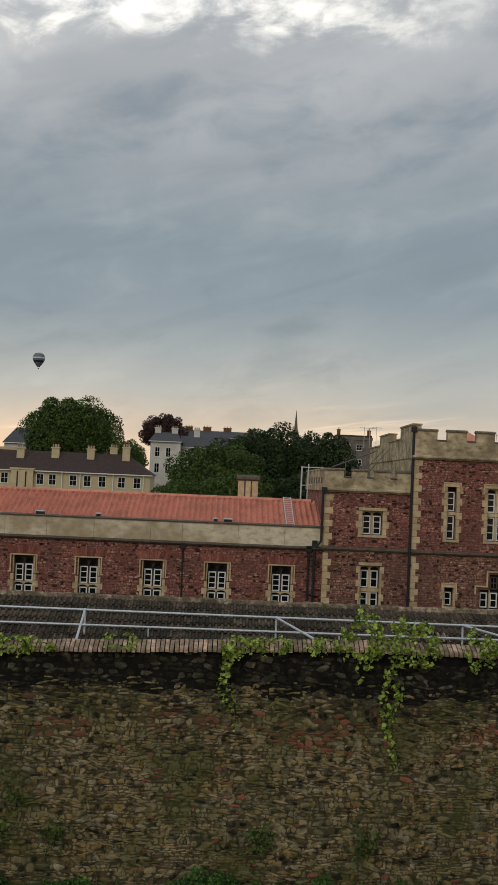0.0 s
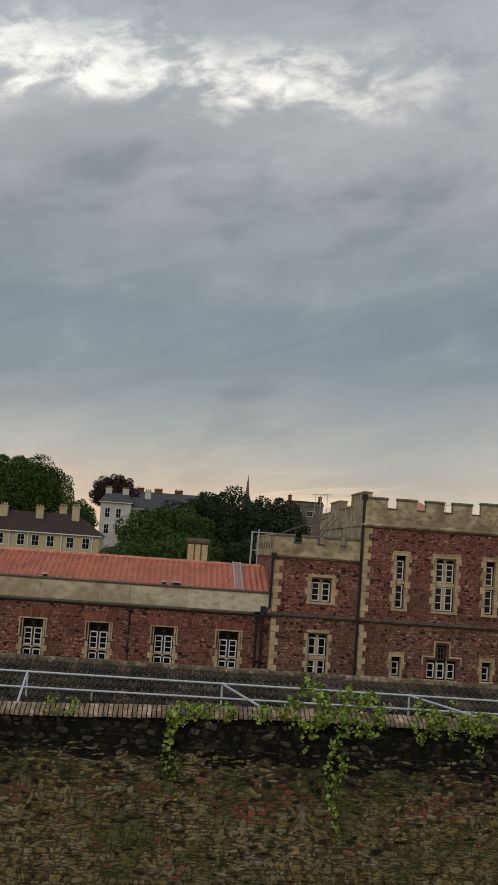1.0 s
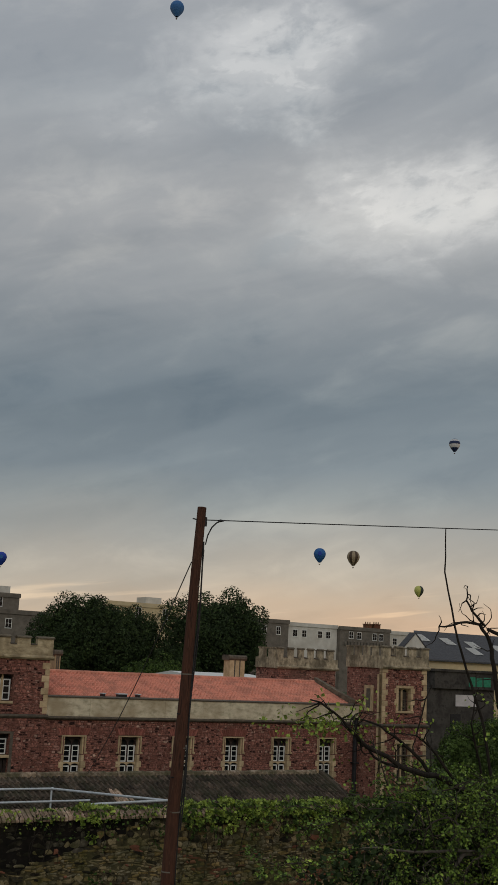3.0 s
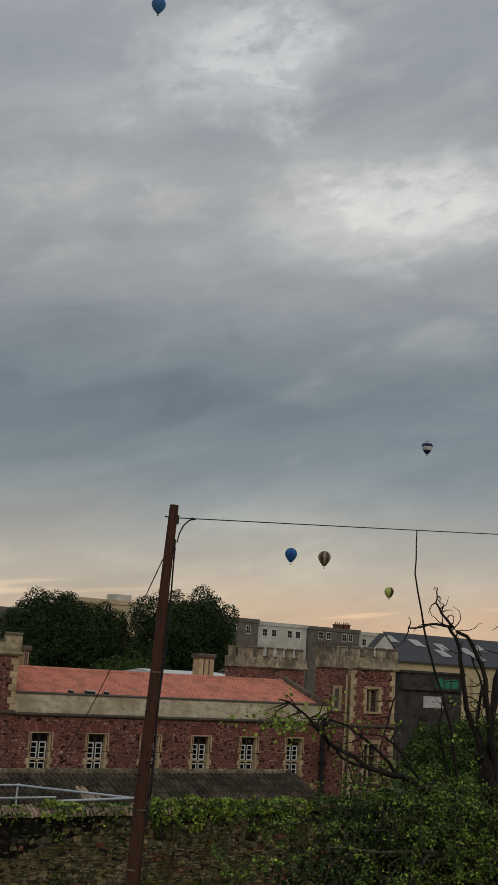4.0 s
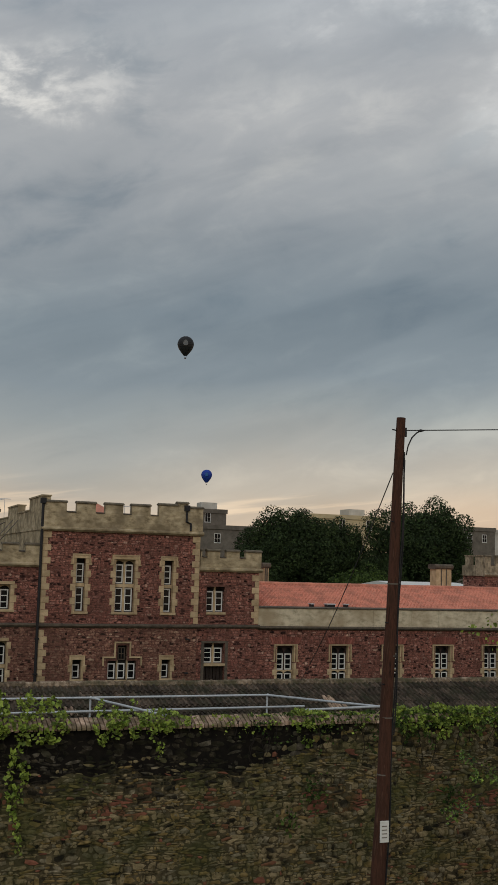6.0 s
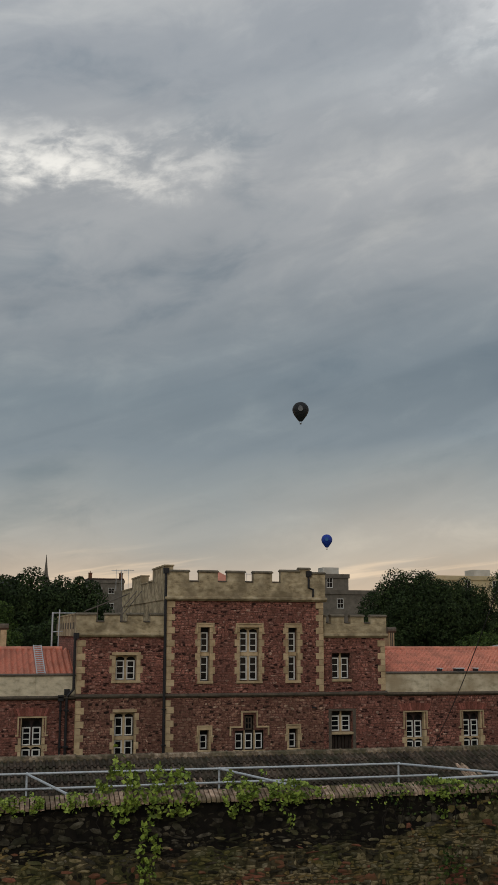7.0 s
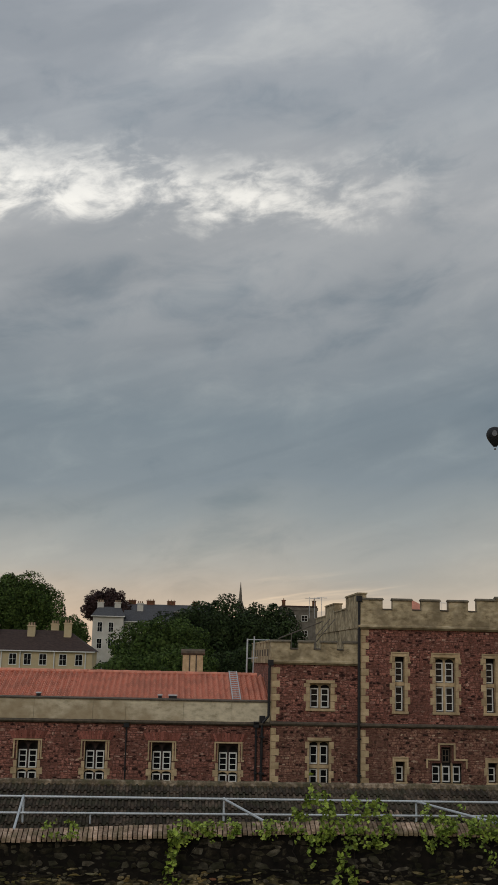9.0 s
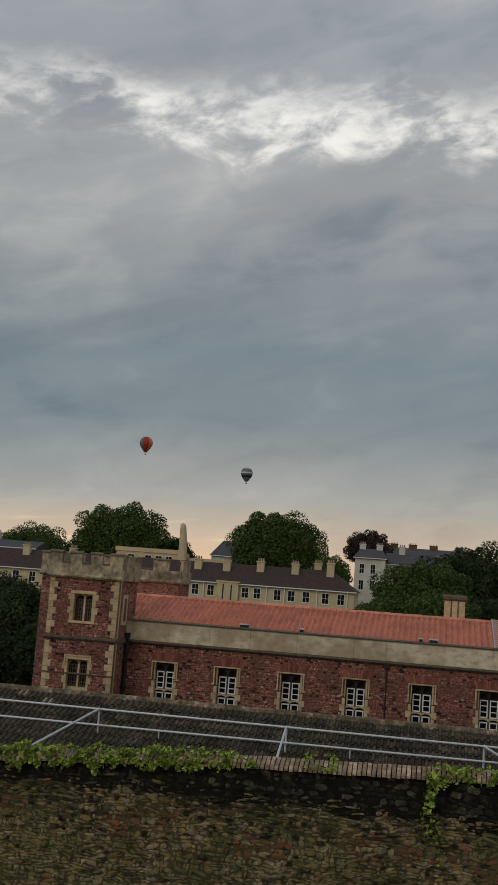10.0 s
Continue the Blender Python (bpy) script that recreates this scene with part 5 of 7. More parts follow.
ivy(10.6, 11.75, 0.2, 0.85, 330, 7, "green ivy hanging in a tongue down the wall")
ivy(12.0, 13.2, 0.05, 0.6, 120, 8, "thin dark ivy on the wall face", 0.1)
ivy(13.4, 16.1, 0.25, 0.75, 1150, 9, "thick leafy ivy hanging over the coping")
ivy(16.0, 18.4, 0.22, 0.7, 900, 10, "leafy ivy curtain below the coping")
ivy(18.3, 23.0, 0.25, 0.9, 1300, 12, "dense dark ivy at the far end of the wall", 0.12, LEAF_MID)


ivy(13.4, 22.8, 0.05, 1.25, 2400, 14, "dark glossy ivy hanging in a curtain down the wall", 0.13, LEAF_MID)
ivy(9.6, 13.2, 0.05, 1.0, 420, 15, "thin dark creeper spread over the wall top", 0.10, LEAF_MID)


def strand(x, ztop, zend, count, seed, label):
    """One hanging strand with leaves in pairs."""
    r = random.Random(seed)
    t = thing("creeper_strand", (x, 24.9, ztop), label, "climbing plant", "creeper strands on the perimeter wall")
    ztop = ztop + wall_drop(x)
    pts, bm, bl = [], bmesh.new(), bmesh.new()
    for k in range(14):
        f = k / 13
        pts.append(Vector((x + 0.10 * math.sin(f * 6 + seed) + 0.12 * f, 24.9, ztop + (zend - ztop) * f)))
    tube(bm, pts, [0.012 * (1 - 0.6 * k / 13) for k in range(14)], 5)
    for _ in range(count):
        f = r.random()
        p = pts[min(12, int(f * 13))].lerp(pts[min(13, int(f * 13) + 1)], r.random())
        leaf(bl, p + Vector((r.uniform(-0.14, 0.14) * (1 - 0.5 * f), -0.05 - 0.06 * r.random(), r.uniform(-0.05, 0.05))), r.uniform(0.10, 0.17) * (1 - 0.35 * f), r)
    part("stem", bm, BARK, t)
    tagged(part("leaves", bl, LEAF, t), kind="stuff")


strand(0.2, 4.9, 3.35, 70, 1, "long hanging creeper strand with broad leaves")
strand(0.35, 4.9, 2.9, 60, 3, "long hanging creeper strand with small leaves")
strand(3.95, 4.7, 2.2, 110, 2, "long trailing creeper strand down the wall")
strand(4.1, 4.2, 3.3, 60, 6, "short leafy creeper strand down the wall")
strand(7.15, 4.8, 4.1, 30, 4, "short creeper strand below the coping")
strand(-3.8, 5.0, 4.55, 40, 5, "drooping fern-like tuft on the coping")
for k, (x, z, n_) in enumerate(((-4.3, 1.3, 70), (-3.4, 0.5, 140), (-4.7, 0.45, 160), (1.2, 0.5, 160), (3.6, 0.6, 120), (11.2, 3.2, 60), (10.6, 2.6, 50), (15.0, 3.0, 60), (7.0, 0.6, 140))):
    r = random.Random(60 + k)
    t = thing("wall_weed", (x, 24.95, z - 0.3), "dark leafy weed rooted in the wall face", "weed", "weeds in the wall")
    bm = bmesh.new()
    for _ in range(n_):
        leaf(bm, (x + r.gauss(0, 0.16), 24.86 - abs(r.gauss(0, 0.06)), z + r.gauss(0, 0.2)), r.uniform(0.06, 0.12), r)
    tagged(part("leaves", bm, LEAF_MID, t), kind="stuff")
    bm = bmesh.new()
    tube(bm, [(x, 25.02, z - 0.3), (x + 0.02, 24.9, z), (x + 0.05, 24.86, z + 0.2)], [0.012, 0.01, 0.005], 5)
    part("stem", bm, BARK, t)

# grass and low weeds along the foot of the wall
r = random.Random(3)
bm = bmesh.new()
for _ in range(7000):
    x, y = r.uniform(-11, 9), 24.95 - abs(r.gauss(0, 1.2))
    h = r.uniform(0.02, 0.14) * (0.4 + max(0, 1.2 * noise.noise((x * 0.9, y * 0.9, 0)) + 0.5))
    a, lean, w = r.uniform(0, 6.28), r.uniform(0.02, 0.1), r.uniform(0.012, 0.03)
    v = [bm.verts.new(p) for p in ((x - w * math.cos(a), y - w * math.sin(a), -0.75), (x + w * math.cos(a), y + w * math.sin(a), -0.75), (x + lean * math.cos(a + 1), y + lean * math.sin(a + 1), h - 0.66))]
    bm.faces.new(v)
for _ in range(40000):
    x, y = r.uniform(-11, 9), 24.93 - abs(r.gauss(0, 0.7))
    n = 0.05 + noise.noise((x * 0.8, y * 0.5, 7.0)) + 0.5 * noise.noise((x * 2.7, y, 2.0))
    if n > 0.0:
        leaf(bm, (x, y, -0.64 + 0.8 * n * r.random() ** 1.3), r.uniform(0.04, 0.10), r, 1.0)
solid("grass_tufts", bm, LEAF_WEED, "rough green grass and weeds at the wall foot", "grass", "stuff")

LEAF_TREE = material("undergrowth_leaf", [(0.014, 0.034, 0.005), (0.10, 0.165, 0.026), (0.32, 0.42, 0.07)], 2.2, 0.6, 0.1, vary=0.8)
TWIG = material("grey_brown_twig", [(0.015, 0.012, 0.009), (0.085, 0.072, 0.056)], 6, 0.95, 0.4)
PALE_BARK = material("pale_dry_bark", [(0.05, 0.044, 0.036), (0.17, 0.15, 0.125)], 9, 0.95, 0.6, (1, 1, 0.4))

# ---- bare tree with a leafy undergrowth near the pole ----
TREE_Y = 17.0
tree_thing = thing("overgrown_tree", (17.7, TREE_Y, 0), "half-dead dark tree with bare twisted branches and low green leaves", "tree")
TREE_LIMBS = [
    ("trunk", 0.30, 0.13, [(18.2, -0.8), (17.9, 2.5), (17.62, 4.35), (17.37, 5.67), (17.05, 6.58), (16.8, 7.08)]),
    ("branch", 0.062, 0.016, [(16.8, 7.08), (16.4, 7.93), (16.28, 8.72), (16.17, 9.3), (15.92, 9.57), (15.37, 9.61), (14.84, 9.47)]),
    ("branch", 0.03, 0.012, [(15.97, 9.54), (15.71, 9.82), (15.58, 10.02), (15.76, 10.17)]),
    ("branch", 0.035, 0.06, [(16.08, 9.5), (16.41, 9.33), (16.7, 8.8), (16.82, 7.94), (16.96, 6.97)]),
    ("branch", 0.055, 0.02, [(16.96, 6.92), (17.18, 8.07), (17.29, 8.89), (17.55, 9.56)]),
    ("branch", 0.078, 0.014, [(17.23, 5.79), (16.27, 6.03), (15.35, 6.31), (14.6, 6.6), (13.89, 6.73), (13.33, 6.93), (12.78, 7.17), (12.37, 7.39), (11.96, 7.74), (11.38, 7.97)]),
    ("branch", 0.07, 0.02, [(17.61, 4.89), (16.62, 5.03), (15.39, 5.15), (15.04, 4.94), (14.69, 4.64)]),
    ("branch", 0.045, 0.012, [(17.49, 5.11), (15.69, 5.15), (13.96, 5.29), (12.62, 5.4)]),
    ("branch", 0.04, 0.012, [(14.6, 6.62), (13.86, 7.21), (13.29, 7.5), (12.62, 7.62)]),
    ("branch", 0.035, 0.011, [(16.27, 6.25), (15.94, 7.69), (15.57, 8.58), (15.25, 9.46), (15.0, 10.6), (15.06, 11.5)]),
    ("branch", 0.035, 0.01, [(15.35, 6.31), (14.73, 7.01), (14.14, 7.32), (14.53, 8.31)]),
    ("branch", 0.035, 0.012, [(17.6, 5.56), (16.29, 5.64), (15.38, 5.53), (14.66, 5.42)]),
    ("branch", 0.05, 0.012, [(17.0, 6.6), (16.7, 7.6), (16.9, 8.4), (16.6, 9.0)]),
    ("branch", 0.11, 0.03, [(17.55, 4.8), (17.25, 6.1), (16.95, 7.4), (17.0, 8.5), (17.3, 9.3)]),
    ("branch", 0.04, 0.009, [(17.6, 5.0), (18.5, 7.5), (18.4, 9.0), (17.9, 9.75), (17.5, 9.85), (17.1, 9.7)]),
    ("branch", 0.03, 0.008, [(18.4, 9.0), (18.7, 9.9), (18.2, 10.65), (17.25, 10.9)]),
    ("branch", 0.05, 0.012, [(17.3, 6.0), (17.5, 7.3), (17.35, 8.4), (17.6, 9.2), (17.45, 9.9)]),
    ("branch", 0.03, 0.010, [(15.9, 6.1), (15.7, 6.9), (15.3, 7.6), (15.35, 8.3)]),
    ("branch", 0.03, 0.010, [(16.51, 6.02), (15.67, 5.76), (15.3, 5.67), (15.46, 5.4), (15.77, 5.17)]),
    ("branch", 0.03, 0.010, [(13.89, 6.73), (13.33, 6.89), (12.97, 7.3), (12.75, 7.61)]),
]
r = random.Random(21)
tips = []
for kind_, r0, r1, line in TREE_LIMBS:
    pts = []
    side = r.uniform(-0.5, 0.5)
    for i in range(len(line) - 1):
        for s in range(3):
            f = s / 3
            x = line[i][0] * (1 - f) + line[i + 1][0] * f
            z = line[i][1] * (1 - f) + line[i + 1][1] * f
            u = (i + f) / (len(line) - 1)
            pts.append(Vector((x + r.uniform(-0.03, 0.03), TREE_Y + (0 if kind_ == "trunk" else side * u * 1.2) + r.uniform(-0.02, 0.02), z + r.uniform(-0.02, 0.02) + (0 if kind_ == "trunk" else 0.09 * u * noise.noise((x * 1.9, side * 9, 0.5))))))
    pts.append(Vector((line[-1][0], TREE_Y + (0 if kind_ == "trunk" else side * 1.2), line[-1][1])))
    n_ = len(pts)
    bm = bmesh.new()
    tube(bm, pts, [r0 + (r1 - r0) * k / (n_ - 1) for k in range(n_)], 8)
    limb = part(kind_, bm, PALE_BARK if r0 < 0.072 and max(p_[1] for p_ in line) < 6 else BARK, tree_thing)
    # twigs off the limb
    if kind_ == "branch" and line[-1][1] < 11:
        bt = bmesh.new()
        for _ in range(n_ * 2 // 3 + 2):
            k = r.randrange(n_ // 4, n_)
            p = pts[k].copy()
            d = Vector((r.gauss(0, 1), r.gauss(0, 0.6), r.gauss(0.25, 0.8))).normalized()
            tw, rad = [p.copy()], 0.016
            for s in range(r.randint(3, 7)):
                d = (d + Vector((r.gauss(0, 0.45), r.gauss(0, 0.3), r.gauss(0, 0.45)))).normalized()
                p = p + d * r.uniform(0.06, 0.16)
                tw.append(p.copy())
            tube(bt, tw, [rad * (1 - 0.75 * s / (len(tw) - 1)) for s in range(len(tw))], 5)
            tips.append(p.copy())
        tagged(part("twig_growth", bt, BARK, limb), kind="stuff")
# leafy sprays: thin arching shoots with leaves along them
shoots, bm, deep = bmesh.new(), bmesh.new(), bmesh.new()
for _ in range(1000):
    x = 10.6 + 7.8 * r.random() ** 0.62
    ztop = 4.8 + 1.5 * min(1, max(0, (x - 10.4) / 3.4)) ** 0.7 + 0.5 * noise.noise((x * 0.8, 3.3, 0))
    z = ztop - 3.0 * r.random() ** 1.2
    if noise.noise((x * 1.1, 2.2, z * 1.5)) + 0.4 * noise.noise((x * 3.1, 5.2, z * 4.0)) < 0.22 - 0.075 * (x - 12):
        continue
    p = Vector((x, TREE_Y + r.uniform(-1.0, 1.4), z))
    d = Vector((r.gauss(-0.5, 0.7), r.gauss(0, 0.5), r.gauss(0.15, 0.45))).normalized()
    line = [p.copy()]
    for s in range(9):
        d = (d + Vector((r.gauss(0, 0.22), r.gauss(0, 0.2), r.gauss(-0.07, 0.2)))).normalized()
        p = p + d * 0.09
        line.append(p.copy())
        for _k in range(7 if s > 2 else 3):
            leaf(bm, p + Vector((r.gauss(0, 0.05), r.gauss(0, 0.05), r.gauss(0, 0.05))), r.uniform(0.035, 0.088), r, 1.1)
    tube(shoots, line, [0.011 - 0.0008 * s for s in range(10)], 4)
# long bare twigs in front of the leaves
for _ in range(75):
    x = r.uniform(12.2, 18.2)
    p = Vector((x, TREE_Y + r.uniform(-1.3, -0.3), r.uniform(3.2, 6.6)))
    d = Vector((r.gauss(-0.8, 0.6), r.gauss(0, 0.2), r.gauss(0.1, 0.5))).normalized()
    line = [p.copy()]
    for s in range(r.randint(8, 16)):
        d = (d + Vector((r.gauss(0, 0.28), r.gauss(0, 0.1), r.gauss(0, 0.28)))).normalized()
        p = p + d * r.uniform(0.08, 0.15)
        line.append(p.copy())
    q = r.uniform(0.007, 0.017)
    tube(shoots, line, [q * (1 - 0.7 * s / (len(line) - 1)) for s in range(len(line))], 5)
# added backing of darker leaves: the undergrowth's inner shade put into their colour
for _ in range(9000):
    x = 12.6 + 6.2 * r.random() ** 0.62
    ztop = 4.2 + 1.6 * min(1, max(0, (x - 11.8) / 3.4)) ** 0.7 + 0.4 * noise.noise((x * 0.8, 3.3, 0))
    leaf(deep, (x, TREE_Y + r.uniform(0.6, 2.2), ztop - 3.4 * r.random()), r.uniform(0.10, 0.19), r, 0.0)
tagged(part("shoot_growth", shoots, TWIG, tree_thing), kind="stuff")
tagged(part("leaves", bm, LEAF_TREE, tree_thing), kind="stuff")
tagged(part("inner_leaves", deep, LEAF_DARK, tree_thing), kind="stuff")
bm = bmesh.new()
for _ in range(1500):
    if r.random() < 0.5:
        p = r.choice(tips)
        p = p + Vector((r.gauss(0, 0.1), r.gauss(0, 0.1), r.gauss(0, 0.1)))
        if p.z > 8.2 or noise.noise((p.x, p.z, 5)) < 0.05:
            continue
    else:
        p = Vector((11.9 + r.gauss(0, 0.55), TREE_Y + r.gauss(0, 0.2), 7.62 + r.gauss(0, 0.16) - 0.1))
        if r.random() < 0.6:
            continue
    leaf(bm, p, r.uniform(0.06, 0.1), r)
tagged(part("young_leaves", bm, LEAF, tree_thing, "yellow-green young leaves"), kind="stuff")


# ---- trees beyond the prison ----
def tree(x, y, z0, top, rx, label, mat_, seed, n_leaves=4200, leaf_size=0.5, low=0.25, flat=0.85, group=""):
    """Tapered trunk with limbs; a crown of many leaf clumps set round uneven lobes."""
    r = random.Random(seed)
    t = thing("tree", (x, y, z0), label, "tree", group)
    h = (top - z0) * 1.03
    rx = rx * 1.08
    n_leaves, leaf_size = int(n_leaves * 5.6), leaf_size * 0.62
    cz, rz = z0 + h * (low + 1) / 2, h * (1 - low) / 2
    bm = bmesh.new()
    tube(bm, [(x, y, z0 - 0.5), (x + 0.1, y, z0 + h * 0.2), (x, y, z0 + h * 0.45), (x + 0.2, y, z0 + h * 0.75)], [h * 0.035, h * 0.028, h * 0.02, h * 0.006], 9)
    trunk = part("trunk", bm, BARK, t)
    lobes = []
    for k in range(64):
        a, e = 2.39996 * k + r.uniform(-0.3, 0.3), math.asin(0.98 - 1.7 * (k + 0.5) / 64)
        q = r.uniform(0.60, 0.86)
        c = Vector((x + rx * q * math.cos(e) * math.cos(a), y + rx * q * math.cos(e) * math.sin(a) * 0.8, cz + rz * q * flat * math.sin(e)))
        lobes.append((c, rx * r.uniform(0.15, 0.27)))
    for c, q in lobes[:9]:
        bm = bmesh.new()
        a = Vector((x, y, z0 + h * r.uniform(0.3, 0.5)))
        m = a.lerp(c, 0.5) + Vector((0, 0, -0.04 * h))
        tube(bm, [a, m, c], [h * 0.012, h * 0.008, h * 0.003], 6)
        part("limb", bm, BARK, t)
    verts, faces = [], []

    def spray(p, out, size):
        """A leaf spray that faces more or less outwards from its clump."""
        nrm = (out + Vector((r.gauss(0, 0.5), r.gauss(0, 0.5), r.gauss(0.1, 0.5)))).normalized()
        d = nrm.orthogonal().normalized()
        s_ = nrm.cross(d)
        ang = r.uniform(0, 6.283)
        d, s_ = d * math.cos(ang) + s_ * math.sin(ang), s_ * math.cos(ang) - d * math.sin(ang)
        w, k = size * r.uniform(0.28, 0.45), len(verts)
        verts.extend((p - d * size * 0.5, p + s_ * w - nrm * size * 0.14, p + d * size * 0.5, p - s_ * w - nrm * size * 0.14))
        faces.extend(((k, k + 1, k + 2), (k, k + 2, k + 3)))

    for _ in range(n_leaves):
        c, q = r.choice(lobes)
        d = Vector((r.gauss(0, 1), r.gauss(0, 1), r.gauss(0.2, 1))).normalized()
        spray(c + d * q * r.uniform(0.72, 1.0), d, leaf_size * r.uniform(0.6, 1.3))
    for _ in range(n_leaves // 3):
        d = Vector((r.gauss(0, 1), r.gauss(0, 1), r.gauss(0, 1))).normalized()
        u = r.uniform(0.3, 0.72)
        spray(Vector((x + d.x * u * rx, y + d.y * u * rx * 0.8, cz + d.z * u * rz * flat)), d, leaf_size * 2.0)
    me = bpy.data.meshes.new("crown")
    me.from_pydata(verts, [], faces)
    me.materials.append(mat_)
    me.update()
    crown = new("crown", me)
    hold(crown, t)
    tagged(crown, kind="stuff")
    return t


tree(4.6, 112, 0, 15.2, 6.2, "tall dense dark green broadleaf tree", LEAF_DARK, 1, 5200, 0.42, 0.2)
tree(9.6, 110, 0, 14.9, 4.2, "dark broadleaf tree beside the gatehouse", LEAF_DARK, 2, 3600, 0.4, 0.2)
tree(-0.4, 106, 0, 12.9, 5.2, "mid-green rounded broadleaf tree", LEAF_MID, 3, 4200, 0.4, 0.2)
tree(-3.6, 98, 0, 9.3, 3.8, "low green bushy tree behind the red roof", LEAF_MID, 4, 2600, 0.36, 0.15)
tree(1.4, 96, 0, 10.2, 3.6, "bushy mid-green tree behind the roof ridge", LEAF_MID, 5, 2600, 0.36, 0.15)
tree(6.6, 100, 0, 10.4, 3.4, "dark bushy tree behind the flank block", LEAF_DARK, 6, 2200, 0.36, 0.15)
tree(-27.8, 202, 2, 24.4, 9.6, "great round-crowned green chestnut tree", LEAF_MID, 7, 5600, 0.62, 0.22)
tree(-66.8, 232, 3, 26.0, 11.0, "broad green tree on the hillside", LEAF_MID, 8, 5200, 0.7, 0.2)
tree(-55.5, 236, 3, 20.2, 5.0, "smaller tree on the hillside", LEAF_DARK, 9, 2200, 0.6, 0.2)
tree(-98, 262, 3, 21, 10.5, "wide green tree on the skyline", LEAF_MID, 10, 3200, 0.75, 0.2)
tree(-86, 268, 3, 18.8, 6.5, "low tree on the skyline", LEAF_DARK, 11, 2000, 0.7, 0.2)
tree(-14.6, 262, 6, 24.9, 5.6, "dark purple copper beech", LEAF_COPPER, 12, 3000, 0.6, 0.4)
tree(-17.0, 192, 3, 16.3, 4.0, "loose green tree beside the terrace", LEAF_MID, 13, 1800, 0.5, 0.2)
tree(-39.8, 246, 4, 19.4, 4.4, "pale green tree between roofs", LEAF_MID, 14, 1500, 0.55, 0.3)
tree(-30.2, 80, 0, 8.4, 3.4, "dark shady tree beside the corner tower", LEAF_DARK, 15, 3400, 0.32, 0.05)
tree(-34.5, 84, 0, 9.2, 4.2, "dark tree at the end of the range", LEAF_DARK, 16, 3200, 0.34, 0.05)
tree(-26.9, 76, 0, 5.6, 2.2, "low dark bush beside the corner tower", LEAF_DARK, 17, 1600, 0.3, 0.05)
tree(-30.6, 77.5, -2.2, 4.4, 3.6, "low dark leafy bush beside the corner tower", LEAF_DARK, 27, 2600, 0.3, 0.0)
tree(50.5, 120, 0, 16.7, 6.6, "large dark green lime tree", LEAF_DARK, 18, 5200, 0.42, 0.2)
tree(56.6, 122, 0, 16.0, 5.0, "tall dark green lime tree", LEAF_DARK, 19, 3600, 0.42, 0.2)
tree(46.0, 118, 0, 12.5, 4.4, "dark green tree with a low crown", LEAF_DARK, 20, 2600, 0.4, 0.15)
tree(68.2, 120, 0, 18.9, 7.8, "large round dark green lime tree", LEAF_DARK, 21, 5600, 0.42, 0.15)
tree(61.5, 118, 0, 11.8, 3.6, "small dark tree between two limes", LEAF_DARK, 22, 2200, 0.4, 0.15)
tree(54.0, 108, 0, 9.6, 4.4, "fresh green bushy tree behind the roof", LEAF_MID, 23, 2600, 0.36, 0.1)
tree(46.6, 51, 0, 6.2, 2.3, "leafy green bush near the corner tower", LEAF_MID, 25, 2400, 0.24, 0.05)
tree(52.6, 53, 0, 7.1, 3.5, "dense green shrub beyond the wall", LEAF_MID, 26, 2600, 0.24, 0.05)


# ---- buildings on the hillside ----
def pane_window(parent, x, z, w, h, y, cols=2, rows=2):
    bm = boxes((x - w / 2 - 0.1, y - 0.06, z - 0.12, x + w / 2 + 0.1, y + 0.02, z), (x - w / 2 - 0.08, y - 0.03, z, x - w / 2, y + 0.02, z + h), (x + w / 2, y - 0.03, z, x + w / 2 + 0.08, y + 0.02, z + h),
               (x - w / 2 - 0.08, y - 0.03, z + h, x + w / 2 + 0.08, y + 0.02, z + h + 0.1))
    for k in range(1, cols):
        box(bm, x - w / 2 + w * k / cols - 0.02, y - 0.02, z, x - w / 2 + w * k / cols + 0.02, y + 0.02, z + h)
    for k in range(1, rows):
        box(bm, x - w / 2, y - 0.018, z + h * k / rows - 0.018, x + w / 2, y + 0.018, z + h * k / rows + 0.018)
    win = part("window", bm, WHITE, parent)
    part("pane", boxes((x - w / 2, y - 0.004, z, x + w / 2, y + 0.008, z + h)), GLASS, win)


def stack(parent, x, y, z0, z1, w, mat_, pots=3, d=0.9):
    bm = boxes((x - w / 2, y - d / 2, z0, x + w / 2, y + d / 2, z1 - 0.3), (x - w / 2 - 0.12, y - d / 2 - 0.12, z1 - 0.3, x + w / 2 + 0.12, y + d / 2 + 0.12, z1 - 0.12))
    c = part("chimney", bm, mat_, parent)
    for k in range(pots):
        bm = bmesh.new()
        px = x + (k - (pots - 1) / 2) * w / max(1, pots)
        tube(bm, [(px, y, z1 - 0.12), (px, y, z1 + 0.35)], [0.16, 0.12], 7)
        part("chimney_pot", bm, COPING, c)


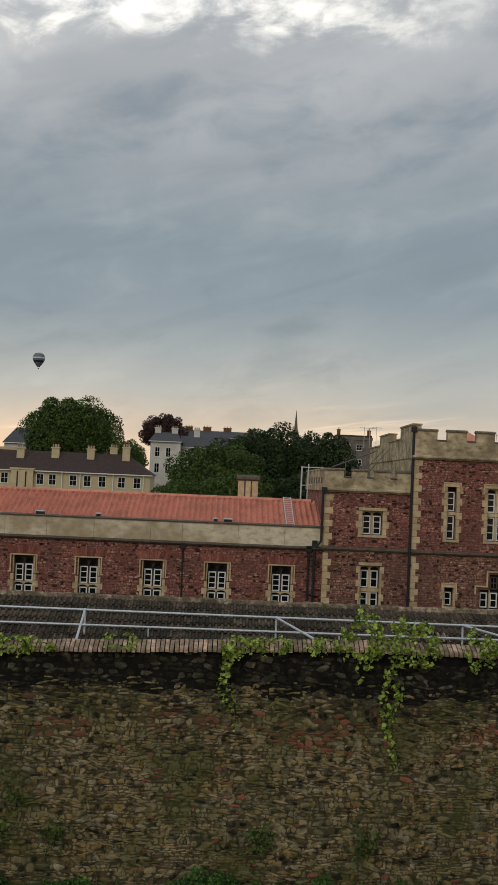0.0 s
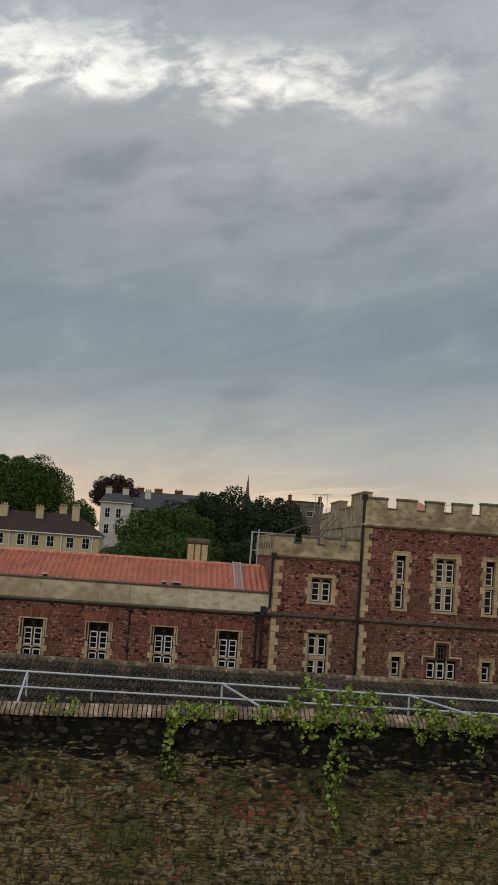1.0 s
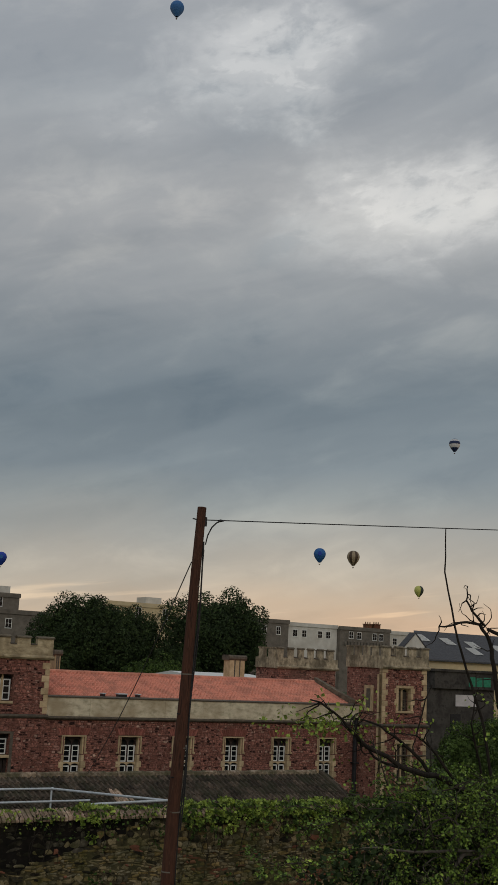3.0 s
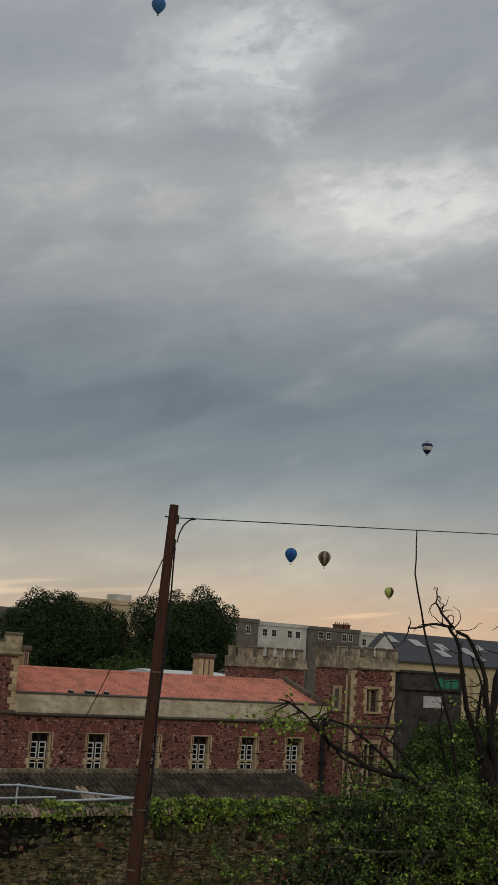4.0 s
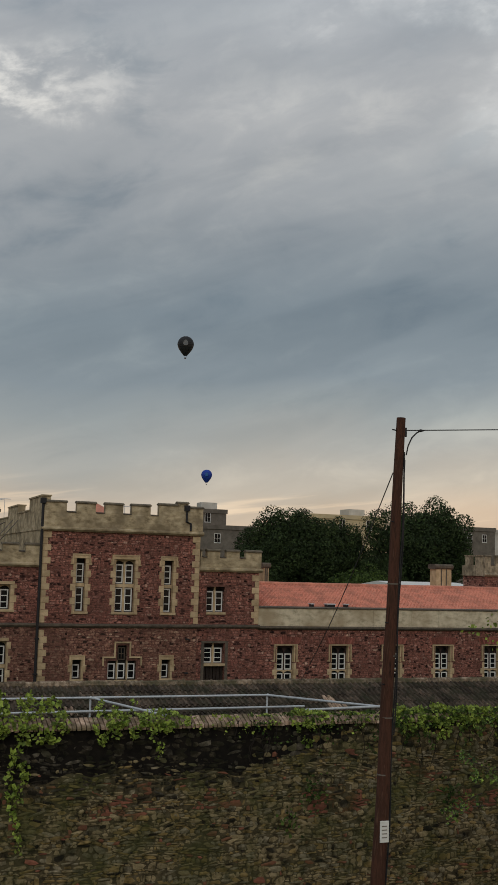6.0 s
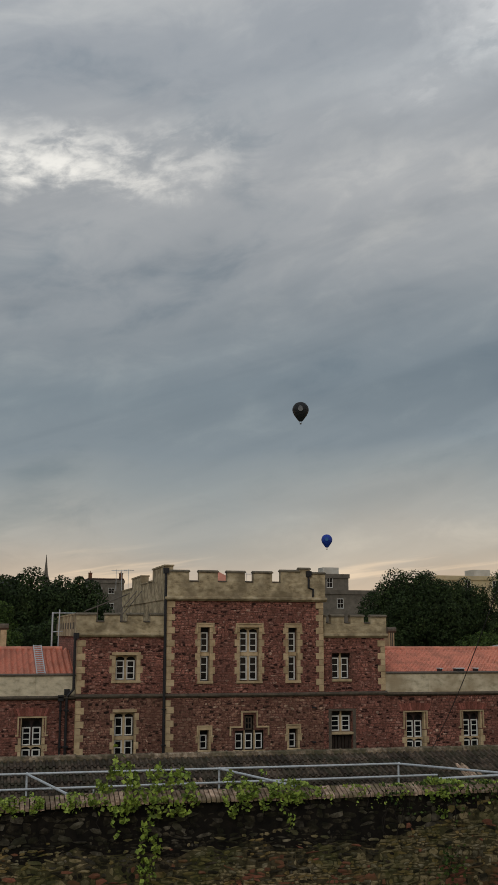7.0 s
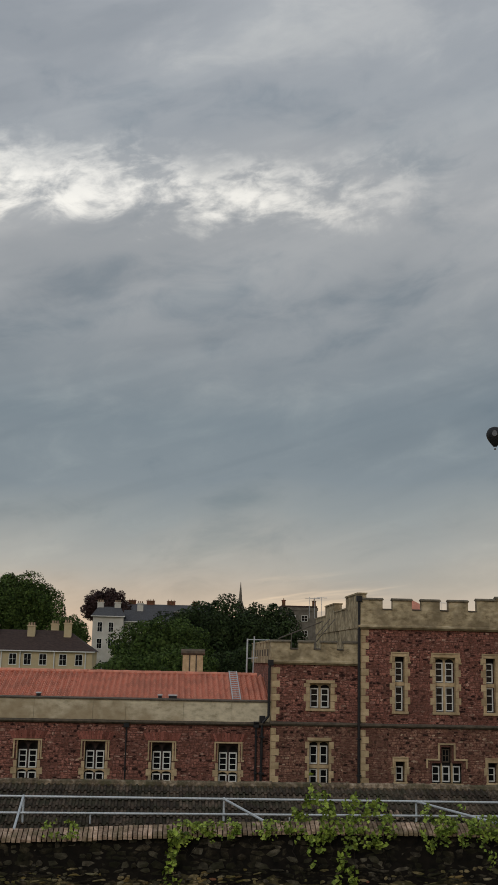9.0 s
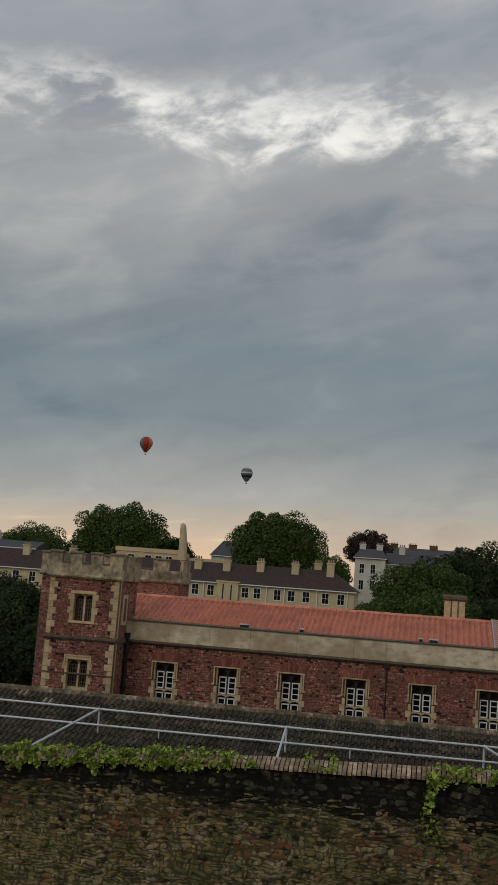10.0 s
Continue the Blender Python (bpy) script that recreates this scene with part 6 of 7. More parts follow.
def house(name, x0, x1, y, depth, eave, ridge, wall_mat, roof_mat, label, windows=(), hips=(0, 0), base=0.0, chimneys=(), ww=1.0, wh=1.7, chim_mat=None, category="house"):
    t = thing(name, ((x0 + x1) / 2, y, base), label, category)
    part("wall", boxes((x0, y, base - 1, x1, y + depth, eave)), wall_mat, t)
    if ridge > eave:
        bm = bmesh.new()
        ym = y + depth / 2
        a = [bm.verts.new(p) for p in ((x0 - 0.4, y - 0.4, eave), (x1 + 0.4, y - 0.4, eave), (x1 + 0.4, y + depth + 0.4, eave), (x0 - 0.4, y + depth + 0.4, eave))]
        b = [bm.verts.new(p) for p in ((x0 - 0.4 + hips[0], ym, ridge), (x1 + 0.4 - hips[1], ym, ridge))]
        for f in ((a[0], a[1], b[1], b[0]), (a[2], a[3], b[0], b[1]), (a[1], a[2], b[1]), (a[3], a[0], b[0]), (a[3], a[2], a[1], a[0])):
            bm.faces.new(f)
        part("roof", bm, roof_mat, t)
        part("gutter", boxes((x0 - 0.4, y - 0.52, eave - 0.12, x1 + 0.4, y - 0.38, eave + 0.03)), WHITE, t)
    else:
        part("parapet", boxes((x0 - 0.2, y - 0.2, eave - 0.5, x1 + 0.2, y + 0.3, eave + 0.3)), wall_mat, t)
    for wx, wz in windows:
        pane_window(t, wx, wz, ww, wh, y - 0.02)
    for c in chimneys:
        stack(t, c[0], y + (c[2] if len(c) > 2 else depth / 2), (eave + ridge) / 2 - 1.0, c[1], c[3] if len(c) > 3 else 1.3, chim_mat or wall_mat)
    return t


row1 = [(x, 7.15) for x in (-66, -63.2, -57, -53.5, -47.5, -44, -38.0, -36.2, -33.7, -28.2, -26.3, -23.1, -20.9, -18.6, -15.6, -13.2)]
row2 = [(x, 3.9) for x in (-66, -63.2, -57, -53.5)]
terrace = house("terrace_house", -76, -11.2, 170, 11, 9.2, 12.4, BATH, BROWN_ROOF, "long honey-stone terrace with a dark brown roof and tall chimneys", row1 + row2, (3, 4.5),
                chimneys=[(x, z, d, 1.15) for x, z, d in ((-66, 13.2, 4), (-58, 13.2, 4), (-36.7, 12.9, 3.5), (-32, 12.9, 3.5), (-26.6, 13.2, 4), (-21, 13.2, 4), (-17.6, 13.6, 6), (-15.4, 13.7, 4))], ww=1.0, wh=1.55)
part("bay", boxes((-32.6, 169.3, 0, -29.2, 170.0, 9.3), (-32.8, 169.2, 9.3, -29.0, 170.0, 9.55)), BATH, terrace, "projecting stone bay with tall dark slots")
part("slot", boxes((-31.7, 169.26, 5, -31.5, 169.3, 9.0)), DARK, terrace)
part("slot", boxes((-30.4, 169.26, 5, -30.2, 169.3, 9.0)), DARK, terrace)
for x in (-34.8, -24.8, -22.0, -16.9, -12.2):
    bm = bmesh.new()
    tube(bm, [(x, 169.8, 3), (x, 169.8, 9.2)], 0.09, 6)
    part("downpipe", bm, WHITE, terrace)

house("town_house", -15.4, -9.2, 230, 9, 16.8, 18.9, STUCCO, SLATE, "white stuccoed town house with a slate mansard roof", [(-13.9, 13.6), (-11.6, 13.6), (-13.9, 10.2), (-11.6, 10.2)], (1.2, 1.2), 3, [(-14.2, 20.0), (-10.6, 20.0)], 0.9, 1.9, STUCCO)
house("town_house", -9.0, 1.0, 236, 9, 16.0, 18.6, STUCCO, SLATE, "pale rendered house half hidden by trees", [(-7.5, 13.0), (-5.0, 13.0)], (0, 0), 3, [(-6, 20.2)], 1.0, 1.8)
house("skyline_terrace", -13.5, 14.5, 350, 12, 23.0, 25.4, GREY_WALL, SLATE, "distant grey terrace with rows of chimney pots", [(x, 20.2) for x in (-11, -7.5, -4, -0.5, 3, 6.5, 10)], (0, 0), 8, [(-11.5, 26.7, 6, 2.4), (-5.6, 26.7, 6, 2.6), (1, 26.7, 6, 2.6), (9, 26.6, 6, 2.4)], 1.2, 1.9, STONE_RED, "terrace")
house("slate_roofed_house", -48, -37.5, 240, 10, 15.4, 19.0, STUCCO, SLATE, "slate-roofed house among trees", [(-45.5, 12.5), (-41, 12.5)], (2, 2), 4, [(-44, 20), (-39.5, 20)], 1.1, 1.9)
house("slate_roofed_house", -40.5, -34, 226, 8, 13.2, 16.8, STUCCO, SLATE, "small pale slate-roofed hillside villa", [(-38, 10.6)], (0, 0), 4, [(-35, 17.6)], 1.1, 1.7)
house("stone_villa", -60, -47.5, 206, 9, 14.6, 14.6, BATH, SLATE, "flat-roofed honey-stone villa with a bow window", [(-57, 11.6), (-53.6, 11.6), (-51.5, 11.6), (-49.5, 11.6)], base=3, ww=1.2, wh=1.9)
house("stone_villa", -47.5, -37, 202, 8, 13.2, 13.2, BATH, SLATE, "low flat-roofed honey-stone building", [(-44, 9.6), (-40.5, 9.6)], base=3, ww=0.8, wh=2.2)
house("pale_house", -100, -80, 215, 9, 13.4, 15.0, STUCCO, SLATE, "pale houses behind the dark terrace roof", [(-96, 11), (-92, 11), (-88, 11), (-84, 11)], base=3, ww=1.2, wh=1.6, chimneys=[(-90, 16.6)])
ob = thing("stone_obelisk", (-45.7, 201, 13), "tapering rounded honey-stone chimney shaft", "chimney")
bm = bmesh.new()
tube(bm, [(-45.7, 201, 11), (-45.75, 201, 16), (-46.0, 201, 19.0), (-46.05, 201, 19.6), (-46.05, 201, 19.85)], [0.95, 0.78, 0.6, 0.48, 0.2], 12)
part("shaft", bm, BATH, ob)
sp = thing("church_spire", (22.9, 350, 4), "thin distant church spire above trees", "church")
bm = bmesh.new()
tube(bm, [(22.9, 350, 2), (22.9, 350, 25), (22.9, 350, 27), (22.9, 350, 33)], [1.3, 1.2, 0.6, 0.05], 8)
part("spire", bm, GREY_WALL, sp)
h1 = house("pinnacled_house", 31.0, 40.8, 300, 10, 22.6, 22.6, GREY_WALL, SLATE, "grey rendered house with two tall corner chimneys", [(34, 19.3), (37.3, 19.3), (34, 15.2), (37.3, 15.2)], base=6, ww=1.5, wh=1.4)
part("roof", boxes((31, 300.2, 22.6, 40.8, 309, 23.4)), BROWN_ROOF, h1)
for x in (31.6, 40.0):
    stack(h1, x, 301, 22.5, 25.0, 0.9, STONE_RED, 1)
house("grey_town_house", 65.2, 70.4, 200, 8, 19.6, 19.6, GREY_WALL, SLATE, "grey rendered house with a flat parapet roof", [(66.6, 17.4)], base=4, ww=1.0, wh=1.8)
t = house("grey_town_house", 62.5, 79, 196, 8, 16.4, 16.4, GREY_WALL, SLATE, "wide grey house with bay windows behind the battlements", [(67.3, 13.4)], base=4, ww=1.1, wh=1.6)
part("roof_tank", boxes((65.6, 201, 19.9, 68.8, 204, 21.2)), STUCCO, t, "pale metal roof tank")
t = house("cream_flats", 84, 99.5, 190, 10, 19.1, 19.1, BATH, SLATE, "cream rendered block of flats with a lift housing", [(96.2, 16.6), (90.5, 16.6)], base=4, ww=1.0, wh=1.9)
part("lift_housing", boxes((92.8, 192, 19.4, 96.2, 196, 20.7)), STUCCO, t, "white boxy lift housing")
house("flat_roofed_block", 122, 131.2, 200, 9, 18.4, 18.4, GREY_WALL, SLATE, "brown-grey flat roofed block", [(125, 15.6), (128.6, 15.6)], base=5, ww=1.0, wh=1.5)
house("flat_roofed_block", 131.3, 144.8, 201, 9, 18.1, 18.1, STUCCO, SLATE, "white rendered flat-roofed block", [(133.6, 15.4), (136, 15.4), (140.2, 15.4), (142.4, 15.4)], base=5, ww=1.1, wh=1.4)
t = house("flat_roofed_block", 144.9, 159, 200, 9, 18.0, 18.0, GREY_WALL, SLATE, "grey terrace with a balustrade and chimneys", [(148, 15.7), (150.2, 15.7), (154.6, 15.6), (156.4, 15.6)], base=5, ww=1.1, wh=1.4, chimneys=[(155.6, 19.5, 4, 1.9), (158.0, 19.6, 4, 1.9)], chim_mat=STONE_RED)
for k in range(14):
    part("baluster", boxes((146 + 0.9 * k, 199.6, 14.2, 146.5 + 0.9 * k, 199.9, 15.0)), GREY_WALL, t)
house("flat_roofed_block", 159.1, 178, 202, 9, 17.8, 17.8, STUCCO, SLATE, "pale block at the end of the row", [(162, 15), (166, 15)], base=5, ww=1.1, wh=1.4)

# chapel-like building with skylights
ch = thing("slate_roofed_hall", (102, 110, 0), "cream stone hall with a large slate roof and skylights", "hall")
part("wall", boxes((93.2, 110, 0, 122, 124, 10.5)), BATH, ch)
bm = bmesh.new()
extrude_x(bm, [(109.5, 10.48), (118, 14.4), (126, 10.48), (126, 10.3), (109.5, 10.3)], 91.9, 122)
for v in bm.verts:
    if v.co.x < 92:
        v.co.x = 97.9 if v.co.z > 14 else 104.5 if v.co.y > 120 else 91.9
part("roof", bm, SLATE, ch, "blue-grey slate roof")
bm = bmesh.new()
extrude_y(bm, [(88.9, 8.0), (92.6, 8.0), (92.6, 11.75), (90.8, 13.55), (88.9, 11.75)], 109.1, 109.9)
part("gable", bm, STUCCO, ch, "white rendered gable")
bm = bmesh.new()
extrude_y(bm, [(88.7, 11.7), (90.8, 13.72), (92.9, 11.7), (92.9, 11.55), (90.8, 13.55), (88.7, 11.55)], 109.0, 110.2)
part("gable_roof", bm, SLATE, ch, "slate roof of the gable")
for x, z in ((96.5, 12.9), (100.5, 12.6), (104.5, 12.3), (108.5, 12.0), (112, 12.6), (103, 11.4), (109, 11.2)):
    y = 109.5 + (z - 10.48) / 3.92 * 8.5
    bm = bmesh.new()
    dz = 0.9
    v = [bm.verts.new(p) for p in ((x, y - 0.08, z + 0.06), (x + 1.7, y - 0.08, z + 0.06), (x + 1.7, y + dz * 2.17 - 0.08, z + dz + 0.06), (x, y + dz * 2.17 - 0.08, z + dz + 0.06))]
    bm.faces.new(v)
    bmesh.ops.solidify(bm, geom=bm.faces[:], thickness=0.06)
    part("skylight", bm, WHITE, ch, "pale roof skylight")
for x in (104.5, 109.5, 113.5):
    bm = bmesh.new()
    extrude_y(bm, [(x - 0.5, 5.0), (x + 0.5, 5.0), (x + 0.5, 8.0), (x + 0.3, 8.5), (x, 8.75), (x - 0.3, 8.5), (x - 0.5, 8.0)], 109.92, 110.02)
    part("window", bm, GLASS, ch, "dark round-headed window")
for x in (102, 107, 111.5):
    part("buttress", boxes((x - 0.35, 109.5, 0, x + 0.35, 110.0, 8.8)), BATH, ch)
db = thing("flat_roofed_annexe", (80.5, 90, 0), "dark flat-roofed concrete annexe with painted graffiti", "annexe")
SOOTY = material("sooty_concrete", [(0.022, 0.020, 0.018), (0.075, 0.068, 0.06), (0.05, 0.045, 0.04)], 1.6, 0.9, 0.3, stain=(0.03, 0.026, 0.024), stain_scale=0.7)
part("wall", boxes((75.5, 90, 0, 86, 98, 7.2)), SOOTY, db)
part("upper_wall", boxes((77.3, 89.6, 7.2, 85.8, 98, 8.95)), SOOTY, db)
part("roof_edge", boxes((77.1, 89.4, 8.95, 86.0, 98, 9.2)), SOOTY, db)
GREEN_PAINT = material("green_spray_paint", [(0.02, 0.16, 0.09), (0.04, 0.26, 0.15)], 3, 0.6, 0)
PALE_PAINT = material("pale_spray_paint", [(0.45, 0.42, 0.42), (0.62, 0.58, 0.58)], 1, 0.6, 0)
for k, (x, w) in enumerate(((82.0, 0.9), (83.1, 0.8), (84.1, 1.0))):
    part("graffiti", boxes((x, 89.55, 7.5, x + w, 89.6, 8.5 - 0.1 * (k % 2))), GREEN_PAINT, db, "green painted bar")
part("graffiti", boxes((80.5, 89.95, 5.4, 83.4, 90.0, 6.6)), PALE_PAINT, db, "pale painted patch")
part("doorway", boxes((79.8, 89.96, 2.6, 81.2, 90.0, 4.6)), DARK, db)

# battlemented blocks behind the wings
for nm, x0, x1, gaps in (("rear_block", -24, -15.0, 5), ("rear_block", 42.5, 47.7, 6)):
    t = thing(nm, ((x0 + x1) / 2, 66, 0), "battlemented red rubble cross block behind the wing roof", "prison building", "rear cross blocks")
    part("wall", boxes((x0 + 0.1, 66.1, 0, x1 - 0.1, 69, 8.5)), RUBBLE, t)
    n_ = gaps
    step = (x1 - x0) / n_
    battlement(t, x0, x1, 66, 66.2, 8.6, 9.25, 9.95, [(x0 + step * k, x0 + step * (k + 0.56)) for k in range(n_)])
    battlement_side(t, x1 - 0.2, x1, 66.22, 69, 8.6, 9.25, 9.95, [(66.5 + 1.3 * k, 67.3 + 1.3 * k) for k in range(2)])
    battlement_side(t, x0, x0 + 0.2, 66.22, 69, 8.6, 9.25, 9.95, [(66.5 + 1.3 * k, 67.3 + 1.3 * k) for k in range(2)])

low = thing("low_white_roof", (46.5, 80, 0), "long low building with a pale flat metal roof", "building")
part("wall", boxes((42.9, 80, 0, 50.2, 86, 7.45)), STUCCO, low)
bm = bmesh.new()
extrude_x(bm, [(79.7, 7.45), (79.7, 7.62), (82.8, 7.86), (86.2, 7.5), (86.2, 7.4)], 42.7, 50.4)
part("roof", bm, WHITE, low, "pale metal roof sheet")

# ---- chimneys, pipes and small things on the roofs ----
def stone_chimney(x0, x1, y, z0, z1, label):
    t = thing("chimney_stack", ((x0 + x1) / 2, y, z0), label, "chimney", "cream chimney stacks")
    part("shaft", boxes((x0 + 0.1, y - 0.4, z0, x1 - 0.1, y + 0.4, z1 - 0.3)), QUOIN, t)
    w = (x1 - x0 - 0.2) / 3
    for k in (1, 2):
        part("groove", boxes((x0 + 0.1 + w * k - 0.04, y - 0.42, z0, x0 + 0.1 + w * k + 0.04, y - 0.39, z1 - 0.32)), STRING, t)
    bm = bmesh.new()
    extrude_x(bm, [(y - 0.42, z1 - 0.34), (y - 0.52, z1 - 0.24), (y - 0.52, z1 - 0.1), (y - 0.4, z1), (y + 0.4, z1), (y + 0.52, z1 - 0.1), (y + 0.52, z1 - 0.24), (y + 0.42, z1 - 0.34)], x0, x1)
    part("cap", bm, STRING, t, "dark weathered cap")


stone_chimney(0.85, 2.2, 64.0, 7.0, 9.05, "square cream stone chimney stack behind the roof ridge")
stone_chimney(37.1, 38.45, 64.0, 7.0, 9.2, "square cream stone chimney stack on the ridge")
stone_chimney(24.85, 25.4, 64.0, 7.0, 8.95, "slender cream chimney stack beside the flank block")


def downpipe(points, radius, label):
    t = thing("rainwater_pipe", points[-1], label, "drainpipe", "black rainwater pipes")
    bm = bmesh.new()
    tube(bm, points, radius, 8)
    part("pipe", bm, DARK, t)
    top = points[0]
    part("hopper", boxes((top[0] - 0.14, top[1] - 0.12, top[2] - 0.1, top[0] + 0.14, top[1] + 0.1, top[2] + 0.2)), DARK, t)
    for z in (1.0, 2.8, 4.6):
        part("collar", boxes((points[-1][0] - radius * 1.5, points[-1][1] - radius * 1.5, z, points[-1][0] + radius * 1.5, points[-1][1] + radius * 1.5, z + 0.08)), DARK, t)


downpipe([(5.05, 57.85, 5.5), (5.05, 57.85, 5.2), (5.02, 57.85, 0.1)], 0.07, "black cast-iron rainwater pipe on the wing")
downpipe([(5.42, 57.6, 8.35), (5.36, 57.6, 8.1), (5.36, 57.6, 5.7), (5.05, 57.6, 5.35)], 0.07, "black offset rainwater pipe at the corner")
downpipe([(4.75, 57.9, 5.2), (4.75, 57.9, 0.1)], 0.055, "thin black pipe on the wing wall")
downpipe([(10.02, 57.42, 11.75), (10.02, 57.42, 0.1)], 0.075, "tall black rainwater pipe beside the gatehouse")
downpipe([(-15.8, 57.8, 5.5), (-15.8, 57.8, 0.1)], 0.09, "black rainwater pipe in the tower angle")
downpipe([(43.3, 57.8, 5.4), (43.3, 57.8, 0.1)], 0.14, "black rainwater pipe at the wing end")
downpipe([(17.9, 57.36, 11.7), (17.9, 57.36, 11.0), (18.15, 57.36, 10.9), (18.15, 57.36, 10.5)], 0.06, "short black pipe on the parapet")
downpipe([(-1.9, 57.95, 5.1), (-1.9, 57.95, 0.1)], 0.035, "thin dark cable pipe on the wing wall")

ladder = thing("roof_ladder", (3.9, 60, 6.6), "grey metal roof ladder lying on the tiles", "ladder")
for dx in (0, 0.42):
    bm = bmesh.new()
    tube(bm, [(3.55 + dx, 58.5, 6.45), (3.55 + dx, 62.65, 7.86)], 0.03, 6)
    part("stile", bm, STEEL, ladder)
for k in range(14):
    f = (k + 0.5) / 14
    bm = bmesh.new()
    tube(bm, [(3.55, 58.5 + 4.15 * f, 6.47 + 1.41 * f), (3.97, 58.5 + 4.15 * f, 6.47 + 1.41 * f)], 0.028, 6)
    part("rung", bm, STEEL, ladder)
for x, w in ((-9.8, 0.42), (-6.6, 0.2), (-0.35, 0.2), (0.2, 0.42), (26.9, 0.5), (25.9, 0.15), (28.1, 0.15)):
    t = thing("roof_vent", (x, 58.6, 6.45), "small dark box vent at the roof edge", "roof vent", "vents along the eaves")
    part("body", boxes((x, 58.3, 6.42, x + w, 58.7, 6.6)), DARK, t)
    part("lid", boxes((x - 0.03, 58.26, 6.6, x + w + 0.03, 58.74, 6.65)), STEEL, t)
sp = thing("scaffold_mast", (4.6, 64, 6), "grey scaffold poles and cables beside the flank block", "mast")
for a, b, q in (((4.75, 66, 4), (4.8, 66, 9.75), 0.05), ((5.1, 66, 4), (5.2, 66, 9.9), 0.035), ((4.8, 66, 9.7), (7.4, 66, 9.7), 0.03), ((4.8, 66, 8.6), (6.2, 66, 8.7), 0.03)):
    bm = bmesh.new()
    tube(bm, [a, b], q, 6)
    part("tube", bm, STEEL, sp)
st = thing("roof_stair", (9, 64, 9), "grey steel stair with handrails on the flank roof", "stair")
for a, b in (((6.5, 64, 9.8), (9.3, 66, 10.9)), ((6.5, 64.8, 9.75), (9.3, 66.8, 10.85)), ((7.2, 64, 9.0), (7.2, 64, 10.1)), ((8.6, 65.5, 9.3), (8.6, 65.5, 10.7)), ((8.0, 64, 9.2), (9.6, 65, 11.0)), ((8.3, 64, 9.2), (9.9, 65, 11.0))):
    bm = bmesh.new()
    tube(bm, [a, b], 0.026, 6)
    part("rail", bm, GREY_WALL, st)
for k, (x, y, z, h, n_) in enumerate(((9.0, 70, 12.0, 0.55, 2), (9.5, 68, 12.1, 0.35, 1), (16.3, 65, 11.6, 0.6, 3), (18.6, 64, 11.5, 0.6, 2))):
    t = thing("roof_aerial", (x, y, z), "thin metal aerial and handrail on the parapet", "aerial", "roof aerials")
    for j in range(n_):
        bm = bmesh.new()
        tube(bm, [(x + 0.35 * j, y, z - 0.8), (x + 0.35 * j, y, z + h)], 0.016, 5)
        part("mast", bm, STEEL, t)
    bm = bmesh.new()
    tube(bm, [(x - 0.3, y, z + h * 0.85), (x + 0.35 * n_, y, z + h * 0.85)], 0.02, 5)
    part("crossbar", bm, STEEL, t)
gr = thing("hipped_roof", (14.6, 66, 10.2), "small red tiled hipped roof behind the gatehouse parapet", "roof")
bm = bmesh.new()
a = [bm.verts.new(p) for p in ((12.2, 63, 10.6), (17.2, 63, 10.6), (17.2, 70, 10.6), (12.2, 70, 10.6))]
b = [bm.verts.new(p) for p in ((14.5, 65.5, 12.35), (15.0, 67.5, 12.35))]
for f in ((a[0], a[1], b[0]), (a[1], a[2], b[1], b[0]), (a[2], a[3], b[1]), (a[3], a[0], b[0], b[1]), (a[3], a[2], a[1], a[0])):
    bm.faces.new(f)
part("tiles", bm, PANTILE, gr)


# ---- hot-air balloons ----
def fabric(name, c):
    return material(name, [tuple(0.85 * v for v in c), c], 0.5, 0.6, 0.0)


CLOTH = {k: fabric(k + "_balloon_cloth", c) for k, c in dict(black=(0.02, 0.022, 0.025), blue=(0.02, 0.06, 0.38), sky=(0.03, 0.13, 0.36), brown=(0.09, 0.06, 0.04), sand=(0.34, 0.27, 0.18), yellow=(0.55, 0.56, 0.16),
                                                          dark=(0.05, 0.06, 0.05), navy=(0.015, 0.03, 0.09), white=(0.6, 0.62, 0.64), red=(0.35, 0.04, 0.03), orange=(0.55, 0.20, 0.06), grey=(0.16, 0.17, 0.18)).items()}


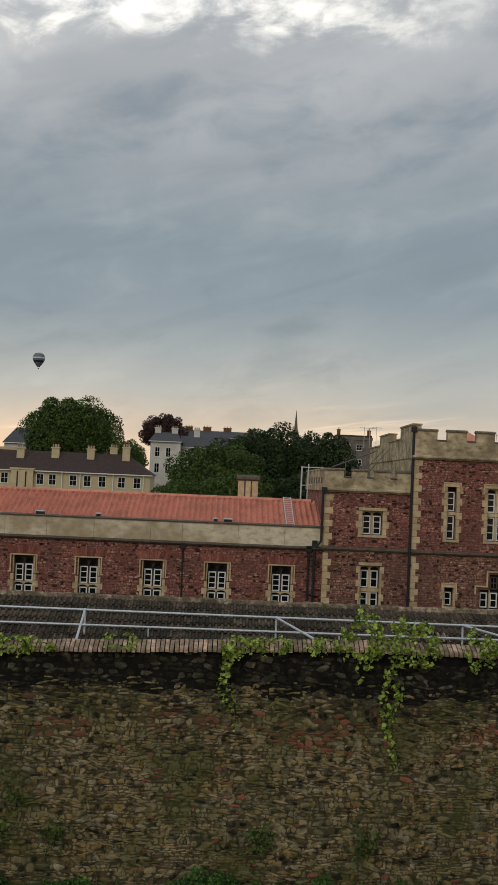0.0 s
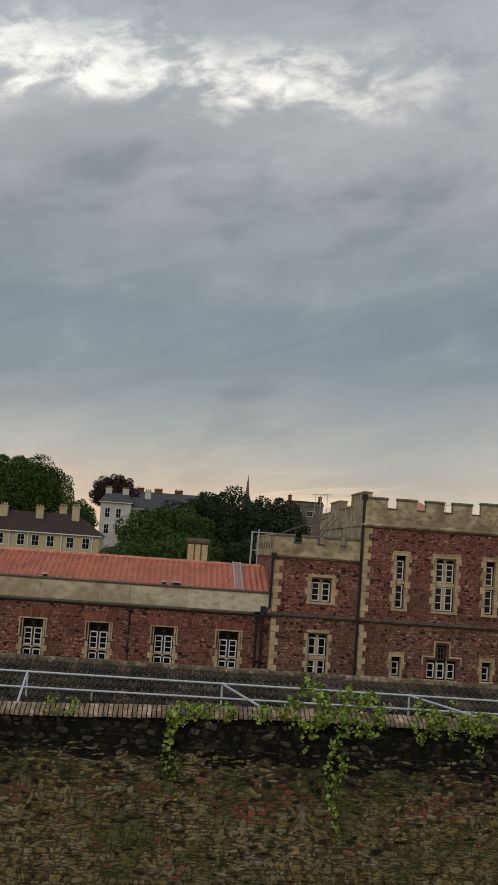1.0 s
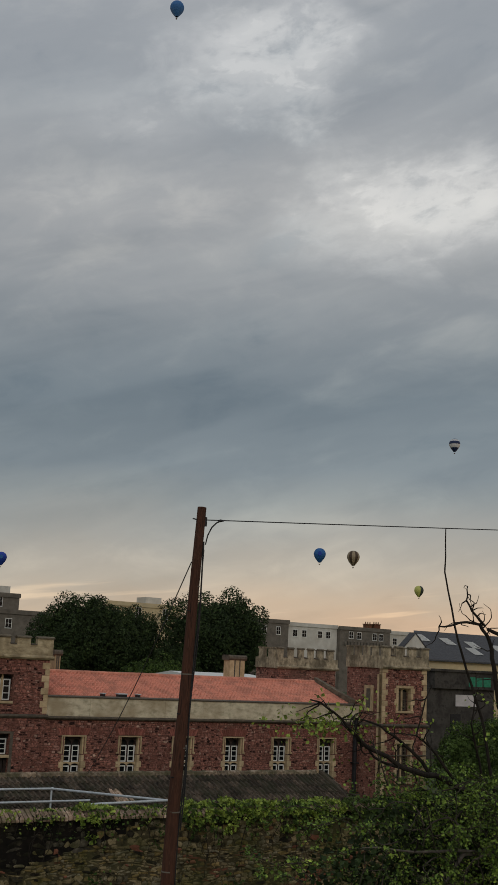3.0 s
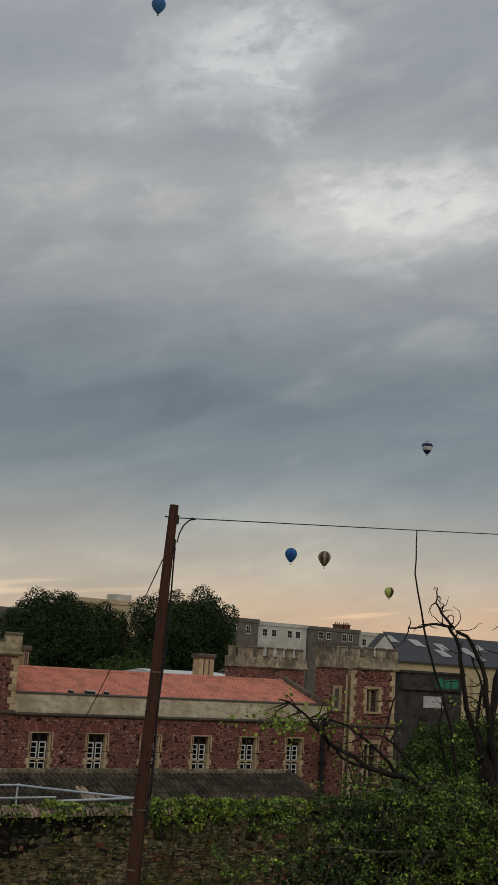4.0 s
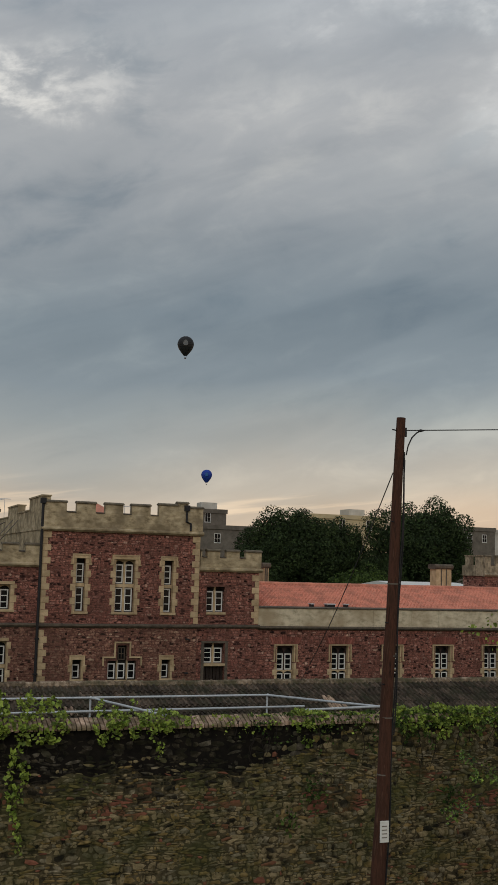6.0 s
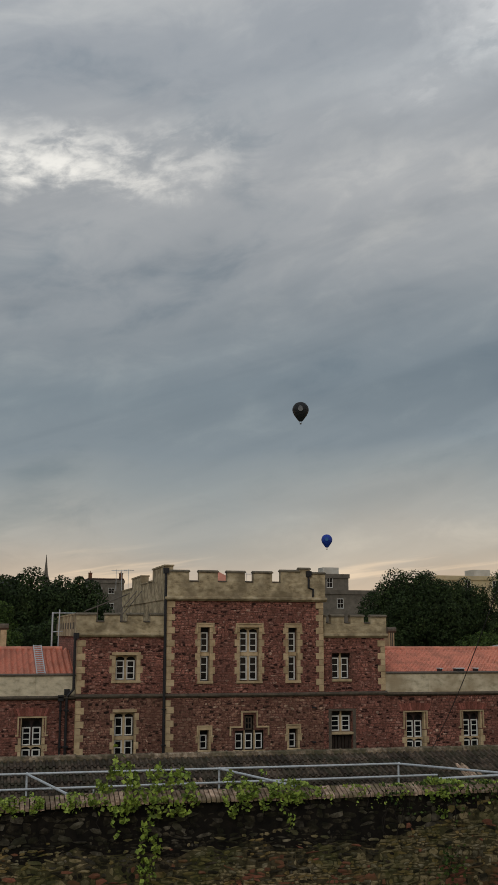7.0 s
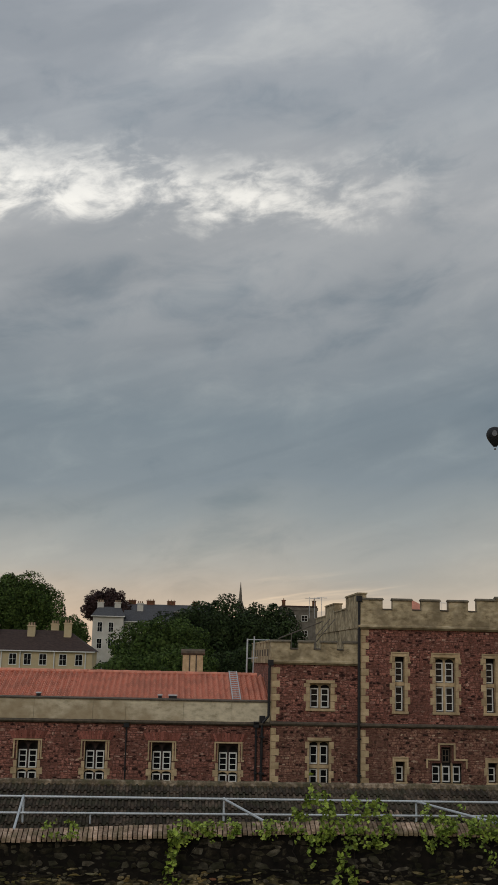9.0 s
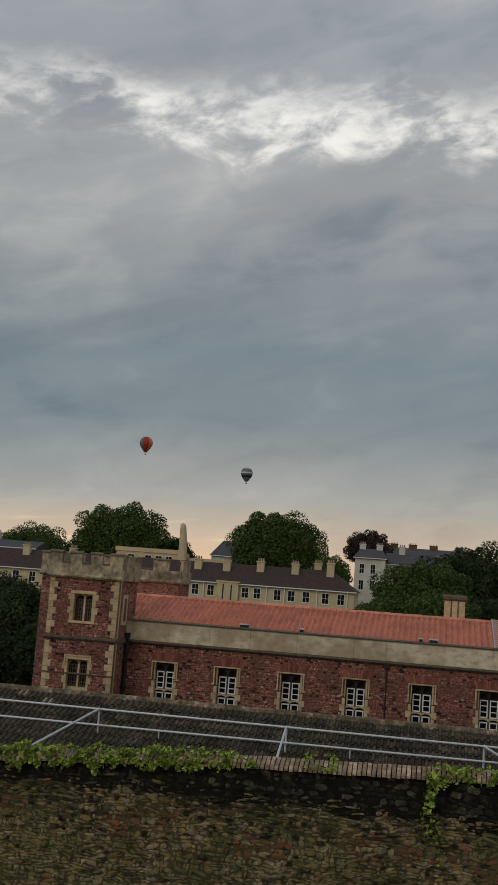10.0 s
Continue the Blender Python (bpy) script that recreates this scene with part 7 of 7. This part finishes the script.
def balloon(ax, az, px, label, gores, rings=None, emblem=""):
    """Envelope of gores round a pear-shaped profile; gores lists the cloth of each, by turns."""
    y = 1200.0
    c = Vector((ax * y, y, 8.5 + az * y))
    R_ = px / 1932 * y * math.sqrt(1 + ax * ax + az * az) * 0.97
    t = thing("hot_air_balloon", c - Vector((0, 0, R_ * 1.75)), label, "balloon", "balloons over the city")
    prof = [(0.02, 1.0), (0.35, 0.95), (0.66, 0.78), (0.88, 0.5), (0.99, 0.18), (1.0, -0.05), (0.92, -0.35), (0.75, -0.68), (0.52, -1.0), (0.32, -1.25), (0.2, -1.38)]
    n_ = 24
    groups = {}
    for k in range(n_):
        for i in range(len(prof) - 1):
            name = rings[i] if rings and rings[i] else gores[k * len(gores) // n_]
            groups.setdefault((name, i if rings and rings[i] else -1 if rings else k * len(gores) // n_), []).append((k, i))
    for (name, _run), cells in groups.items():
        bm = bmesh.new()
        for k, i in cells:
            q = []
            for kk, ii in ((k, i), (k + 1, i), (k + 1, i + 1), (k, i + 1)):
                a = 2 * math.pi * kk / n_ + 0.2
                q.append(bm.verts.new(c + Vector((R_ * prof[ii][0] * math.cos(a), R_ * prof[ii][0] * math.sin(a), R_ * prof[ii][1]))))
            bm.faces.new(q)
        bmesh.ops.remove_doubles(bm, verts=bm.verts, dist=0.01)
        part("envelope_panel", bm, CLOTH[name], t, name + " cloth panels")
    if emblem:
        bm = bmesh.new()
        ang = math.atan2(-c.y, -c.x)
        f = Vector((math.cos(ang), math.sin(ang), 0))
        sd = Vector((-f.y, f.x, 0))
        ring = [c + f * R_ * 1.02 + sd * R_ * 0.30 * math.cos(q) * (1 - 0.25 * math.sin(q)) + Vector((0, 0, R_ * (0.05 + 0.36 * math.sin(q)))) for q in [6.283 * i / 10 for i in range(10)]]
        va = [bm.verts.new(p) for p in ring]
        vb = [bm.verts.new(p - f * R_ * 0.16) for p in ring]
        bm.faces.new(va)
        for i in range(10):
            bm.faces.new((va[i], va[(i + 1) % 10], vb[(i + 1) % 10], vb[i]))
        part("emblem", bm, CLOTH[emblem], t, "pale printed patch")
    bm = bmesh.new()
    z0 = c.z - R_ * 1.75
    box(bm, c.x - 0.09 * R_, y - 0.09 * R_, z0, c.x + 0.09 * R_, y + 0.09 * R_, z0 + 0.14 * R_)
    part("basket", bm, CLOTH["brown"], t)
    for dx in (-0.08, 0.08):
        bm = bmesh.new()
        tube(bm, [(c.x + dx * R_, y, z0 + 0.14 * R_), (c.x + dx * 2.2 * R_, y, c.z - R_ * 1.38)], 0.1, 4)
        part("suspension_line", bm, DARK, t)
    return t


balloon(0.3049, 0.2155, 15, "black hot-air balloon high in the grey sky", ["black"], None, "grey")
balloon(0.3306, 0.0895, 10, "royal blue hot-air balloon low over the roofs", ["blue"], None, "sky")
balloon(0.6937, 0.1260, 11, "bright blue hot-air balloon with a small pale patch", ["sky"], None, "blue")
balloon(0.7400, 0.1270, 11.5, "brown and sand striped hot-air balloon", ["brown", "sand"] * 6)
balloon(0.8366, 0.0965, 8.5, "small yellow and green hot-air balloon", ["yellow", "white", "yellow", "yellow", "dark", "yellow"])
balloon(0.8896, 0.2795, 10, "navy and white ringed hot-air balloon", ["navy"], [None, None, "white", None, None, "white", "white", None, None, None])
balloon(0.4746, 0.7187, 12, "blue hot-air balloon very high overhead", ["sky"])
balloon(-0.2717, 0.1301, 12, "red and orange striped hot-air balloon", ["red", "orange", "red", "grey", "red", "orange"])
balloon(-0.1726, 0.1068, 11, "grey and white patterned hot-air balloon", ["grey"], [None, "white", None, None, "white", None, "navy", None, None, None])
